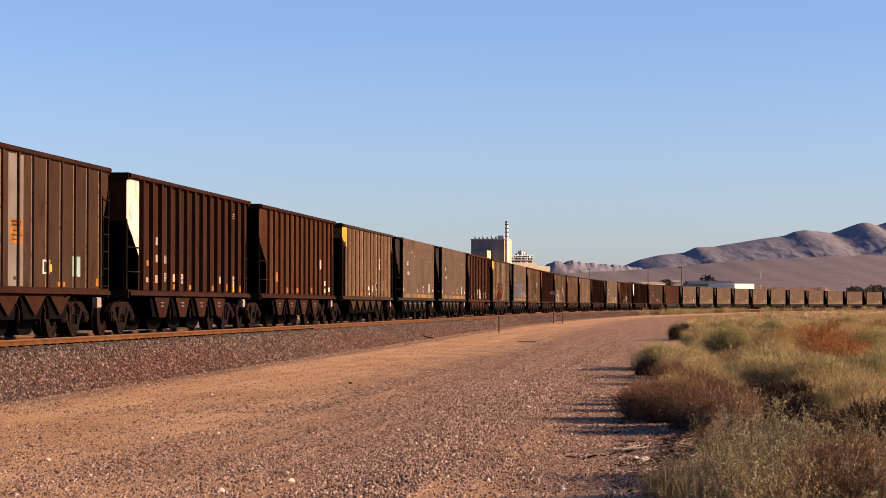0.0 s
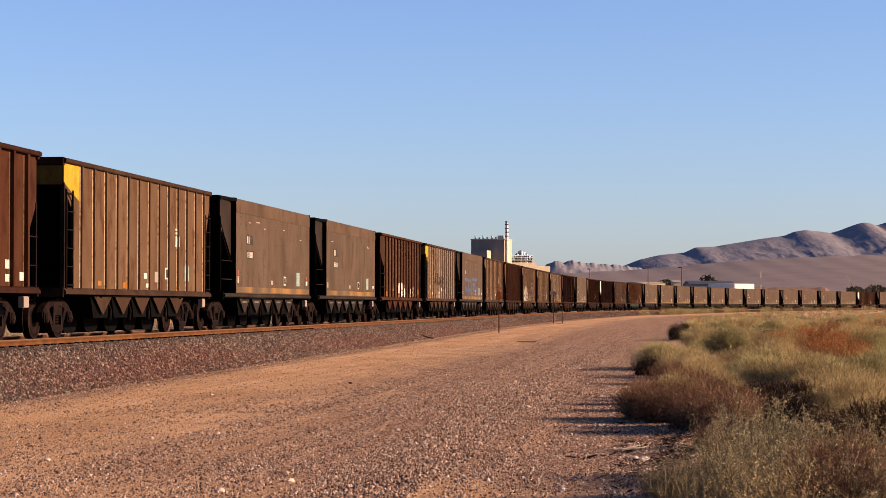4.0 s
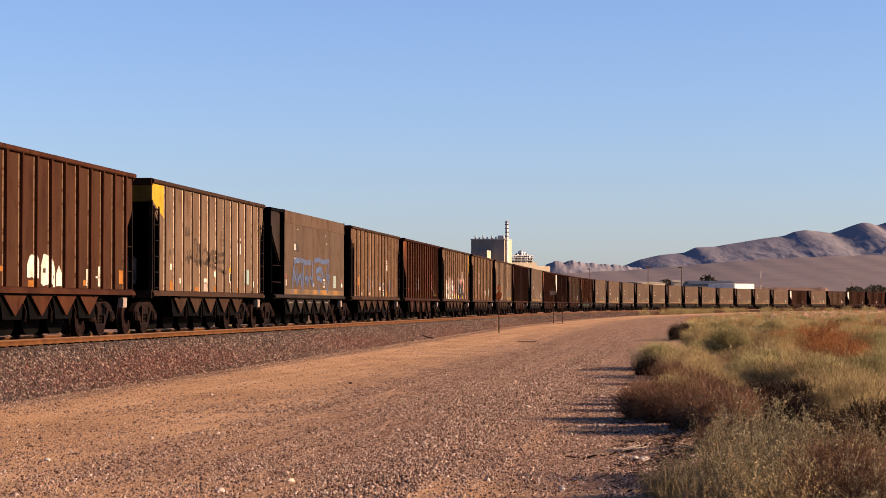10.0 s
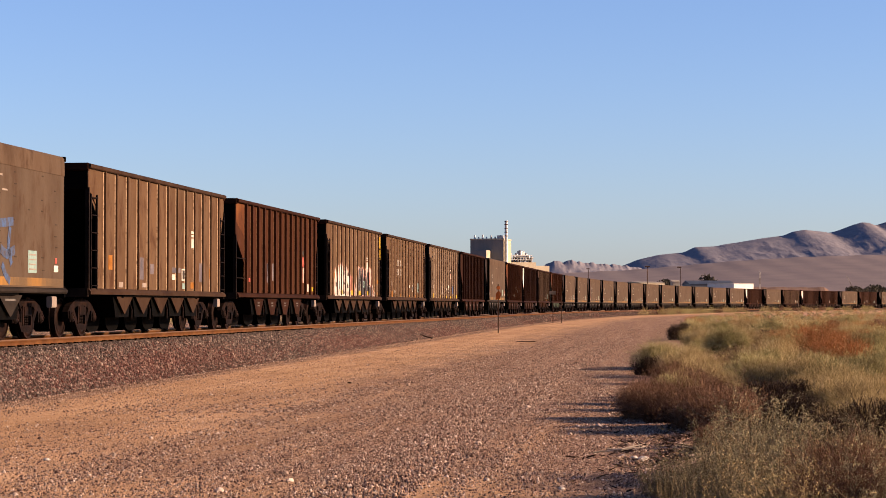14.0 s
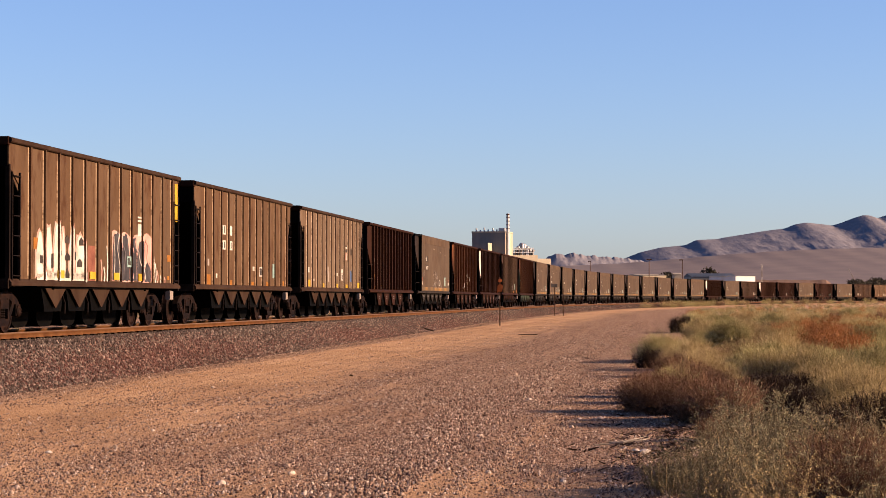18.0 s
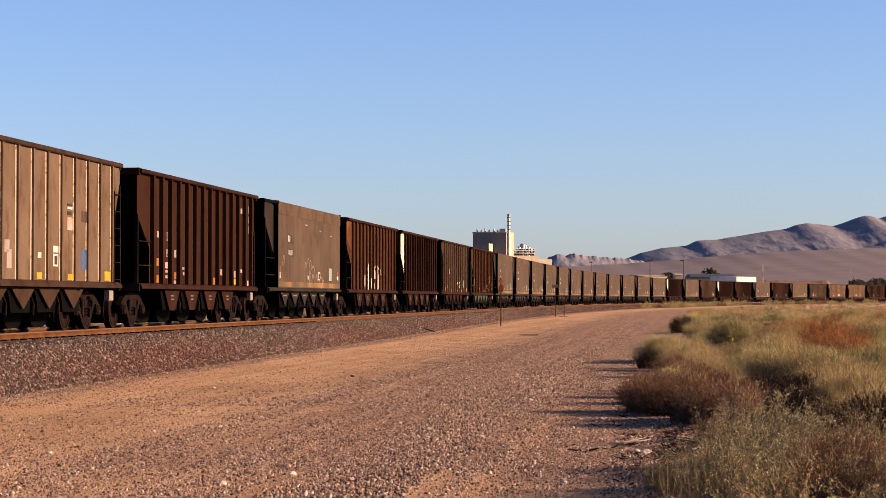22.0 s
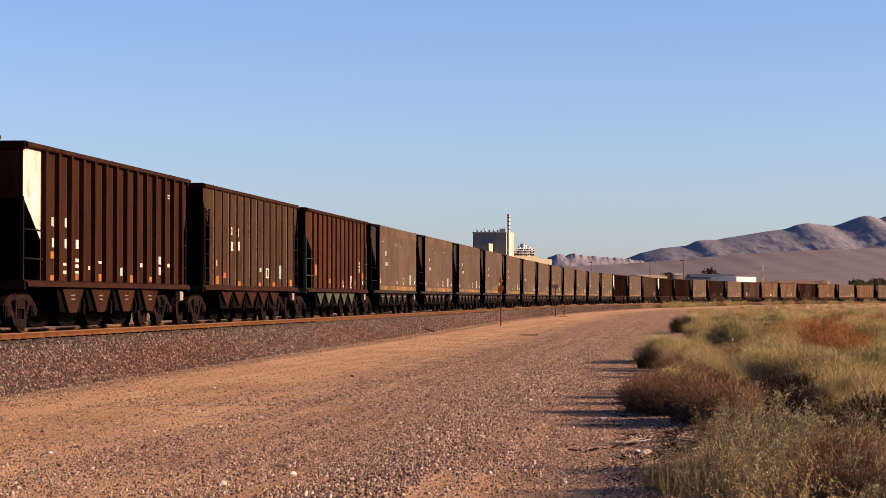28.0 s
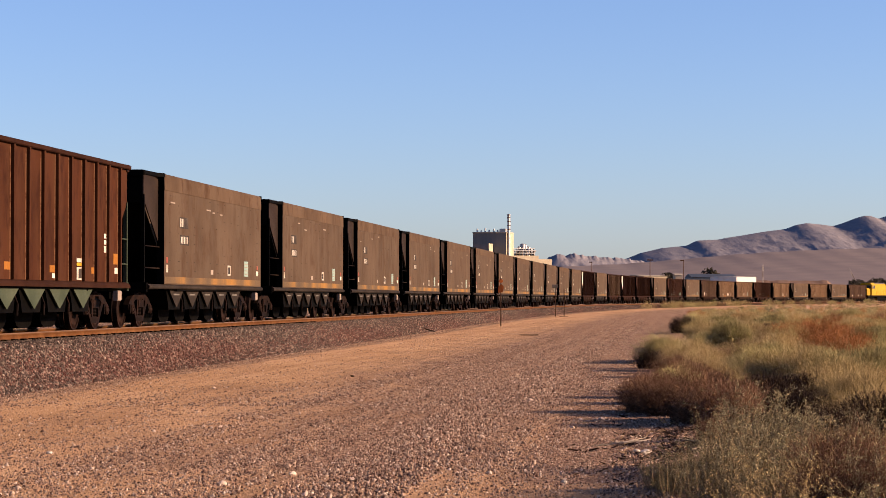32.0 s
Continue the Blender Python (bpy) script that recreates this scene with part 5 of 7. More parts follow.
def leafy_shrub(seed, r, h, stems_n, leaf_per, leaf, width):
    """Upright wiry stems with side twigs and small leaves."""
    g = np.random.default_rng(seed)
    a, q = g.uniform(0, 6.283, stems_n), np.sqrt(g.uniform(0, 1, stems_n))
    foot = np.stack([np.cos(a) * q * r * 0.5, np.sin(a) * q * r * 0.5, np.full(stems_n, -0.04)], -1)
    hh = h * g.uniform(0.45, 1.1, stems_n)
    tip = np.stack([np.cos(a) * q * r * 1.15 + g.normal(0, 0.13 * r, stems_n), np.sin(a) * q * r * 1.15 + g.normal(0, 0.13 * r, stems_n), hh], -1)
    main = slivers(foot, tip, np.full(stems_n, width), g)
    n2 = stems_n * 7
    k, t = g.integers(0, stems_n, n2), g.uniform(0.3, 0.95, n2)[:, None]
    f2 = foot[k] * (1 - t) + tip[k] * t
    t2 = f2 + (g.normal(0, 0.8, (n2, 3)) + np.array([0, 0, 0.5])) * (0.13 * h * g.uniform(0.5, 1.3, n2))[:, None]
    side = slivers(f2, t2, np.full(n2, width * 0.55), g)
    n3 = stems_n * leaf_per
    k, t = g.integers(0, n2, n3), g.uniform(0.0, 1.1, n3)[:, None]
    lv = leaves(f2[k] * (1 - t) + t2[k] * t + g.normal(0, 0.010, (n3, 3)), leaf, g)
    return lv, join([main, side])


def bush_proto(built, leaf_mat, twig_mat):
    (fv, ff), (sv, sf) = built
    b = new("desert_bush")
    part("foliage", numpy_mesh("foliage", fv, ff, leaf_mat), None, b)
    part("woody_base", numpy_mesh("woody_base", sv, sf, twig_mat), None, b, "dry woody twigs")
    return b


PALETWIG = surface("pale_twig", (0.1088, 0.0736, 0.0384), (0.1664, 0.1216, 0.0672), (0.2304, 0.1792, 0.1088), 8.0, 0.9)
PROTOS = [
    (bush_proto(dome_bush(11, 0.72, 0.72, 26, 17000, 4200, 0.011, 0.0026, 0.8), SAGE, TWIG), "rounded olive-green desert bush on sandy ground"),
    (bush_proto(dome_bush(12, 0.80, 0.66, 30, 17000, 2600, 0.010, 0.0026, 0.8), STRAW, TWIG), "dry straw-yellow desert bush on sandy ground"),
    (bush_proto(dome_bush(13, 0.66, 0.52, 24, 9000, 900, 0.012, 0.0030, 1.2), RUSSET, TWIG), "russet-brown dry desert bush on sandy ground"),
    (bush_proto(leafy_shrub(14, 0.52, 0.80, 62, 130, 0.015, 0.0040), GREENISH, PALETWIG), "wiry grey-green leafy desert shrub with pale stems"),
    (bush_proto(dome_bush(15, 0.92, 0.62, 34, 15000, 4000, 0.011, 0.0026, 0.85), SAGE, TWIG), "low spreading olive-green desert bush"),
    (bush_proto(leafy_shrub(16, 0.60, 0.58, 50, 40, 0.016, 0.0045), STRAW, PALETWIG), "dry pale wiry desert shrub with few leaves"),
    (bush_proto(dome_bush(17, 0.55, 0.55, 24, 6500, 1800, 0.014, 0.004), DARKSHADELEAF, TWIG), "dark maroon desert bush, shade put into its leaf colour"),
    (bush_proto(dome_bush(18, 0.72, 0.45, 28, 8000, 1200, 0.012, 0.0036, 1.2), EMBER, TWIG), "low rust-orange desert bush"),
]


def scatter_bushes():
    g = np.random.default_rng(21)

    def put(x, y, which, size, tall=1.0):
        proto, label = PROTOS[which]
        z = float(ground_z(np.array([x]), np.array([y]))[0])
        b = copy_thing(proto, Matrix.Translation((x, y, z - 0.02)) @ Matrix.Rotation(g.uniform(0, 6.28), 4, "Z"))
        b.scale = (size, size, size * tall * g.uniform(0.9, 1.1))
        tagged(b, label, "bush", "desert bushes beside the road")

    def at(px, py, which, size, tall=1.0):
        y = 1.62 * LENS / (py - 543.4)
        put((px - 784) / LENS * y, y, which, size, tall)

    # the edge of the road, bush by bush; kind 6 mostly paints shaded gaps
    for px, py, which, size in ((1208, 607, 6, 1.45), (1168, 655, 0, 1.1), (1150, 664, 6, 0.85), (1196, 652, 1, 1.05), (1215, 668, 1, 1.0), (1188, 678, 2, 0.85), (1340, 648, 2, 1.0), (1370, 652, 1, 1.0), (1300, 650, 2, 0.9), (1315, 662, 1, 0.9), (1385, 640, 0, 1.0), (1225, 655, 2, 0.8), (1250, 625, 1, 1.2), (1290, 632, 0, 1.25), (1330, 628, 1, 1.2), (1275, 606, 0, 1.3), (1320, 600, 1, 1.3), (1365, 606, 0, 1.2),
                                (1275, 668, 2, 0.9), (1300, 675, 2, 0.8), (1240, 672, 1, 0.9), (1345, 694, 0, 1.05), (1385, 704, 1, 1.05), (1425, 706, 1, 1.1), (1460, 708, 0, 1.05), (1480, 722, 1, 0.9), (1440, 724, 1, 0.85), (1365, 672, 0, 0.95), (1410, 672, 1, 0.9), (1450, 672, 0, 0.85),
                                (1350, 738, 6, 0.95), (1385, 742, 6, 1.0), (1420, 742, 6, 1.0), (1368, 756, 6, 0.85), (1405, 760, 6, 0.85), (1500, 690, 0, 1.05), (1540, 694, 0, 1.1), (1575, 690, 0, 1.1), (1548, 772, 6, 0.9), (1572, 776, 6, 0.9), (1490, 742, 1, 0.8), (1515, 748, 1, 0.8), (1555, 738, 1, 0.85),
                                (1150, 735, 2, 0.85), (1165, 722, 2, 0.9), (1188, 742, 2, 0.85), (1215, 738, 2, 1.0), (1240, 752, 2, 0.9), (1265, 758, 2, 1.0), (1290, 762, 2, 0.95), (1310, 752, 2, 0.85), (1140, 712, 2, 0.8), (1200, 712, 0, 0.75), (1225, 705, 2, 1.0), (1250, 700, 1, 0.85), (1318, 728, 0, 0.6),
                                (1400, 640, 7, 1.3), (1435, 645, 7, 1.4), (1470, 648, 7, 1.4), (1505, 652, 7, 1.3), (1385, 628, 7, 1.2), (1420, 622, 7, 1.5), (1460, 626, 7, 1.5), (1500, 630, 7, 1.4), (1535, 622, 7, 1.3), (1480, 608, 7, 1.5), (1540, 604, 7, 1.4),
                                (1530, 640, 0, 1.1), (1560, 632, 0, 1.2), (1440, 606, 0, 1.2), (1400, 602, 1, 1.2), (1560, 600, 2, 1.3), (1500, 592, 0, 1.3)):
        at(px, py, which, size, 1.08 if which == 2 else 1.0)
    for px, py, which, size in ((1210, 875, 3, 0.55), (1180, 885, 3, 0.5), (1160, 872, 3, 0.35), (1235, 858, 3, 0.4), (1262, 868, 3, 0.55), (1300, 842, 3, 0.75), (1345, 836, 3, 0.95), (1350, 856, 3, 0.95), (1300, 880, 3, 0.85), (1385, 850, 3, 0.8), (1365, 870, 5, 0.9), (1405, 845, 3, 0.65), (1380, 890, 5, 0.8), (1440, 845, 3, 0.75), (1450, 875, 2, 0.8), (1490, 850, 3, 0.8), (1425, 860, 2, 0.7), (1500, 862, 2, 0.7), (1475, 800, 6, 0.9), (1540, 790, 6, 1.0), (1400, 800, 6, 0.9),
                                (1530, 880, 2, 0.9), (1550, 850, 3, 0.85), (1580, 870, 5, 1.0), (1340, 905, 3, 0.9), (1250, 915, 3, 0.6), (1420, 920, 5, 0.8), (1500, 920, 2, 0.9), (1570, 925, 3, 0.8), (1455, 818, 5, 0.6), (1508, 785, 1, 0.75), (1565, 770, 1, 0.75), (1270, 790, 2, 0.5)):
        at(px, py, which, size)
    # the scrub behind
    for k in range(75):
        y = 72 + 75 * g.uniform() ** 1.2
        x = y * g.uniform(0.118, 0.26)
        which = int(g.choice([0, 1, 2, 4, 6, 7], p=[0.27, 0.22, 0.14, 0.12, 0.07, 0.18]))
        put(x, y, which, g.uniform(0.75, 1.2) * float(np.interp(y, [72, 150], [0.95, 0.7])))
    for k in range(14):
        y = g.uniform(10, 17)
        put(y * g.uniform(0.13, 0.5), y, int(g.choice([3, 5])), g.uniform(0.6, 0.95))
    for proto, _ in PROTOS:
        for ob in (*proto.children_recursive, proto):
            bpy.data.objects.remove(ob)


scatter_bushes()


def tufts(name, x, y, size, material, label, seed):
    """Far scrub: many small mounds of twigs in one mesh."""
    g = np.random.default_rng(seed)
    z = ground_z(x, y)
    V, F, n0 = [], [], 0
    bases = [dome_bush(seed + k, 0.75, 0.6, 10, 460, 1, 0.05, 0.014, 0.8)[0] for k in range(4)]
    which = g.integers(0, 4, len(x))
    ang = g.uniform(0, 6.28, len(x))
    for b in range(4):
        m = which == b
        v, f = bases[b]
        c, s = np.cos(ang[m])[:, None], np.sin(ang[m])[:, None]
        P = np.stack([v[None, :, 0] * c - v[None, :, 1] * s, v[None, :, 0] * s + v[None, :, 1] * c, np.repeat(v[None, :, 2], m.sum(), 0)], -1) * size[m][:, None, None]
        P += np.stack([x[m], y[m], z[m]], -1)[:, None]
        V.append(P.reshape(-1, 3))
        F.append((f[None] + (np.arange(m.sum()) * len(v))[:, None, None]).reshape(-1, 3) + n0)
        n0 += len(V[-1])
    return tagged(new(name, numpy_mesh(name, np.concatenate(V), np.concatenate(F), material)), label, "scrub", kind="stuff")


for n, (material, share, words) in enumerate(((SAGE, 800, "far olive-green desert scrub"), (STRAW, 750, "far straw-coloured desert scrub"), (EMBER, 650, "far rust-orange desert scrub"), (GREENISH, 450, "far grey-green desert scrub"))):
    g = np.random.default_rng(40 + n)
    y = 95 + 440 * g.uniform(size=share) ** 1.3
    x = y * g.uniform(0.10, 0.24, share)
    off, along = offset_of(x, y)
    keep = (off > 15) & ((n != 2) | (np.sin(x * 0.11 + 1) * np.sin(y * 0.05) > -0.1))
    tufts("scrub", x[keep], y[keep], g.uniform(0.7, 1.4, keep.sum()) * np.interp(y[keep], [95, 200, 320], [0.8, 0.55, 0.5]), material, words, 60 + n * 7)
g = np.random.default_rng(90)
for n, (count, mat_k, words) in enumerate(((85, SAGE, "low olive scrub along the far embankment"), (40, STRAW, "low straw-coloured scrub along the far embankment"), (75, RUSSET, "dark russet scrub along the far embankment"))):
    sf = 285 + 370 * g.uniform(size=count)
    sf += 4 * np.sin(sf * 0.35)
    fx, fy, _, _ = track_at(sf, g.uniform(4.2, 6.3, count))
    tufts("scrub", fx, fy, g.uniform(0.8, 1.9, count), mat_k, words, 95 + n)
g = np.random.default_rng(91)
sf = g.uniform(20, 260, 260)
fx, fy, _, _ = track_at(sf, -g.uniform(7, 40, 260))
tufts("scrub", fx, fy, g.uniform(0.5, 1.0, 260), SAGE, "low green scrub on the far side of the track", 97)


# ---- odd things on the ground ----
def on_ground(px, py, z=0.0):
    """A place on the ground: how far right and how far down it is seen."""
    d = 1.67 * LENS / (py - 543.4)
    for _ in range(4):
        zz = float(ground_z(np.array([(px - 784) / LENS * d]), np.array([d]))[0])
        d = (EYE[2] - zz) * LENS / (py - 543.4)
    return (px - 784) / LENS * d, d, zz + z


def loose_rock(px, py, size, material, label, seed):
    g = np.random.default_rng(seed)
    bm = bmesh.new()
    bmesh.ops.create_icosphere(bm, subdivisions=2, radius=1.0)
    for v in bm.verts:
        k = 1 + 0.35 * noise.noise(v.co * 1.4 + Vector((seed, 0, 0)))
        v.co = Vector((v.co.x * k * size, v.co.y * k * size * 0.8, v.co.z * k * size * 0.55))
    me = bpy.data.meshes.new("rock")
    bm.to_mesh(me)
    bm.free()
    me.materials.append(material)
    ob = tagged(new("rock", me), label, "rock", "loose rocks on the road")
    x, y, z = on_ground(px, py)
    ob.matrix_basis = pose(x, y, z + size * 0.2, 0, 0, g.uniform(0, 360))


def dry_branch(px, py, length, turn, label, seed):
    g = random.Random(seed)
    s = Shape()
    p, a = Vector((0, 0, 0.03)), 0.0
    for k in range(5):
        a += g.uniform(-0.35, 0.35)
        q = p + Vector((math.cos(a), math.sin(a), g.uniform(0.0, 0.22))) * length / 5
        s.tube(p, q, 0.012 * (1 - k * 0.15), 0.012 * (0.85 - k * 0.15), n=6)
        if k in (2, 3):
            s.tube(q, q + Vector((math.cos(a + 1), math.sin(a + 1), 0.3)) * length * 0.15, 0.006, 0.003, n=5)
        p = q
    ob = tagged(new("dry_branch", s.mesh("dry_branch", PALESTICK)), label, "branch")
    x, y, z = on_ground(px, py)
    ob.matrix_basis = pose(x, y, z, 0, 0, turn)


PALESTICK = surface("bleached_wood", (0.17, 0.135, 0.10), (0.26, 0.21, 0.165), (0.36, 0.30, 0.24), 6.0, 0.9)
CHALK = surface("pale_chalky_stone", (0.30, 0.26, 0.22), (0.42, 0.375, 0.32), (0.52, 0.47, 0.41), 4.0, 0.9)
for k, (px, py, size, mat_k) in enumerate(((1139, 816, 0.07, CHALK), (1122, 812, 0.045, CHALK), (1103, 808, 0.04, STONE), (994, 866, 0.035, CHALK), (390, 870, 0.05, STONE), (515, 852, 0.05, STONE), (752, 788, 0.05, STONE), (848, 786, 0.05, STONE), (935, 722, 0.06, STONE), (862, 850, 0.035, CHALK), (1060, 755, 0.05, STONE), (1010, 770, 0.045, STONE), (620, 679, 0.05, BED), (375, 700, 0.045, STONE), (85, 815, 0.04, CHALK), (1153, 556, 0.6, CHALK))):
    loose_rock(px, py, size, mat_k, "pale chalky rock on the gravel road" if mat_k is CHALK else "brown rock on the gravel road", 300 + k)
for k, (px, py, length, turn) in enumerate(((1220, 812, 0.42, 25), (1075, 800, 0.5, 5), (1050, 806, 0.4, -10), (1390, 822, 0.55, 60), (1240, 800, 0.3, 140), (1100, 800, 0.35, 20))):
    dry_branch(px, py, length, turn, "bleached dry branch lying beside the road", 320 + k)
scrap = tagged(new("scrap_plank", Shape().block(-0.40, 0.40, -0.05, 0.05, -0.04, 0.008, 0.012).mesh("scrap_plank", POSTM)), "short dark plank lying on the gravel", "plank")
sx, sy, sz = on_ground(932, 606)
scrap.matrix_basis = pose(sx, sy, sz + 0.03, 0, 0, 4)
for s_bar, off_bar, turn_bar, half_bar in ((81.6, 2.75, -24, 0.50), (75.6, 3.05, -15, 0.22)):
    sx, sy, sz, sh = (float(v) for v in track_at(np.array(s_bar), off_bar))
    lean = tagged(new("steel_bar", Shape().block(-half_bar, half_bar, -0.03, 0.03, -0.02, 0.035, 0.01).mesh("steel_bar", TIE)), "dark steel bar lying on the ballast slope", "steel bar", "dark bars on the ballast")
    lean.matrix_basis = pose(sx, sy, sz - 0.20 - (off_bar - 1.75) * 0.535 + 0.05, 0, 14, turn_bar)


def leaf_litter(n, seed):
    """Dry twigs and dead leaves fallen along the edge of the scrub; their dark colour doubles as bush shadow."""
    g = np.random.default_rng(seed)
    px, py = 1290 - np.abs(g.normal(0, 95, n)), 795 + g.normal(0, 26, n)
    keep = (np.sin(px * 0.07) + np.sin(py * 0.16 + px * 0.03) + g.normal(0, 0.5, n) > -0.2) & (py > 740)
    px, py = px[keep], py[keep]
    n = len(px)
    d = 1.62 * LENS / (py - 543.4)
    x = (px - 784) / LENS * d
    z = ground_z(x, d)
    a, length = g.uniform(0, 6.28, n), g.uniform(0.03, 0.16, n)
    foot = np.stack([x, d, z + 0.004], -1)
    tip = foot + np.stack([np.cos(a) * length, np.sin(a) * length, g.uniform(0.0, 0.05, n)], -1)
    v, f = slivers(foot, tip, g.uniform(0.003, 0.014, n), g)
    tagged(new("leaf_litter", numpy_mesh("leaf_litter", v, f, LITTER)), "dark dry twigs and dead leaves, also painting shade on the ground", "leaf litter", kind="stuff")


# Litter browns kept dark so they also paint the shrubs' shadow.
LITTER = pebble_material("dead_leaves_and_shade", [(0.016, 0.009, 0.006), (0.040, 0.022, 0.014), (0.08, 0.045, 0.028), (0.20, 0.14, 0.09)])
leaf_litter(4200, 77)

# ---- far trees ----
def far_tree(px, top, d, seed):
    g = np.random.default_rng(seed)
    h = up_view(top, d) - 1.0
    t = tagged(new("tree"), "dark evergreen tree far behind the warehouses", "tree", "far trees")
    t.matrix_basis = pose(at_view(px, d), d, 1.0)
    part("trunk", Shape().tube((0, 0, -0.5), (0.1, 0, h * 0.7), h * 0.035, h * 0.012, n=7), BARK, t)
    n = 420
    a, q, zz = g.uniform(0, 6.28, n), np.sqrt(g.uniform(0, 1, n)), g.uniform(0.15, 1.0, n)
    rad = h * 0.34 * np.sin(np.clip(zz, 0.15, 1) * 2.7) * (0.8 + 0.3 * np.sin(3 * a + seed))
    c = np.stack([np.cos(a) * q * rad, np.sin(a) * q * rad, zz * h], -1)
    o = g.normal(0, h * 0.045, (n, 3, 3))
    part("crown", numpy_mesh("crown", (c[:, None] + o).reshape(-1, 3), np.arange(n * 3).reshape(-1, 3), PINE), None, t)


for k, (px, top) in enumerate(((1228, 500), (1236, 501), (1244, 500), (1252, 489), (1257, 493), (1262, 499), (1280, 500), (1290, 501), (1176, 497), (1183, 498))):
    far_tree(px, top, 1000 + 9 * k, 130 + k)
for k in range(13):
    far_tree(1502 + 6.5 * k, 511 - 2.5 * math.sin(k * 1.1) - k * 0.35, 1300 + 13 * k, 160 + k)

# ---- the bird ----
bird = tagged(new("bird"), "dark soaring bird with long pale-edged wings", "bird")
part("torso", Shape().lathe([(-0.28, 0.01), (-0.2, 0.05), (-0.05, 0.085), (0.1, 0.08), (0.2, 0.045), (0.26, 0.04), (0.30, 0.015)], 12), FEATHER, bird)
part("tail", Shape().slab([(-0.03, -0.22), (0.03, -0.22), (0.10, -0.46), (-0.10, -0.46)], "z", -0.008, 0.008), FEATHER, bird)
wings = []
for k in (-1, 1):
    w = part("wing", Shape().slab([(0, 0.12), (k * 0.28, 0.14), (k * 0.60, 0.06), (k * 0.64, 0.0), (k * 0.30, -0.06), (0, -0.10)], "z", -0.008, 0.010), WING, bird)
    w.matrix_basis = pose(k * 0.03, 0, 0.018)
    wings.append((k, w))
for piece in bird.children:
    piece.data.transform(Matrix.Scale(0.6, 4))


# ---- marks, labels and spray paint on the cars ----
RIB_X = {}
for kind_name, count in (("narrow", 13), ("medium", 13), ("boxed", 14), ("deep", 14)):
    first, last = -HALF + CUT_X + 0.04, HALF - CUT_B - 0.04
    RIB_X[kind_name] = [first + (last - first) * j / (count - 1) for j in range(count)]
DEPTH = {"narrow": (0.050, 0.085), "medium": (0.072, 0.11), "boxed": (0.085, 0.13), "deep": (0.11, 0.16), "smooth": (0.0, 0.0)}
MARK_WORDS = {WHITE.name: ("stencil", "white stencilled bar"), INK.name: ("stencil", "black stencilled bar"), ORANGE.name: ("reflector", "faded orange reflector"), YELLOW.name: ("reflector", "yellow reflector"),
              MINT.name: ("label", "pale green data label"), RED.name: ("reflector", "red reflector patch"), PALE.name: ("repainted_panel", "pale grey repainted patch"), PINK.name: ("faded_mark", "faded pink mark"),
              RUSTPINK.name: ("faded_mark", "faded dull pink patch"), GREYPATCH.name: ("repainted_panel", "grey repainted panel"), BLUE.name: ("spray_patch", "faded blue sprayed patch"), SKYSPRAY.name: ("spray_patch", "dull violet sprayed patch"), SPRAY.name: ("spray_patch", "thin dark sprayed patch")}


def kind_of(i):
    return KIND_KEY[TRAIN[i][0]]


def mark(i, material, x0, x1, z0, z1, proud=0.004, name="", label=""):
    """A painted patch on the side that faces the road, as flat as paint."""
    y = -(1.60 - DEPTH[kind_of(i)][0])
    n, w = MARK_WORDS[material.name]
    return part(name or n, Shape().box(x0, x1, y - proud, y, z0, z1), material, cars[i], label or w)


def bays(i, x0, x1):
    """The stretches of panel and of rib between x0 and x1, and how proud each stands."""
    d, w = DEPTH[kind_of(i)]
    out, last = [], x0
    for r in RIB_X.get(kind_of(i), []):
        if x0 < r < x1:
            out += [(last, r - w / 2, 0.0), (r - w / 2 * 0.97, r + w / 2 * 0.97, d)]
            last = r + w / 2
    out.append((last, x1, 0.0))
    return [q for q in out if q[1] - q[0] > 0.02]


def spray_fill(i, material, x0, x1, z0, z1, seed, ragged=0.2, label="", round_top=False):
    """A sprayed area that runs over panels and ribs, with an uneven outline."""
    g = random.Random(seed)
    y = -(1.60 - DEPTH[kind_of(i)][0])
    s = Shape()
    for a, b, d in bays(i, x0, x1):
        n = max(1, int((b - a) / 0.14))
        for k in range(n):
            u0, u1 = a + (b - a) * k / n, a + (b - a) * (k + 1) / n
            line = []
            for u in (u0, u1):
                v = (u - x0) / (x1 - x0)
                top = z1 - ragged * (z1 - z0) * (0.5 + 0.3 * math.sin(v * 9 + seed) + 0.3 * math.sin(v * 23 + 3 * seed))
                if round_top:
                    top = z1 - (z1 - z0) * (0.42 * (2 * v - 1) ** 4 + 0.04 * math.sin(v * 17 + seed))
                low = z0 + ragged * 0.4 * (z1 - z0) * (0.5 + 0.5 * math.sin(v * 13 + 2 * seed))
                line.append((u, low, top))
            (ua, la, ta), (ub, lb, tb) = line
            s.slab([(ua, la), (ub, lb), (ub, tb), (ua, ta)], "y", y - d - 0.005, y - d - 0.001)
    return part("spray_paint", s, material, cars[i], label)


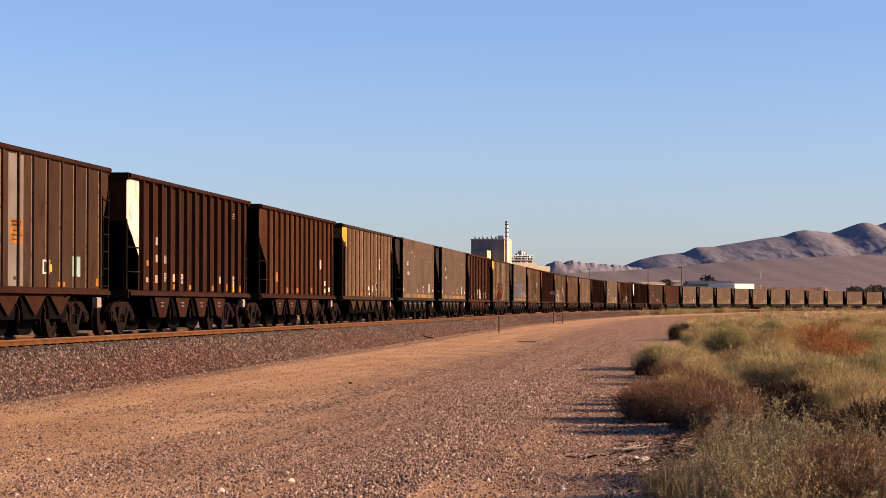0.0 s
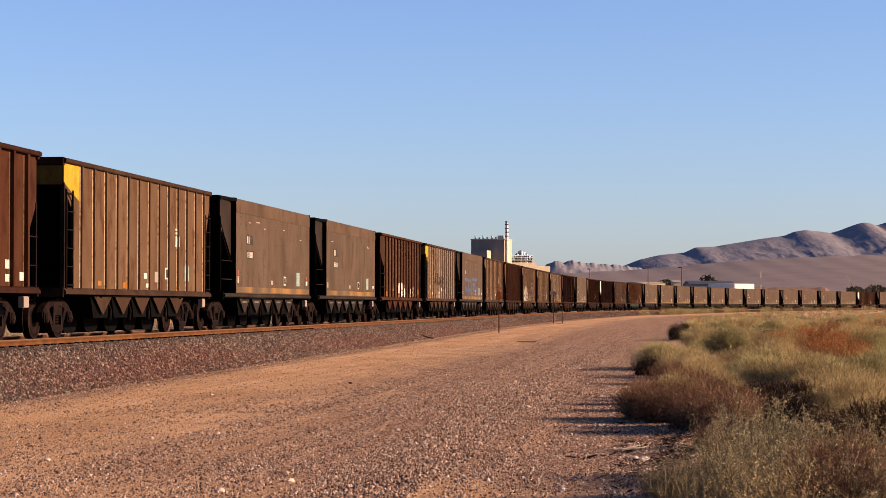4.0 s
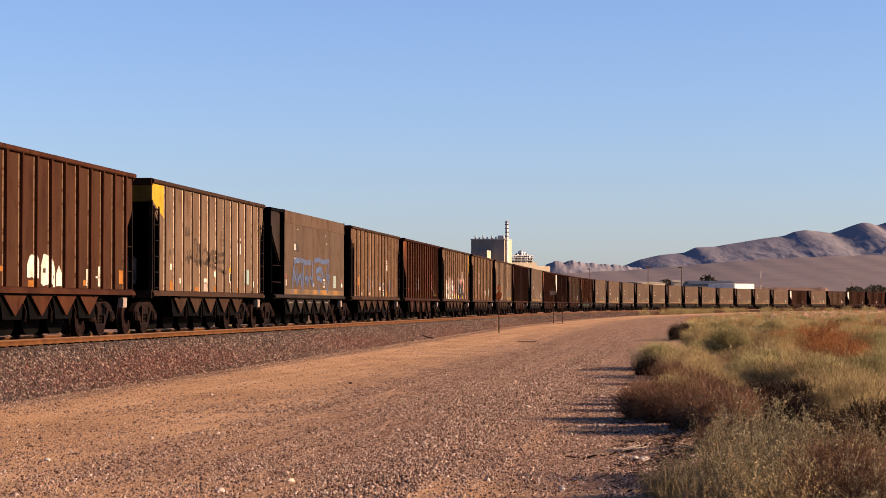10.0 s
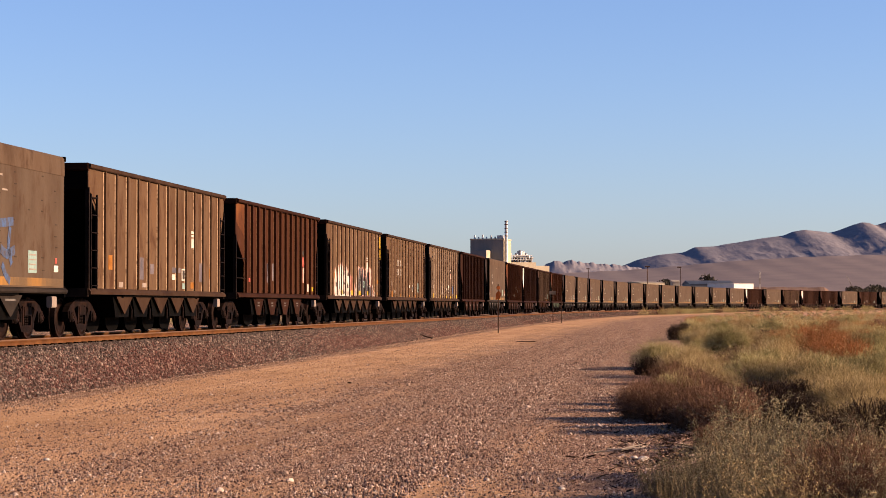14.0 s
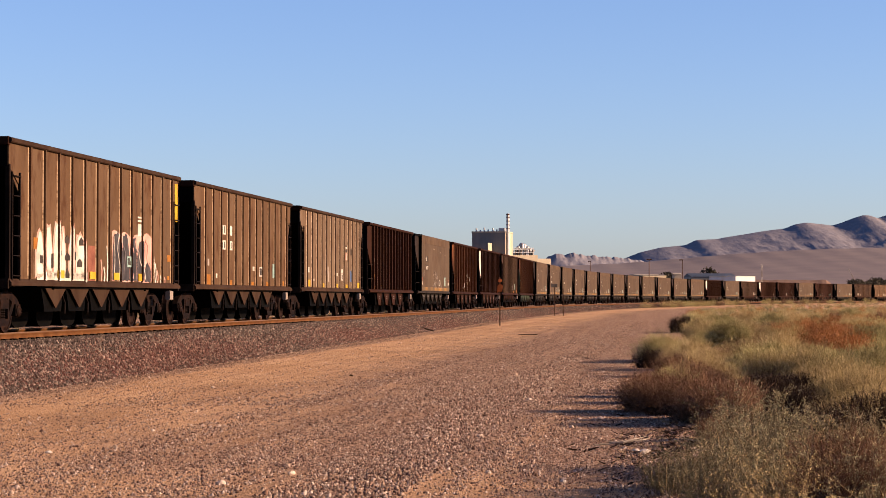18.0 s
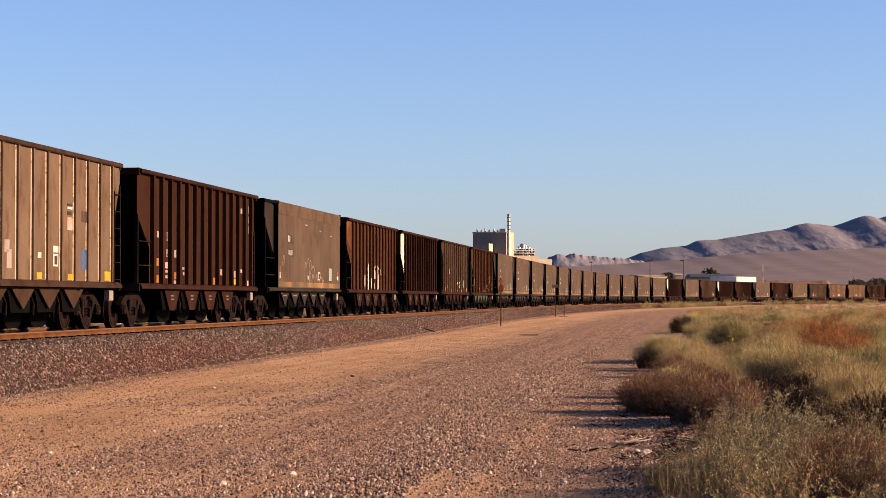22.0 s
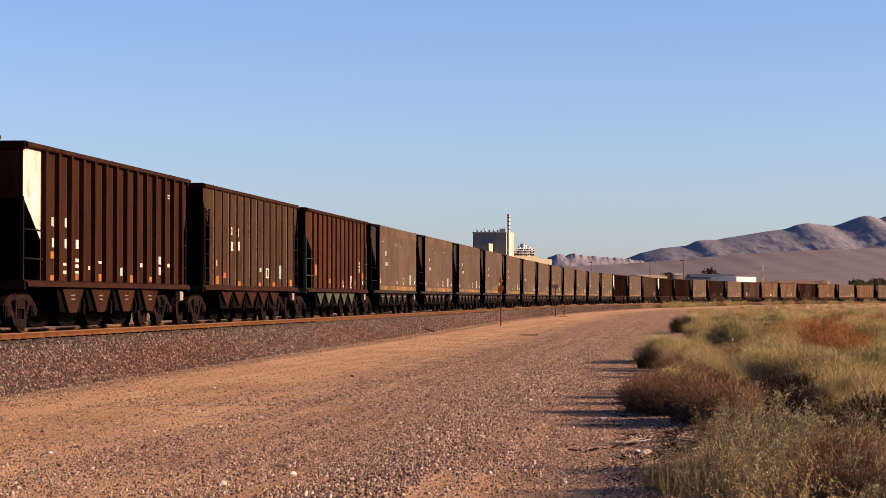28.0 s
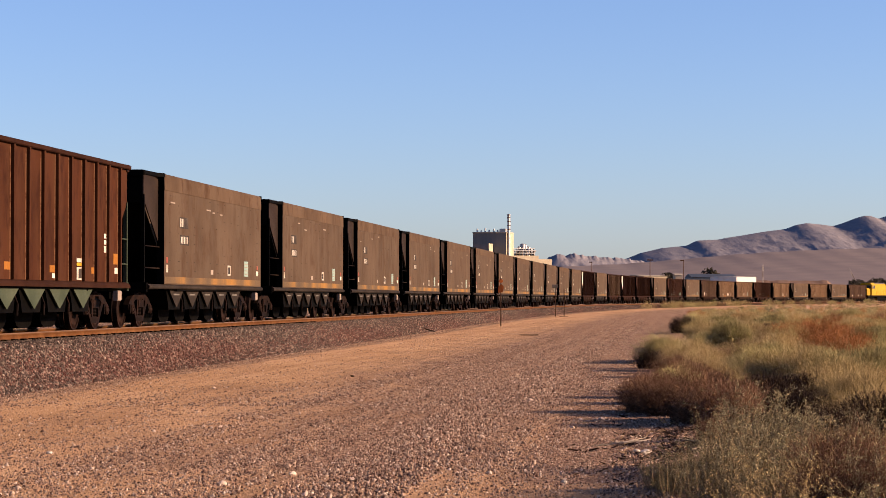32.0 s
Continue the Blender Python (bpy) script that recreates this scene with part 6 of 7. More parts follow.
def spray_line(i, material, points, width, label="", proud=0.008):
    """A sprayed line through points (x, z), drawn as a flat ribbon."""
    y = -(1.60 - DEPTH[kind_of(i)][0])
    s = Shape()
    pts = []
    for k in range(len(points) - 1):
        p0, p1, p2, p3 = (Vector(points[max(0, min(len(points) - 1, k + o))]) for o in (-1, 0, 1, 2))
        for j in range(5):
            t = j / 5
            pts.append(0.5 * (2 * p1 + (p2 - p0) * t + (2 * p0 - 5 * p1 + 4 * p2 - p3) * t * t + (3 * p1 - p0 - 3 * p2 + p3) * t ** 3))
    pts.append(Vector(points[-1]))
    ribs = bays(i, min(p.x for p in pts) - 0.1, max(p.x for p in pts) + 0.1) if kind_of(i) != "smooth" else []
    for p, q in zip(pts, pts[1:]):
        t = (q - p)
        if t.length < 1e-4:
            continue
        n = Vector((-t.y, t.x)).normalized() * width / 2
        d = next((dd for a, b, dd in ribs if a <= (p.x + q.x) / 2 <= b), 0.0)
        quad = [p - n, q - n, q + n, p + n]
        s.slab([(v.x, v.y) for v in quad], "y", y - d - proud, y - d - 0.003)
    return part("spray_line", s, material, cars[i], label)


def corner_paint(i, material, label, low=1.2):
    """The triangular corner plate over the front slope sheet in another colour."""
    y = -(1.60 - DEPTH[kind_of(i)][0])
    z0, z1, cx = CUTS[kind_of(i)]
    right = -HALF + CUT_X - 0.10
    low_right = max(TOP - low, z1 + (0.02 if cx == CUT_X else 0.0))
    poly = [(-HALF + 0.03, TOP - 0.12), (right, TOP - 0.12), (right, low_right), (-HALF + 0.03, max(z0 + 0.02, TOP - low * 0.62))]
    part("corner_plate", Shape().slab(poly, "y", y - 0.005, y), material, cars[i], label)


MARKS = {}
MARKS[-4] = [(GREYPATCH, (-0.30, 0.70, 1.12, 3.80)), (ORANGE, (-0.19, 0.64, 1.99, 2.49), (3.12, 3.69, 1.14, 1.24), (6.14, 6.75, 1.17, 1.35)), (INK, (-0.1, 0.53, 2.41, 2.45), (-0.06, 0.49, 2.34, 2.38), (0.01, 0.38, 2.23, 2.26), (-0.1, 0.57, 2.14, 2.17), (-0.02, 0.49, 2.05, 2.08), (0.05, 0.38, 1.25, 1.32), (2.13, 2.45, 1.44, 1.66)), (WHITE, (2.03, 2.56, 1.4, 1.7), (2.21, 2.37, 1.47, 1.63)), (YELLOW, (2.58, 2.7, 1.45, 1.61)), (MINT, (4.24, 4.86, 1.37, 1.82))]
MARKS[-3] = [(PALE, (-4.54, -4.34, 2.28, 2.5), (-3.64, -3.37, 1.83, 2.05), (-4.51, -4.31, 1.84, 2.03), (-5.36, -5.13, 1.32, 1.44), (-4.48, -4.19, 1.31, 1.52), (-3.64, -3.37, 1.34, 1.54), (-1.86, -1.53, 1.32, 1.56), (4.43, 4.71, 1.13, 1.4), (-3.86, -3.7, 1.82, 2.06), (-3.63, -3.43, 1.82, 2.07), (-3.73, -3.38, 1.55, 1.58), (-3.73, -3.38, 1.48, 1.51), (-3.73, -3.38, 1.35, 1.42), (-1.91, -1.62, 1.5, 1.58), (-1.91, -1.62, 1.37, 1.45), (2.65, 2.88, 1.37, 1.58), (4.51, 4.74, 1.32, 1.66), (5.3, 5.56, 1.46, 1.6), (5.3, 5.59, 3.45, 3.48), (5.3, 5.59, 3.39, 3.41), (5.3, 5.59, 3.33, 3.35)), (ORANGE, (-5.33, -5.13, 1.73, 1.87), (-2.83, -2.52, 1.16, 1.3), (-1.07, -0.62, 1.16, 1.29), (3.55, 3.74, 1.17, 1.38), (1.73, 2.02, 1.16, 1.3), (6.17, 6.36, 1.13, 1.36)), (PINK, (-2.85, -2.61, 1.36, 1.56)), (YELLOW, (4.51, 4.79, 1.15, 1.29))]
MARKS[-2] = [(ORANGE, (-4.78, -4.3, 1.52, 1.83), (-3.09, -2.51, 1.17, 1.34), (-1.2, -0.67, 1.18, 1.34), (1.79, 2.26, 1.21, 1.38)), (PINK, (3.62, 4.0, 2.07, 2.41)), (WHITE, (4.6, 4.86, 1.47, 1.65), (4.6, 4.86, 1.21, 1.36), (5.51, 5.78, 1.24, 1.41)), (INK, (4.65, 4.81, 1.37, 1.45))]
MARKS[-1] = [(WHITE, (3.13, 3.58, 2.71, 2.77), (3.13, 3.58, 2.62, 2.67), (3.13, 3.61, 2.29, 2.57), (-0.19, 0.11, 1.4, 1.54), (0.04, 0.38, 1.18, 1.28), (1.99, 2.46, 1.41, 1.71)), (ORANGE, (-4.41, -4.1, 1.19, 1.3), (-2.23, -1.76, 1.15, 1.29), (3.24, 3.61, 1.14, 1.26)), (INK, (2.1, 2.35, 1.45, 1.67), (3.05, 3.65, 2.68, 2.7)), (MINT, (4.19, 4.69, 1.39, 1.81)), (PALE, (0.9, 1.42, 1.32, 1.59))]
MARKS[2] = [(WHITE, (3.27, 3.42, 1.17, 1.55), (3.51, 3.69, 1.17, 1.63), (3.27, 3.69, 1.36, 1.4)), (ORANGE, (-5.24, -4.65, 1.16, 1.4), (-3.35, -2.98, 1.41, 1.52), (-1.26, -0.51, 1.1, 1.25), (2.33, 2.76, 1.18, 1.3), (6.05, 6.62, 1.25, 1.57))]
MARKS[3] = [(SPRAY, (-3.55, -2.96, 2.61, 2.85)), (WHITE, (3.26, 3.71, 2.7, 2.77), (3.26, 3.71, 2.28, 2.6), (0.02, 0.27, 1.56, 1.71), (2.08, 2.54, 1.41, 1.69), (-1.26, -0.86, 1.38, 1.49), (-5.24, -5.04, 1.67, 1.83), (-4.18, -4.02, 1.32, 1.46), (5.45, 5.72, 1.3, 1.48)), (INK, (3.26, 3.71, 2.64, 2.69), (2.19, 2.43, 1.45, 1.66), (-5.26, -5.12, 2.07, 2.18)), (YELLOW, (2.11, 2.51, 1.71, 1.84)), (MINT, (4.29, 4.96, 1.38, 1.83)), (ORANGE, (-5.26, -4.9, 1.14, 1.38), (-2.34, -1.91, 1.13, 1.25), (0.07, 0.44, 1.14, 1.26), (3.23, 3.65, 1.13, 1.26)), (PALE, (-1.28, -0.88, 1.13, 1.35))]
MARKS[5] = [(SKYSPRAY, (-2.67, -2.16, 1.37, 1.92), (-1.51, -1.1, 1.52, 1.78), (3.98, 4.64, 1.38, 1.9), (0.84, 1.78, 1.59, 1.73)), (WHITE, (3.04, 3.42, 2.69, 2.76), (3.04, 3.42, 2.6, 2.66), (3.04, 3.42, 2.3, 2.56), (0.84, 1.18, 1.4, 1.55), (1.92, 2.33, 1.39, 1.71)), (ORANGE, (-5.45, -5.1, 1.57, 1.91), (5.29, 5.51, 1.47, 1.77), (2.96, 3.33, 1.19, 1.36)), (PALE, (-4.51, -4.12, 1.16, 1.29), (-2.27, -1.87, 1.18, 1.29)), (INK, (2.0, 2.25, 1.43, 1.67)), (MINT, (2.0, 2.28, 1.17, 1.32))]
MARKS[6] = [(BLUE, (-3.03, -2.85, 1.83, 2.07)), (SKYSPRAY, (-2.27, -2.07, 1.67, 2.09), (-1.22, -0.95, 1.54, 2.1), (-2.99, -2.79, 1.47, 1.77)), (RED, (3.55, 3.95, 2.1, 2.43), (-5.55, -5.28, 1.46, 1.58)), (PINK, (3.58, 3.84, 1.53, 2.06)), (INK, (3.58, 3.95, 2.5, 2.65)), (WHITE, (4.54, 4.82, 1.22, 1.49)), (YELLOW, (5.4, 5.69, 1.24, 1.39))]
MARKS[7] = [(YELLOW, (6.80, 7.10, 2.75, 3.75)), (WHITE, (2.97, 3.4, 2.7, 2.74), (2.97, 3.4, 2.61, 2.66), (2.97, 3.4, 2.26, 2.56)), (ORANGE, (-5.53, -5.2, 1.75, 1.99), (5.98, 6.46, 1.68, 1.85), (6.0, 6.2, 1.2, 1.3))]
MARKS[8] = [(WHITE, (-3.71, -3.11, 2.59, 2.86), (-2.7, -2.22, 2.58, 2.86), (-3.71, -3.09, 2.15, 2.42), (-2.7, -2.17, 2.15, 2.42), (1.89, 2.33, 1.41, 1.71), (0.82, 1.11, 1.58, 1.71), (-4.4, -4.23, 1.31, 1.44)), (INK, (-3.6, -3.51, 2.62, 2.82), (-3.31, -3.22, 2.63, 2.83), (-3.6, -3.49, 2.18, 2.37), (-3.35, -3.24, 2.19, 2.38), (-2.59, -2.5, 2.19, 2.38), (-2.4, -2.31, 2.2, 2.38), (1.97, 2.24, 1.45, 1.67)), (MINT, (4.04, 4.61, 1.38, 1.84)), (ORANGE, (-5.62, -5.11, 1.1, 1.4), (-2.73, -2.2, 1.12, 1.27), (0.63, 1.03, 1.13, 1.24), (3.0, 3.52, 1.12, 1.25), (5.78, 6.03, 1.14, 1.29)), (PALE, (-5.49, -5.27, 1.65, 1.84))]
MARKS[9] = [(YELLOW, (-5.66, -5.11, 1.15, 1.39), (-2.8, -2.14, 1.13, 1.28), (0.64, 0.99, 1.14, 1.28), (2.86, 3.38, 1.14, 1.27), (5.84, 6.39, 1.15, 1.36), (6.49, 6.58, 2.9, 3.78)), (INK, (2.83, 3.21, 2.76, 2.81), (2.83, 3.21, 2.56, 2.64), (1.87, 2.08, 1.46, 1.65)), (WHITE, (2.83, 3.21, 2.69, 2.74), (1.79, 2.16, 1.72, 1.86), (1.79, 2.16, 1.42, 1.69), (-5.54, -5.31, 1.65, 1.84), (-4.44, -4.31, 1.35, 1.44), (0.69, 0.94, 1.58, 1.7)), (PINK, (2.83, 3.21, 2.23, 2.51)), (BLUE, (3.91, 4.6, 1.38, 1.83)), (PALE, (-1.51, -1.19, 1.66, 1.91), (-1.37, -1.05, 1.34, 1.72)), (SPRAY, (-2.8, -2.32, 2.18, 2.41), (3.94, 4.51, 2.44, 2.69))]
MARKS[10] = [(PALE, (-5.65, -5.46, 2.3, 2.46), (-4.87, -4.75, 2.24, 2.49), (-4.66, -4.54, 2.26, 2.46), (-4.91, -4.77, 1.82, 2.03), (-4.68, -4.54, 1.83, 2.03), (-3.91, -3.7, 1.82, 2.03), (-4.87, -4.54, 1.41, 1.48), (-4.87, -4.54, 1.26, 1.34), (-3.89, -3.62, 1.12, 1.21), (-2.2, -1.89, 1.51, 1.58), (-2.16, -1.98, 1.36, 1.45), (2.3, 2.54, 1.41, 1.59), (4.16, 4.48, 1.36, 1.69), (5.03, 5.32, 1.52, 1.62), (5.03, 5.29, 3.31, 3.47)), (PINK, (-4.87, -4.44, 1.52, 1.68), (5.92, 6.14, 1.13, 1.28)), (ORANGE, (-5.61, -5.36, 1.57, 2.04), (-5.61, -5.38, 1.14, 1.46), (-3.95, -3.55, 1.24, 1.43), (1.47, 1.78, 1.13, 1.64)), (YELLOW, (4.16, 4.54, 1.15, 1.33))]
MARKS[13] = [(WHITE, (-5.63, -5.45, 2.28, 2.5), (-4.93, -4.82, 2.28, 2.5), (-4.68, -4.55, 2.29, 2.51), (-4.93, -4.8, 1.83, 2.04), (-4.7, -4.56, 1.83, 2.05), (-3.91, -3.69, 1.84, 2.06), (-4.89, -4.56, 1.45, 1.51), (-4.89, -4.62, 1.27, 1.34), (-3.99, -3.75, 1.54, 1.62), (-4.03, -3.71, 1.42, 1.49), (-3.99, -3.71, 1.27, 1.34), (-2.16, -1.9, 1.54, 1.6), (-2.12, -1.96, 1.38, 1.47), (2.29, 2.55, 1.51, 1.61), (4.15, 4.4, 1.61, 1.82), (4.15, 4.43, 1.34, 1.54), (5.02, 5.31, 1.55, 1.64), (4.91, 5.28, 3.41, 3.44), (4.91, 5.28, 3.34, 3.37)), (ORANGE, (-5.69, -5.39, 1.59, 1.74), (-5.63, -5.35, 1.09, 1.23), (-3.11, -2.84, 1.15, 1.29), (-1.28, -0.94, 1.13, 1.3), (1.38, 1.76, 1.12, 1.3), (3.19, 3.54, 1.16, 1.28)), (MINT, (0.52, 0.88, 1.27, 1.47))]
MARKS[14] = [(WHITE, (-3.63, -3.35, 2.62, 2.85), (-3.72, -3.23, 2.15, 2.41), (-2.76, -2.31, 2.18, 2.44), (1.75, 2.21, 1.39, 1.7), (0.76, 1.03, 1.57, 1.7)), (PALE, (-2.76, -2.42, 2.58, 2.85), (-5.54, -5.38, 1.66, 1.84)), (INK, (-3.54, -3.46, 2.66, 2.81), (-3.43, -3.35, 2.19, 2.38), (-2.6, -2.51, 2.21, 2.4), (1.86, 2.13, 1.43, 1.66)), (MINT, (4.01, 4.6, 1.38, 1.82)), (ORANGE, (-5.6, -5.16, 1.15, 1.38), (-2.79, -2.14, 1.12, 1.26), (0.61, 0.95, 1.12, 1.24), (2.86, 3.37, 1.13, 1.26), (5.84, 6.31, 1.16, 1.37)), (RED, (-4.64, -4.22, 1.33, 1.49), (6.48, 6.70, 2.6, 3.75))]
MARKS[15] = [(ORANGE, (-2.84, -2.29, 1.31, 1.47), (0.62, 1.05, 1.29, 1.44), (5.81, 6.27, 1.54, 1.79), (-5.55, -5.13, 1.58, 1.97), (4.01, 4.23, 1.3, 1.44)), (WHITE, (0.62, 0.82, 1.17, 1.27), (2.88, 3.26, 1.54, 1.63), (2.88, 3.28, 1.15, 1.43), (4.95, 5.13, 2.13, 2.24), (4.95, 5.13, 1.99, 2.09), (4.95, 5.13, 1.8, 1.95), (5.9, 6.18, 1.32, 1.46)), (YELLOW, (2.88, 3.26, 1.46, 1.53)), (INK, (2.96, 3.2, 1.18, 1.4))]


def seen_half(i, x0, x1):
    """Stencils between deep ribs stand in the half of the bay that the rib before it leaves free."""
    d, w = DEPTH[kind_of(i)]
    if d < 0.06:
        return x0, x1
    half = min((x1 - x0) / 2, 0.19 if d < 0.1 else 0.12)
    ahead = [r for r in RIB_X[kind_of(i)] if r - w / 2 > (x0 + x1) / 2 - 0.1]
    if not ahead:
        return x0, x1
    end = ahead[0] - w / 2 - 0.03
    return end - 2 * half, end


def plain_marks():
    for i, groups in MARKS.items():
        for material, *rects in groups:
            for x0, x1, z0, z1 in rects:
                x0, x1 = seen_half(i, x0, x1)
                if kind_of(i) == "deep":
                    z1 = min(z1, z0 + 0.20)
                mark(i, material, x0, x1, z0, z1, 0.0075 if material is INK else 0.0037 if material is GREYPATCH else 0.0046 if material is PALE else 0.0055)


plain_marks()

# the set of small marks that every smooth-sided car carries
for i in cars:
    if kind_of(i) != "smooth":
        continue
    g = random.Random(100 + i)
    dx = g.uniform(-0.1, 0.1)
    mark(i, INK, -3.98 + dx, -2.99 + dx, 2.60, 2.90, 0.003, "lettering_panel", "dark lettering panel")
    mark(i, INK, -3.92 + dx, -2.90 + dx, 2.16, 2.42, 0.003, "lettering_panel", "dark lettering panel")
    for k in range(2):
        mark(i, WHITE, -3.90 + dx + k * 0.22, -3.80 + dx + k * 0.22, 2.64, 2.86, 0.006)
    for k in range(5):
        mark(i, WHITE, -3.84 + dx + k * 0.18, -3.76 + dx + k * 0.18, 2.20, 2.38, 0.006)
    mark(i, RED, -5.36, -5.22, 1.66, 1.80)
    mark(i, WHITE, -5.37, -5.18, 1.41, 1.61)
    mark(i, PALE, -0.16, 0.15, 1.41, 1.54)
    mark(i, WHITE, 2.05, 2.46, 1.40, 1.70)
    mark(i, INK, 2.12, 2.39, 1.45, 1.65, 0.006)
    mark(i, MINT, 4.40, 4.98, 1.40, 1.86)
    for k in range(4):
        mark(i, PALE, 4.46, 4.92, 1.46 + k * 0.10, 1.49 + k * 0.10, 0.006)
    mark(i, RED, 6.30, 6.44, 1.62, 1.74)
    mark(i, WHITE, 6.22, 6.52, 1.44, 1.58)
    for k in range(g.randint(2, 5)):
        x, z = g.uniform(-5, 5.5), g.uniform(2.9, 3.4)
        mark(i, PALE, x, x + g.uniform(0.2, 0.6), z, z + 0.035, 0.004, "scuff", "pale scuff in the paint")

# upright air tanks on the open front platforms
for i in (3, 4):
    part("brake_tank", Shape().tube((-HALF + 1.1, -0.7, 1.30), (-HALF + 1.1, -0.7, 1.95), 0.17, n=14).tube((-HALF + 1.1, -0.7, 1.95), (-HALF + 1.1, -0.7, 2.01), 0.17, 0.08, n=14).tube((-HALF + 1.1, -0.7, 1.24), (-HALF + 1.1, -0.7, 1.30), 0.08, 0.17, n=14).box(-HALF + 1.03, -HALF + 1.17, -0.77, -0.63, SILL - 0.06, 1.26), DULLGREY, cars[i], "dull grey air tank")

# painted corner plates
corner_paint(-3, WHITE, "bright white corner plate", 2.0)
corner_paint(13, WHITE, "bright white corner plate", 2.0)
corner_paint(28, WHITE, "bright white corner plate", 2.0)
corner_paint(31, WHITE, "bright white corner plate", 2.0)
corner_paint(-1, YELLOW, "yellow corner plate", 0.9)
corner_paint(3, YELLOW, "yellow corner plate", 0.95)
corner_paint(6, RUSTCORNER, "rusty orange corner plate", 1.1)
corner_paint(12, RUSTCORNER, "rusty orange corner plate", 1.3)
for z in (2.75, 3.05, 3.35):
    mark(10, PALE, 6.30, 6.42, z, z + 0.22, 0.005, "worn_patch", "bare pale patch at the rear corner")

# green frame of one car
for ob in cars[15].children:
    if base_name(ob) in ("pocket_plate", "grab_bar", "corner_post", "end_platform", "end_ladder"):
        ob.material_slots[0].link = "OBJECT"
        ob.material_slots[0].material = GREEN

# sprayed letters and scrawls
blue_line = "faded blue sprayed letters"
for pts, width in (([(-3.9, 2.22), (-2.9, 2.32), (-1.8, 2.26), (-0.6, 2.28)], 0.13), ([(0.1, 2.32), (1.0, 2.40), (2.2, 2.34), (3.4, 2.42)], 0.13), ([(-4.15, 1.15), (-4.1, 1.5), (-3.95, 1.9), (-3.8, 2.2)], 0.14), ([(-3.9, 1.9), (-3.5, 1.6), (-3.2, 1.45)], 0.16),
                   ([(-3.35, 2.05), (-3.3, 1.7), (-3.35, 1.45)], 0.12), ([(-3.1, 1.55), (-2.8, 1.75), (-2.5, 1.70), (-2.4, 1.4)], 0.15), ([(-2.1, 2.25), (-2.12, 1.8), (-2.15, 1.25)], 0.17), ([(-1.75, 1.6), (-1.4, 1.72), (-1.1, 1.55), (-0.9, 1.75)], 0.16), ([(-1.3, 2.0), (-1.35, 1.6), (-1.2, 1.4)], 0.10), ([(-0.2, 2.32), (-0.25, 1.9), (-0.35, 1.5)], 0.18), ([(-0.7, 1.75), (-0.4, 1.6), (0.0, 1.45)], 0.14),
                   ([(0.5, 1.95), (1.2, 2.05), (1.9, 1.98), (2.05, 1.7)], 0.16), ([(0.7, 1.75), (1.3, 1.72), (1.8, 1.62)], 0.14), ([(1.0, 1.5), (1.1, 1.3), (1.3, 1.2)], 0.12), ([(2.6, 1.85), (3.0, 1.75), (3.5, 1.85)], 0.14), ([(3.2, 2.3), (3.1, 1.9), (3.3, 1.55)], 0.12), ([(2.7, 1.55), (2.9, 1.35), (3.2, 1.2)], 0.12)):
    spray_line(4, BLUE, pts, width * 1.35, blue_line)
for pts, width in (([(-3.6, 1.95), (-3.0, 2.05), (-2.4, 1.98), (-1.9, 1.95)], 0.10), ([(-2.55, 2.05), (-2.5, 2.45), (-2.2, 2.52), (-2.05, 2.25), (-2.2, 1.95), (-2.0, 1.85)], 0.11), ([(-1.85, 2.45), (-1.8, 2.1), (-1.75, 1.8)], 0.09), ([(-1.9, 1.95), (-1.0, 1.92), (0.2, 1.82), (1.7, 1.68)], 0.10), ([(-1.5, 2.2), (-1.0, 2.3), (-0.7, 2.05), (-1.1, 1.9)], 0.09),
                   ([(-0.5, 2.15), (0.0, 2.28), (0.6, 2.2), (1.3, 2.24)], 0.11), ([(-0.2, 2.2), (0.0, 2.0), (0.5, 1.95)], 0.08), ([(0.4, 2.2), (0.7, 2.0), (1.3, 2.0)], 0.09), ([(-3.3, 2.2), (-3.1, 1.9), (-2.9, 2.25)], 0.08), ([(-1.0, 2.0), (-0.3, 2.05), (0.3, 2.1)], 0.12)):
    spray_line(3, SPRAY, pts, width, "smoky dark sprayed scrawl")
pale_line = "thin pale sprayed scrawl"
for pts in ([(-0.75, 1.35), (-0.7, 1.85), (-0.5, 2.0), (-0.3, 1.75), (-0.28, 1.3)], [(-0.25, 1.95), (-0.05, 2.15), (0.15, 1.95), (0.2, 1.5), (0.1, 1.25)], [(0.2, 1.95), (0.45, 2.1), (0.6, 1.85), (0.35, 1.55), (0.3, 1.25)], [(0.65, 1.75), (0.95, 1.9), (1.25, 1.75), (1.35, 1.45)], [(0.7, 1.3), (0.9, 1.6), (1.2, 1.35)], [(1.5, 1.25), (1.7, 1.62), (1.9, 1.4), (2.2, 1.55)], [(2.3, 1.25), (2.5, 1.5), (2.9, 1.42), (2.8, 1.2)], [(2.7, 1.1), (3.1, 1.4), (3.3, 1.2)], [(-4.9, 1.85), (-4.7, 2.15), (-4.55, 2.1), (-4.65, 1.8)]):
    spray_line(11, PALE, pts, 0.035, pale_line)
# a car with large sprayed letters: white bubbles with black gaps, then grey-violet ones with a pale rim
for n, (x0, x1, z1) in enumerate(((-5.35, -4.85, 2.10), (-4.75, -4.25, 2.25), (-4.1, -3.62, 2.32), (-3.55, -3.25, 2.20), (-2.95, -2.55, 2.28), (-2.45, -1.75, 2.12))):
    spray_fill(7, PINK, x0 - 0.07, x1 + 0.07, 1.10, z1 + 0.06, 3 + n, 0.25, "pale rim of sprayed letters", True)
    spray_fill(7, WHITE, x0, x1, 1.12, z1, 13 + n, 0.25, "white sprayed letters", True).location.y = -0.006
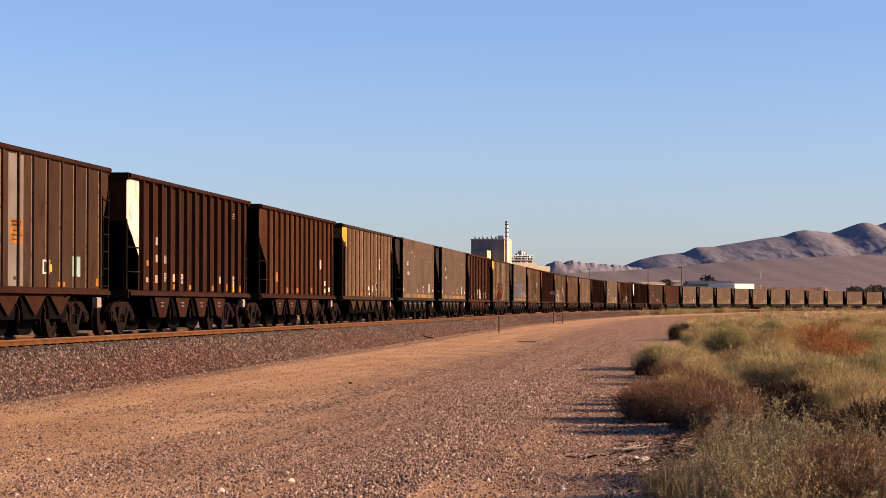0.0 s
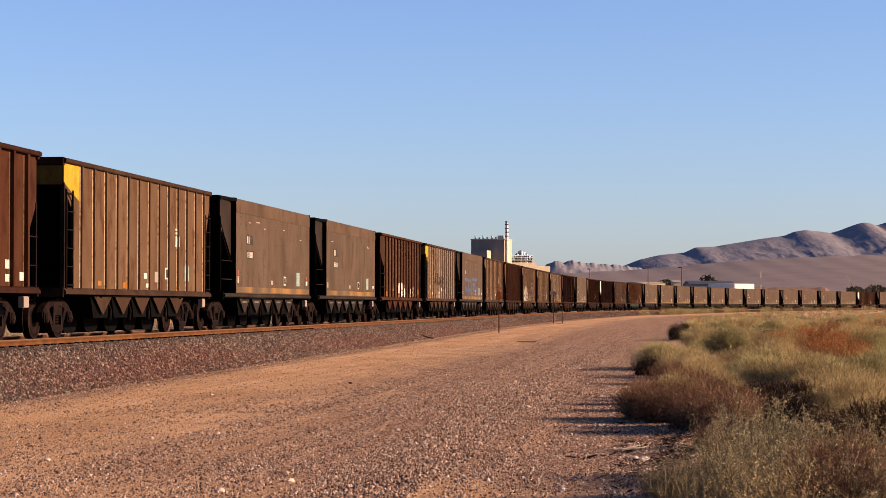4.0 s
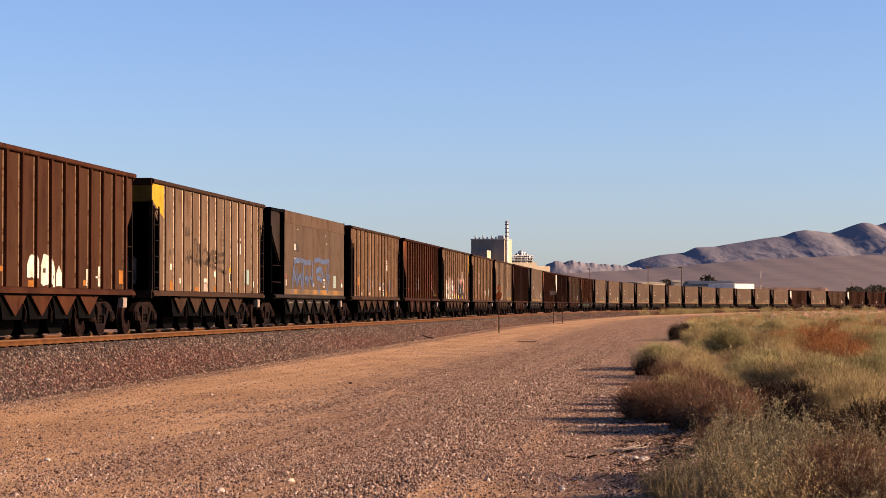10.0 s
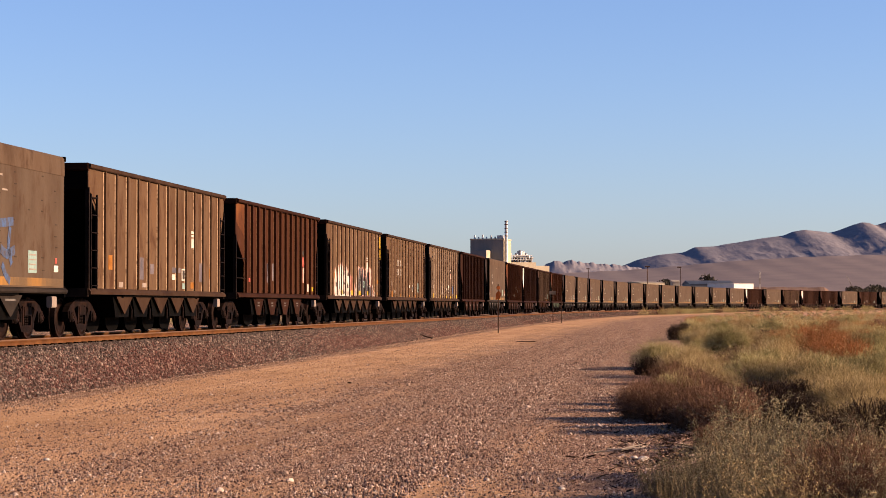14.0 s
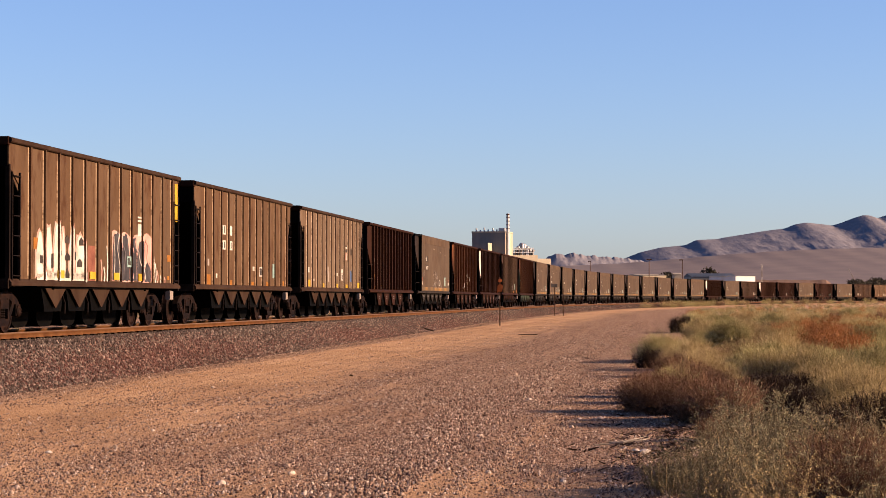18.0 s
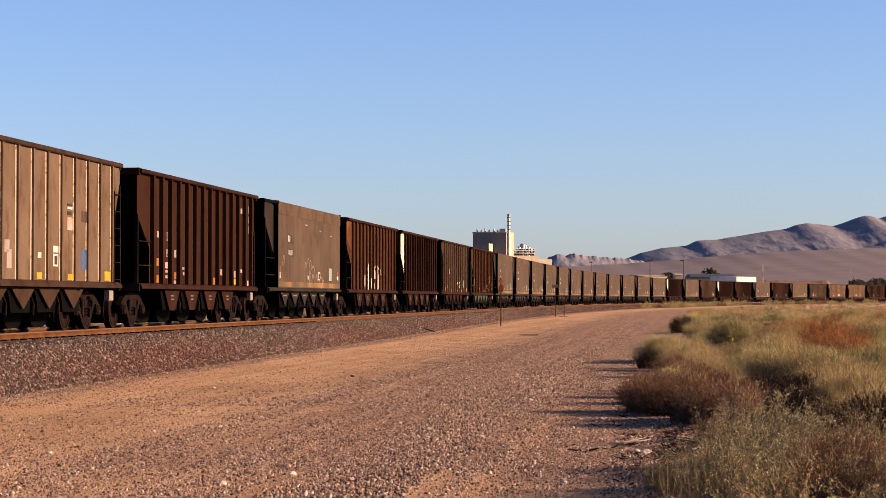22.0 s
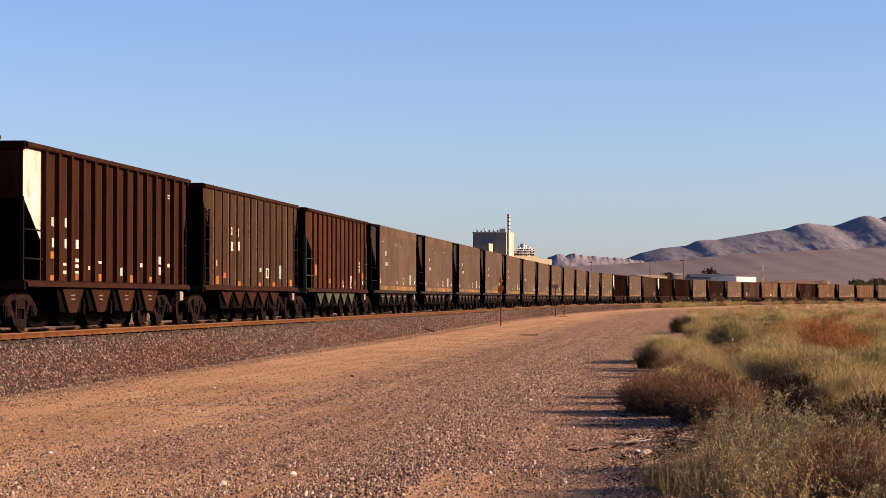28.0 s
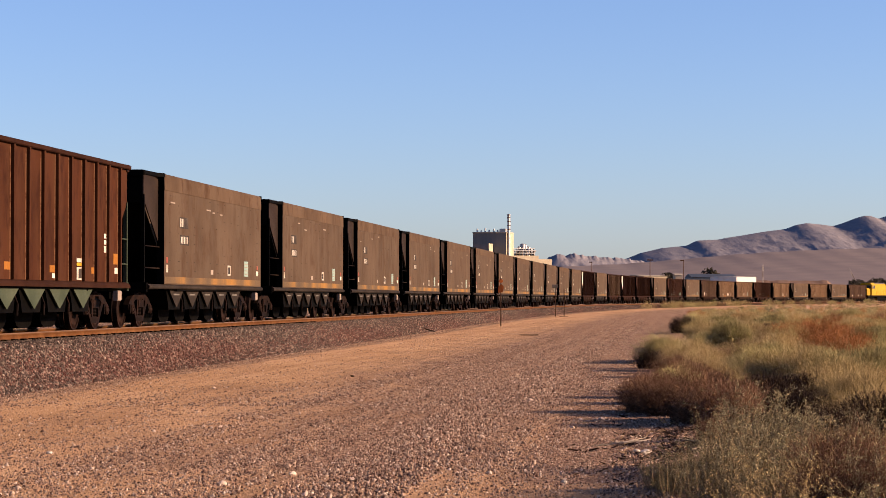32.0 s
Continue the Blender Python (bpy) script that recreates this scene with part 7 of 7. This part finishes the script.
spray_fill(7, WHITE, -5.3, -1.6, 1.08, 1.32, 21, 0.4, "white sprayed letters").location.y = -0.006
for n, (x0, x1, z0, z1) in enumerate(((-5.1, -4.9, 1.45, 1.75), (-4.3, -4.15, 1.35, 1.9), (-3.75, -3.55, 1.62, 1.85), (-3.3, -2.95, 1.92, 2.1), (-3.3, -2.9, 1.55, 1.72), (-3.25, -2.95, 1.14, 1.38), (-2.6, -2.45, 1.55, 1.9), (-2.35, -1.95, 1.42, 1.62), (-2.2, -1.85, 1.88, 2.1))):
    spray_fill(7, INK, x0, x1, z0, z1, 30 + n, 0.3, "black sprayed accents", True).location.y = -0.012
mark(7, RUSTPINK, -1.45, -0.85, 1.12, 1.92, 0.004, "faded_mark", "faded dull pink patch")
spray_fill(7, PINK, 0.58, 4.35, 1.10, 2.34, 41, 0.10, "pale pink rim of sprayed letters")
for n, (x0, x1, z1) in enumerate(((0.62, 1.35, 2.28), (1.38, 2.15, 2.26), (2.18, 2.85, 2.22), (2.9, 3.6, 2.16), (3.65, 4.25, 1.62))):
    spray_fill(7, SLATE, x0, x1, 1.12, z1, 50 + n, 0.12, "dark grey-violet sprayed letters", True).location.y = -0.006
for n, pts in enumerate(([(1.2, 2.26), (1.05, 1.9), (1.25, 1.5), (1.2, 1.15)], [(1.5, 2.0), (1.75, 1.8), (1.6, 1.3)], [(2.3, 1.95), (2.45, 1.6), (2.3, 1.2)], [(3.0, 1.9), (3.2, 1.6), (3.55, 1.45), (3.7, 1.2)], [(2.75, 2.2), (2.6, 2.05), (2.9, 1.85)], [(3.7, 2.15), (3.95, 2.0), (3.85, 1.7), (4.2, 1.5)], [(0.75, 1.2), (0.8, 1.7), (0.7, 2.2)])):
    spray_line(7, (WHITE, SKYSPRAY, PINK)[n % 3], pts, 0.045, "thin pale outline of the sprayed shapes", 0.018)
mark(7, MINT, 1.92, 2.32, 1.48, 1.74, 0.020)
mark(7, INK, 2.0, 2.14, 1.53, 1.70, 0.023)
mark(7, INK, 2.18, 2.26, 1.53, 1.62, 0.023)
for n, (x, z) in enumerate(((-0.35, 1.62), (-0.1, 1.45), (0.15, 1.95), (0.38, 1.6), (4.55, 1.95), (4.75, 1.6), (4.95, 1.42), (5.25, 1.3), (5.5, 1.62), (5.7, 1.25))):
    spray_line(7, WHITE if n % 3 else PINK, [(x, 1.12), (x + 0.05, 1.12 + (z - 1.12) * 0.5), (x - 0.04, z)], 0.075, "thin white tag", 0.009)
for x0 in (-3.85, -1.35, 0.70, 2.98):
    mark(7, YELLOW, x0, x0 + 0.5, 1.16, 1.33, 0.024)
# white bubbles on a grey-brown car
for n, (x0, x1, z0, z1) in enumerate(((-1.25, -0.62, 1.28, 1.78), (-0.30, 0.35, 1.12, 1.84), (0.40, 0.72, 1.12, 1.75), (0.80, 1.22, 1.12, 1.62))):
    spray_fill(2, WHITE, x0, x1, z0, z1, 110 + n, 0.3, "white sprayed bubbles", True)
for n, (x0, x1, z0, z1) in enumerate(((-0.16, 0.02, 1.40, 1.60), (0.5, 0.62, 1.3, 1.45))):
    spray_fill(2, SPRAY, x0, x1, z0, z1, 114 + n, 0.3, "dark gaps in the sprayed bubbles", True).location.y = -0.006
# white scrawl on a rusty car
for n, (x0, x1, z0, z1) in enumerate(((-2.6, -2.2, 1.15, 1.85), (-1.6, -1.25, 1.1, 2.25), (-0.7, -0.4, 1.15, 1.6), (0.35, 0.75, 1.5, 2.05), (0.3, 0.5, 1.15, 1.5), (1.3, 1.65, 1.1, 2.0), (2.0, 2.2, 1.15, 1.5))):
    spray_fill(12, WHITE, x0, x1, z0, z1, 70 + n, 0.35, "white sprayed scrawl")
for pts in ([(-1.2, 1.3), (-0.9, 1.75), (-0.6, 1.3)], [(0.4, 2.05), (0.9, 2.1), (0.8, 1.6)], [(1.2, 1.9), (1.6, 2.05), (1.9, 1.6)]):
    spray_line(12, WHITE, pts, 0.09, "white sprayed scrawl")
# smaller marks on the further cars
for i in cars:
    if i > 27 and kind_of(i) != "smooth":
        g = random.Random(i)
        for k in range(g.randint(2, 4)):
            x = g.uniform(-5, 5.5)
            mark(i, g.choice([WHITE, PALE, MINT, PALE]), x, x + g.uniform(0.3, 0.55), 1.3, g.uniform(1.6, 1.95))
        for k in range(2):
            x = g.uniform(-5, 5.5)
            mark(i, ORANGE, x, x + 0.4, 1.14, 1.34)


# ---- movement ----
S0, V0, ACC = 24.49, 9.4985, 0.0035


def travel(t):
    return V0 * (t - 6) + ACC * (t - 6) ** 2


def car_pose(s, t, half=6.01):
    """A car whose middle stands at s at 6 s, its two trucks on the track."""
    q = s - travel(t)
    a, b = on_track(q - half).translation, on_track(q + half).translation
    d = (b - a).normalized()
    y = Vector((0, 0, 1)).cross(d).normalized()
    m = Matrix((d, y, d.cross(y))).transposed().to_4x4()
    return Matrix.Translation((a + b) / 2) @ m


def motions():
    times = [float(t) for t in range(0, 33)]
    spin_times = [k / 15 for k in range(0, 481)]
    for i, car in cars.items():
        s = S0 + PITCH * i + HALF
        walk(car, [(t, car_pose(s, t)) for t in times])
    walk(loco, [(t, car_pose(S0 + PITCH * 45 + 10.6, t, 7.0)) for t in times])
    # wheels roll without slip; a turn per wheel place, shared by the whole train
    turns = {}
    for thing in (*cars.values(), loco):
        for ob in thing.children:
            if base_name(ob) != "wheelset":
                continue
            at = ob.matrix_basis.translation.copy()
            key = round(at.x, 2)
            if key not in turns:
                walk(ob, [(t, Matrix.Translation(at) @ Matrix.Rotation(-(travel(t) - travel(0)) / WHEEL_R, 4, "Y")) for t in spin_times])
                turns[key] = ob
            else:
                ob.rotation_mode = "QUATERNION"
                src = turns[key].animation_data
                ob.animation_data_create()
                ob.animation_data.action = src.action
                ob.animation_data.action_slot = src.action_slot
    # the bird: in from beyond the view, past the mountain, up and out
    d = 105.0
    path = [(0, 1900, 520), (20, 1800, 470), (22, 1660, 400), (22.6, 1572, 350), (22.8, 1540, 332), (23.0, 1507, 306), (23.3, 1505, 272), (23.6, 1521, 258), (24.0, 1557, 166), (24.5, 1566, 76), (24.6, 1563, 40), (25.2, 1600, -60), (28, 1800, -500), (32, 2000, -900)]
    rows = []
    for t, px, py in path:
        bank = 12 if 23.4 < t < 24.2 else 0
        rows.append((t, pose((px - 784 - 3.4) / LENS * d, d, EYE[2] + (543.4 - 12.2 - py) / LENS * d, 5, bank, 170)))
    walk(bird, rows)
    for k, w in wings:
        flap = []
        for j in range(0, 33 * 4):
            t = j / 4
            if t <= 32:
                flap.append((t, pose(k * 0.03, 0, 0.018, 0, -k * (8 + 20 * math.sin(t * 9.0)), 0)))
        walk(w, flap)


motions()
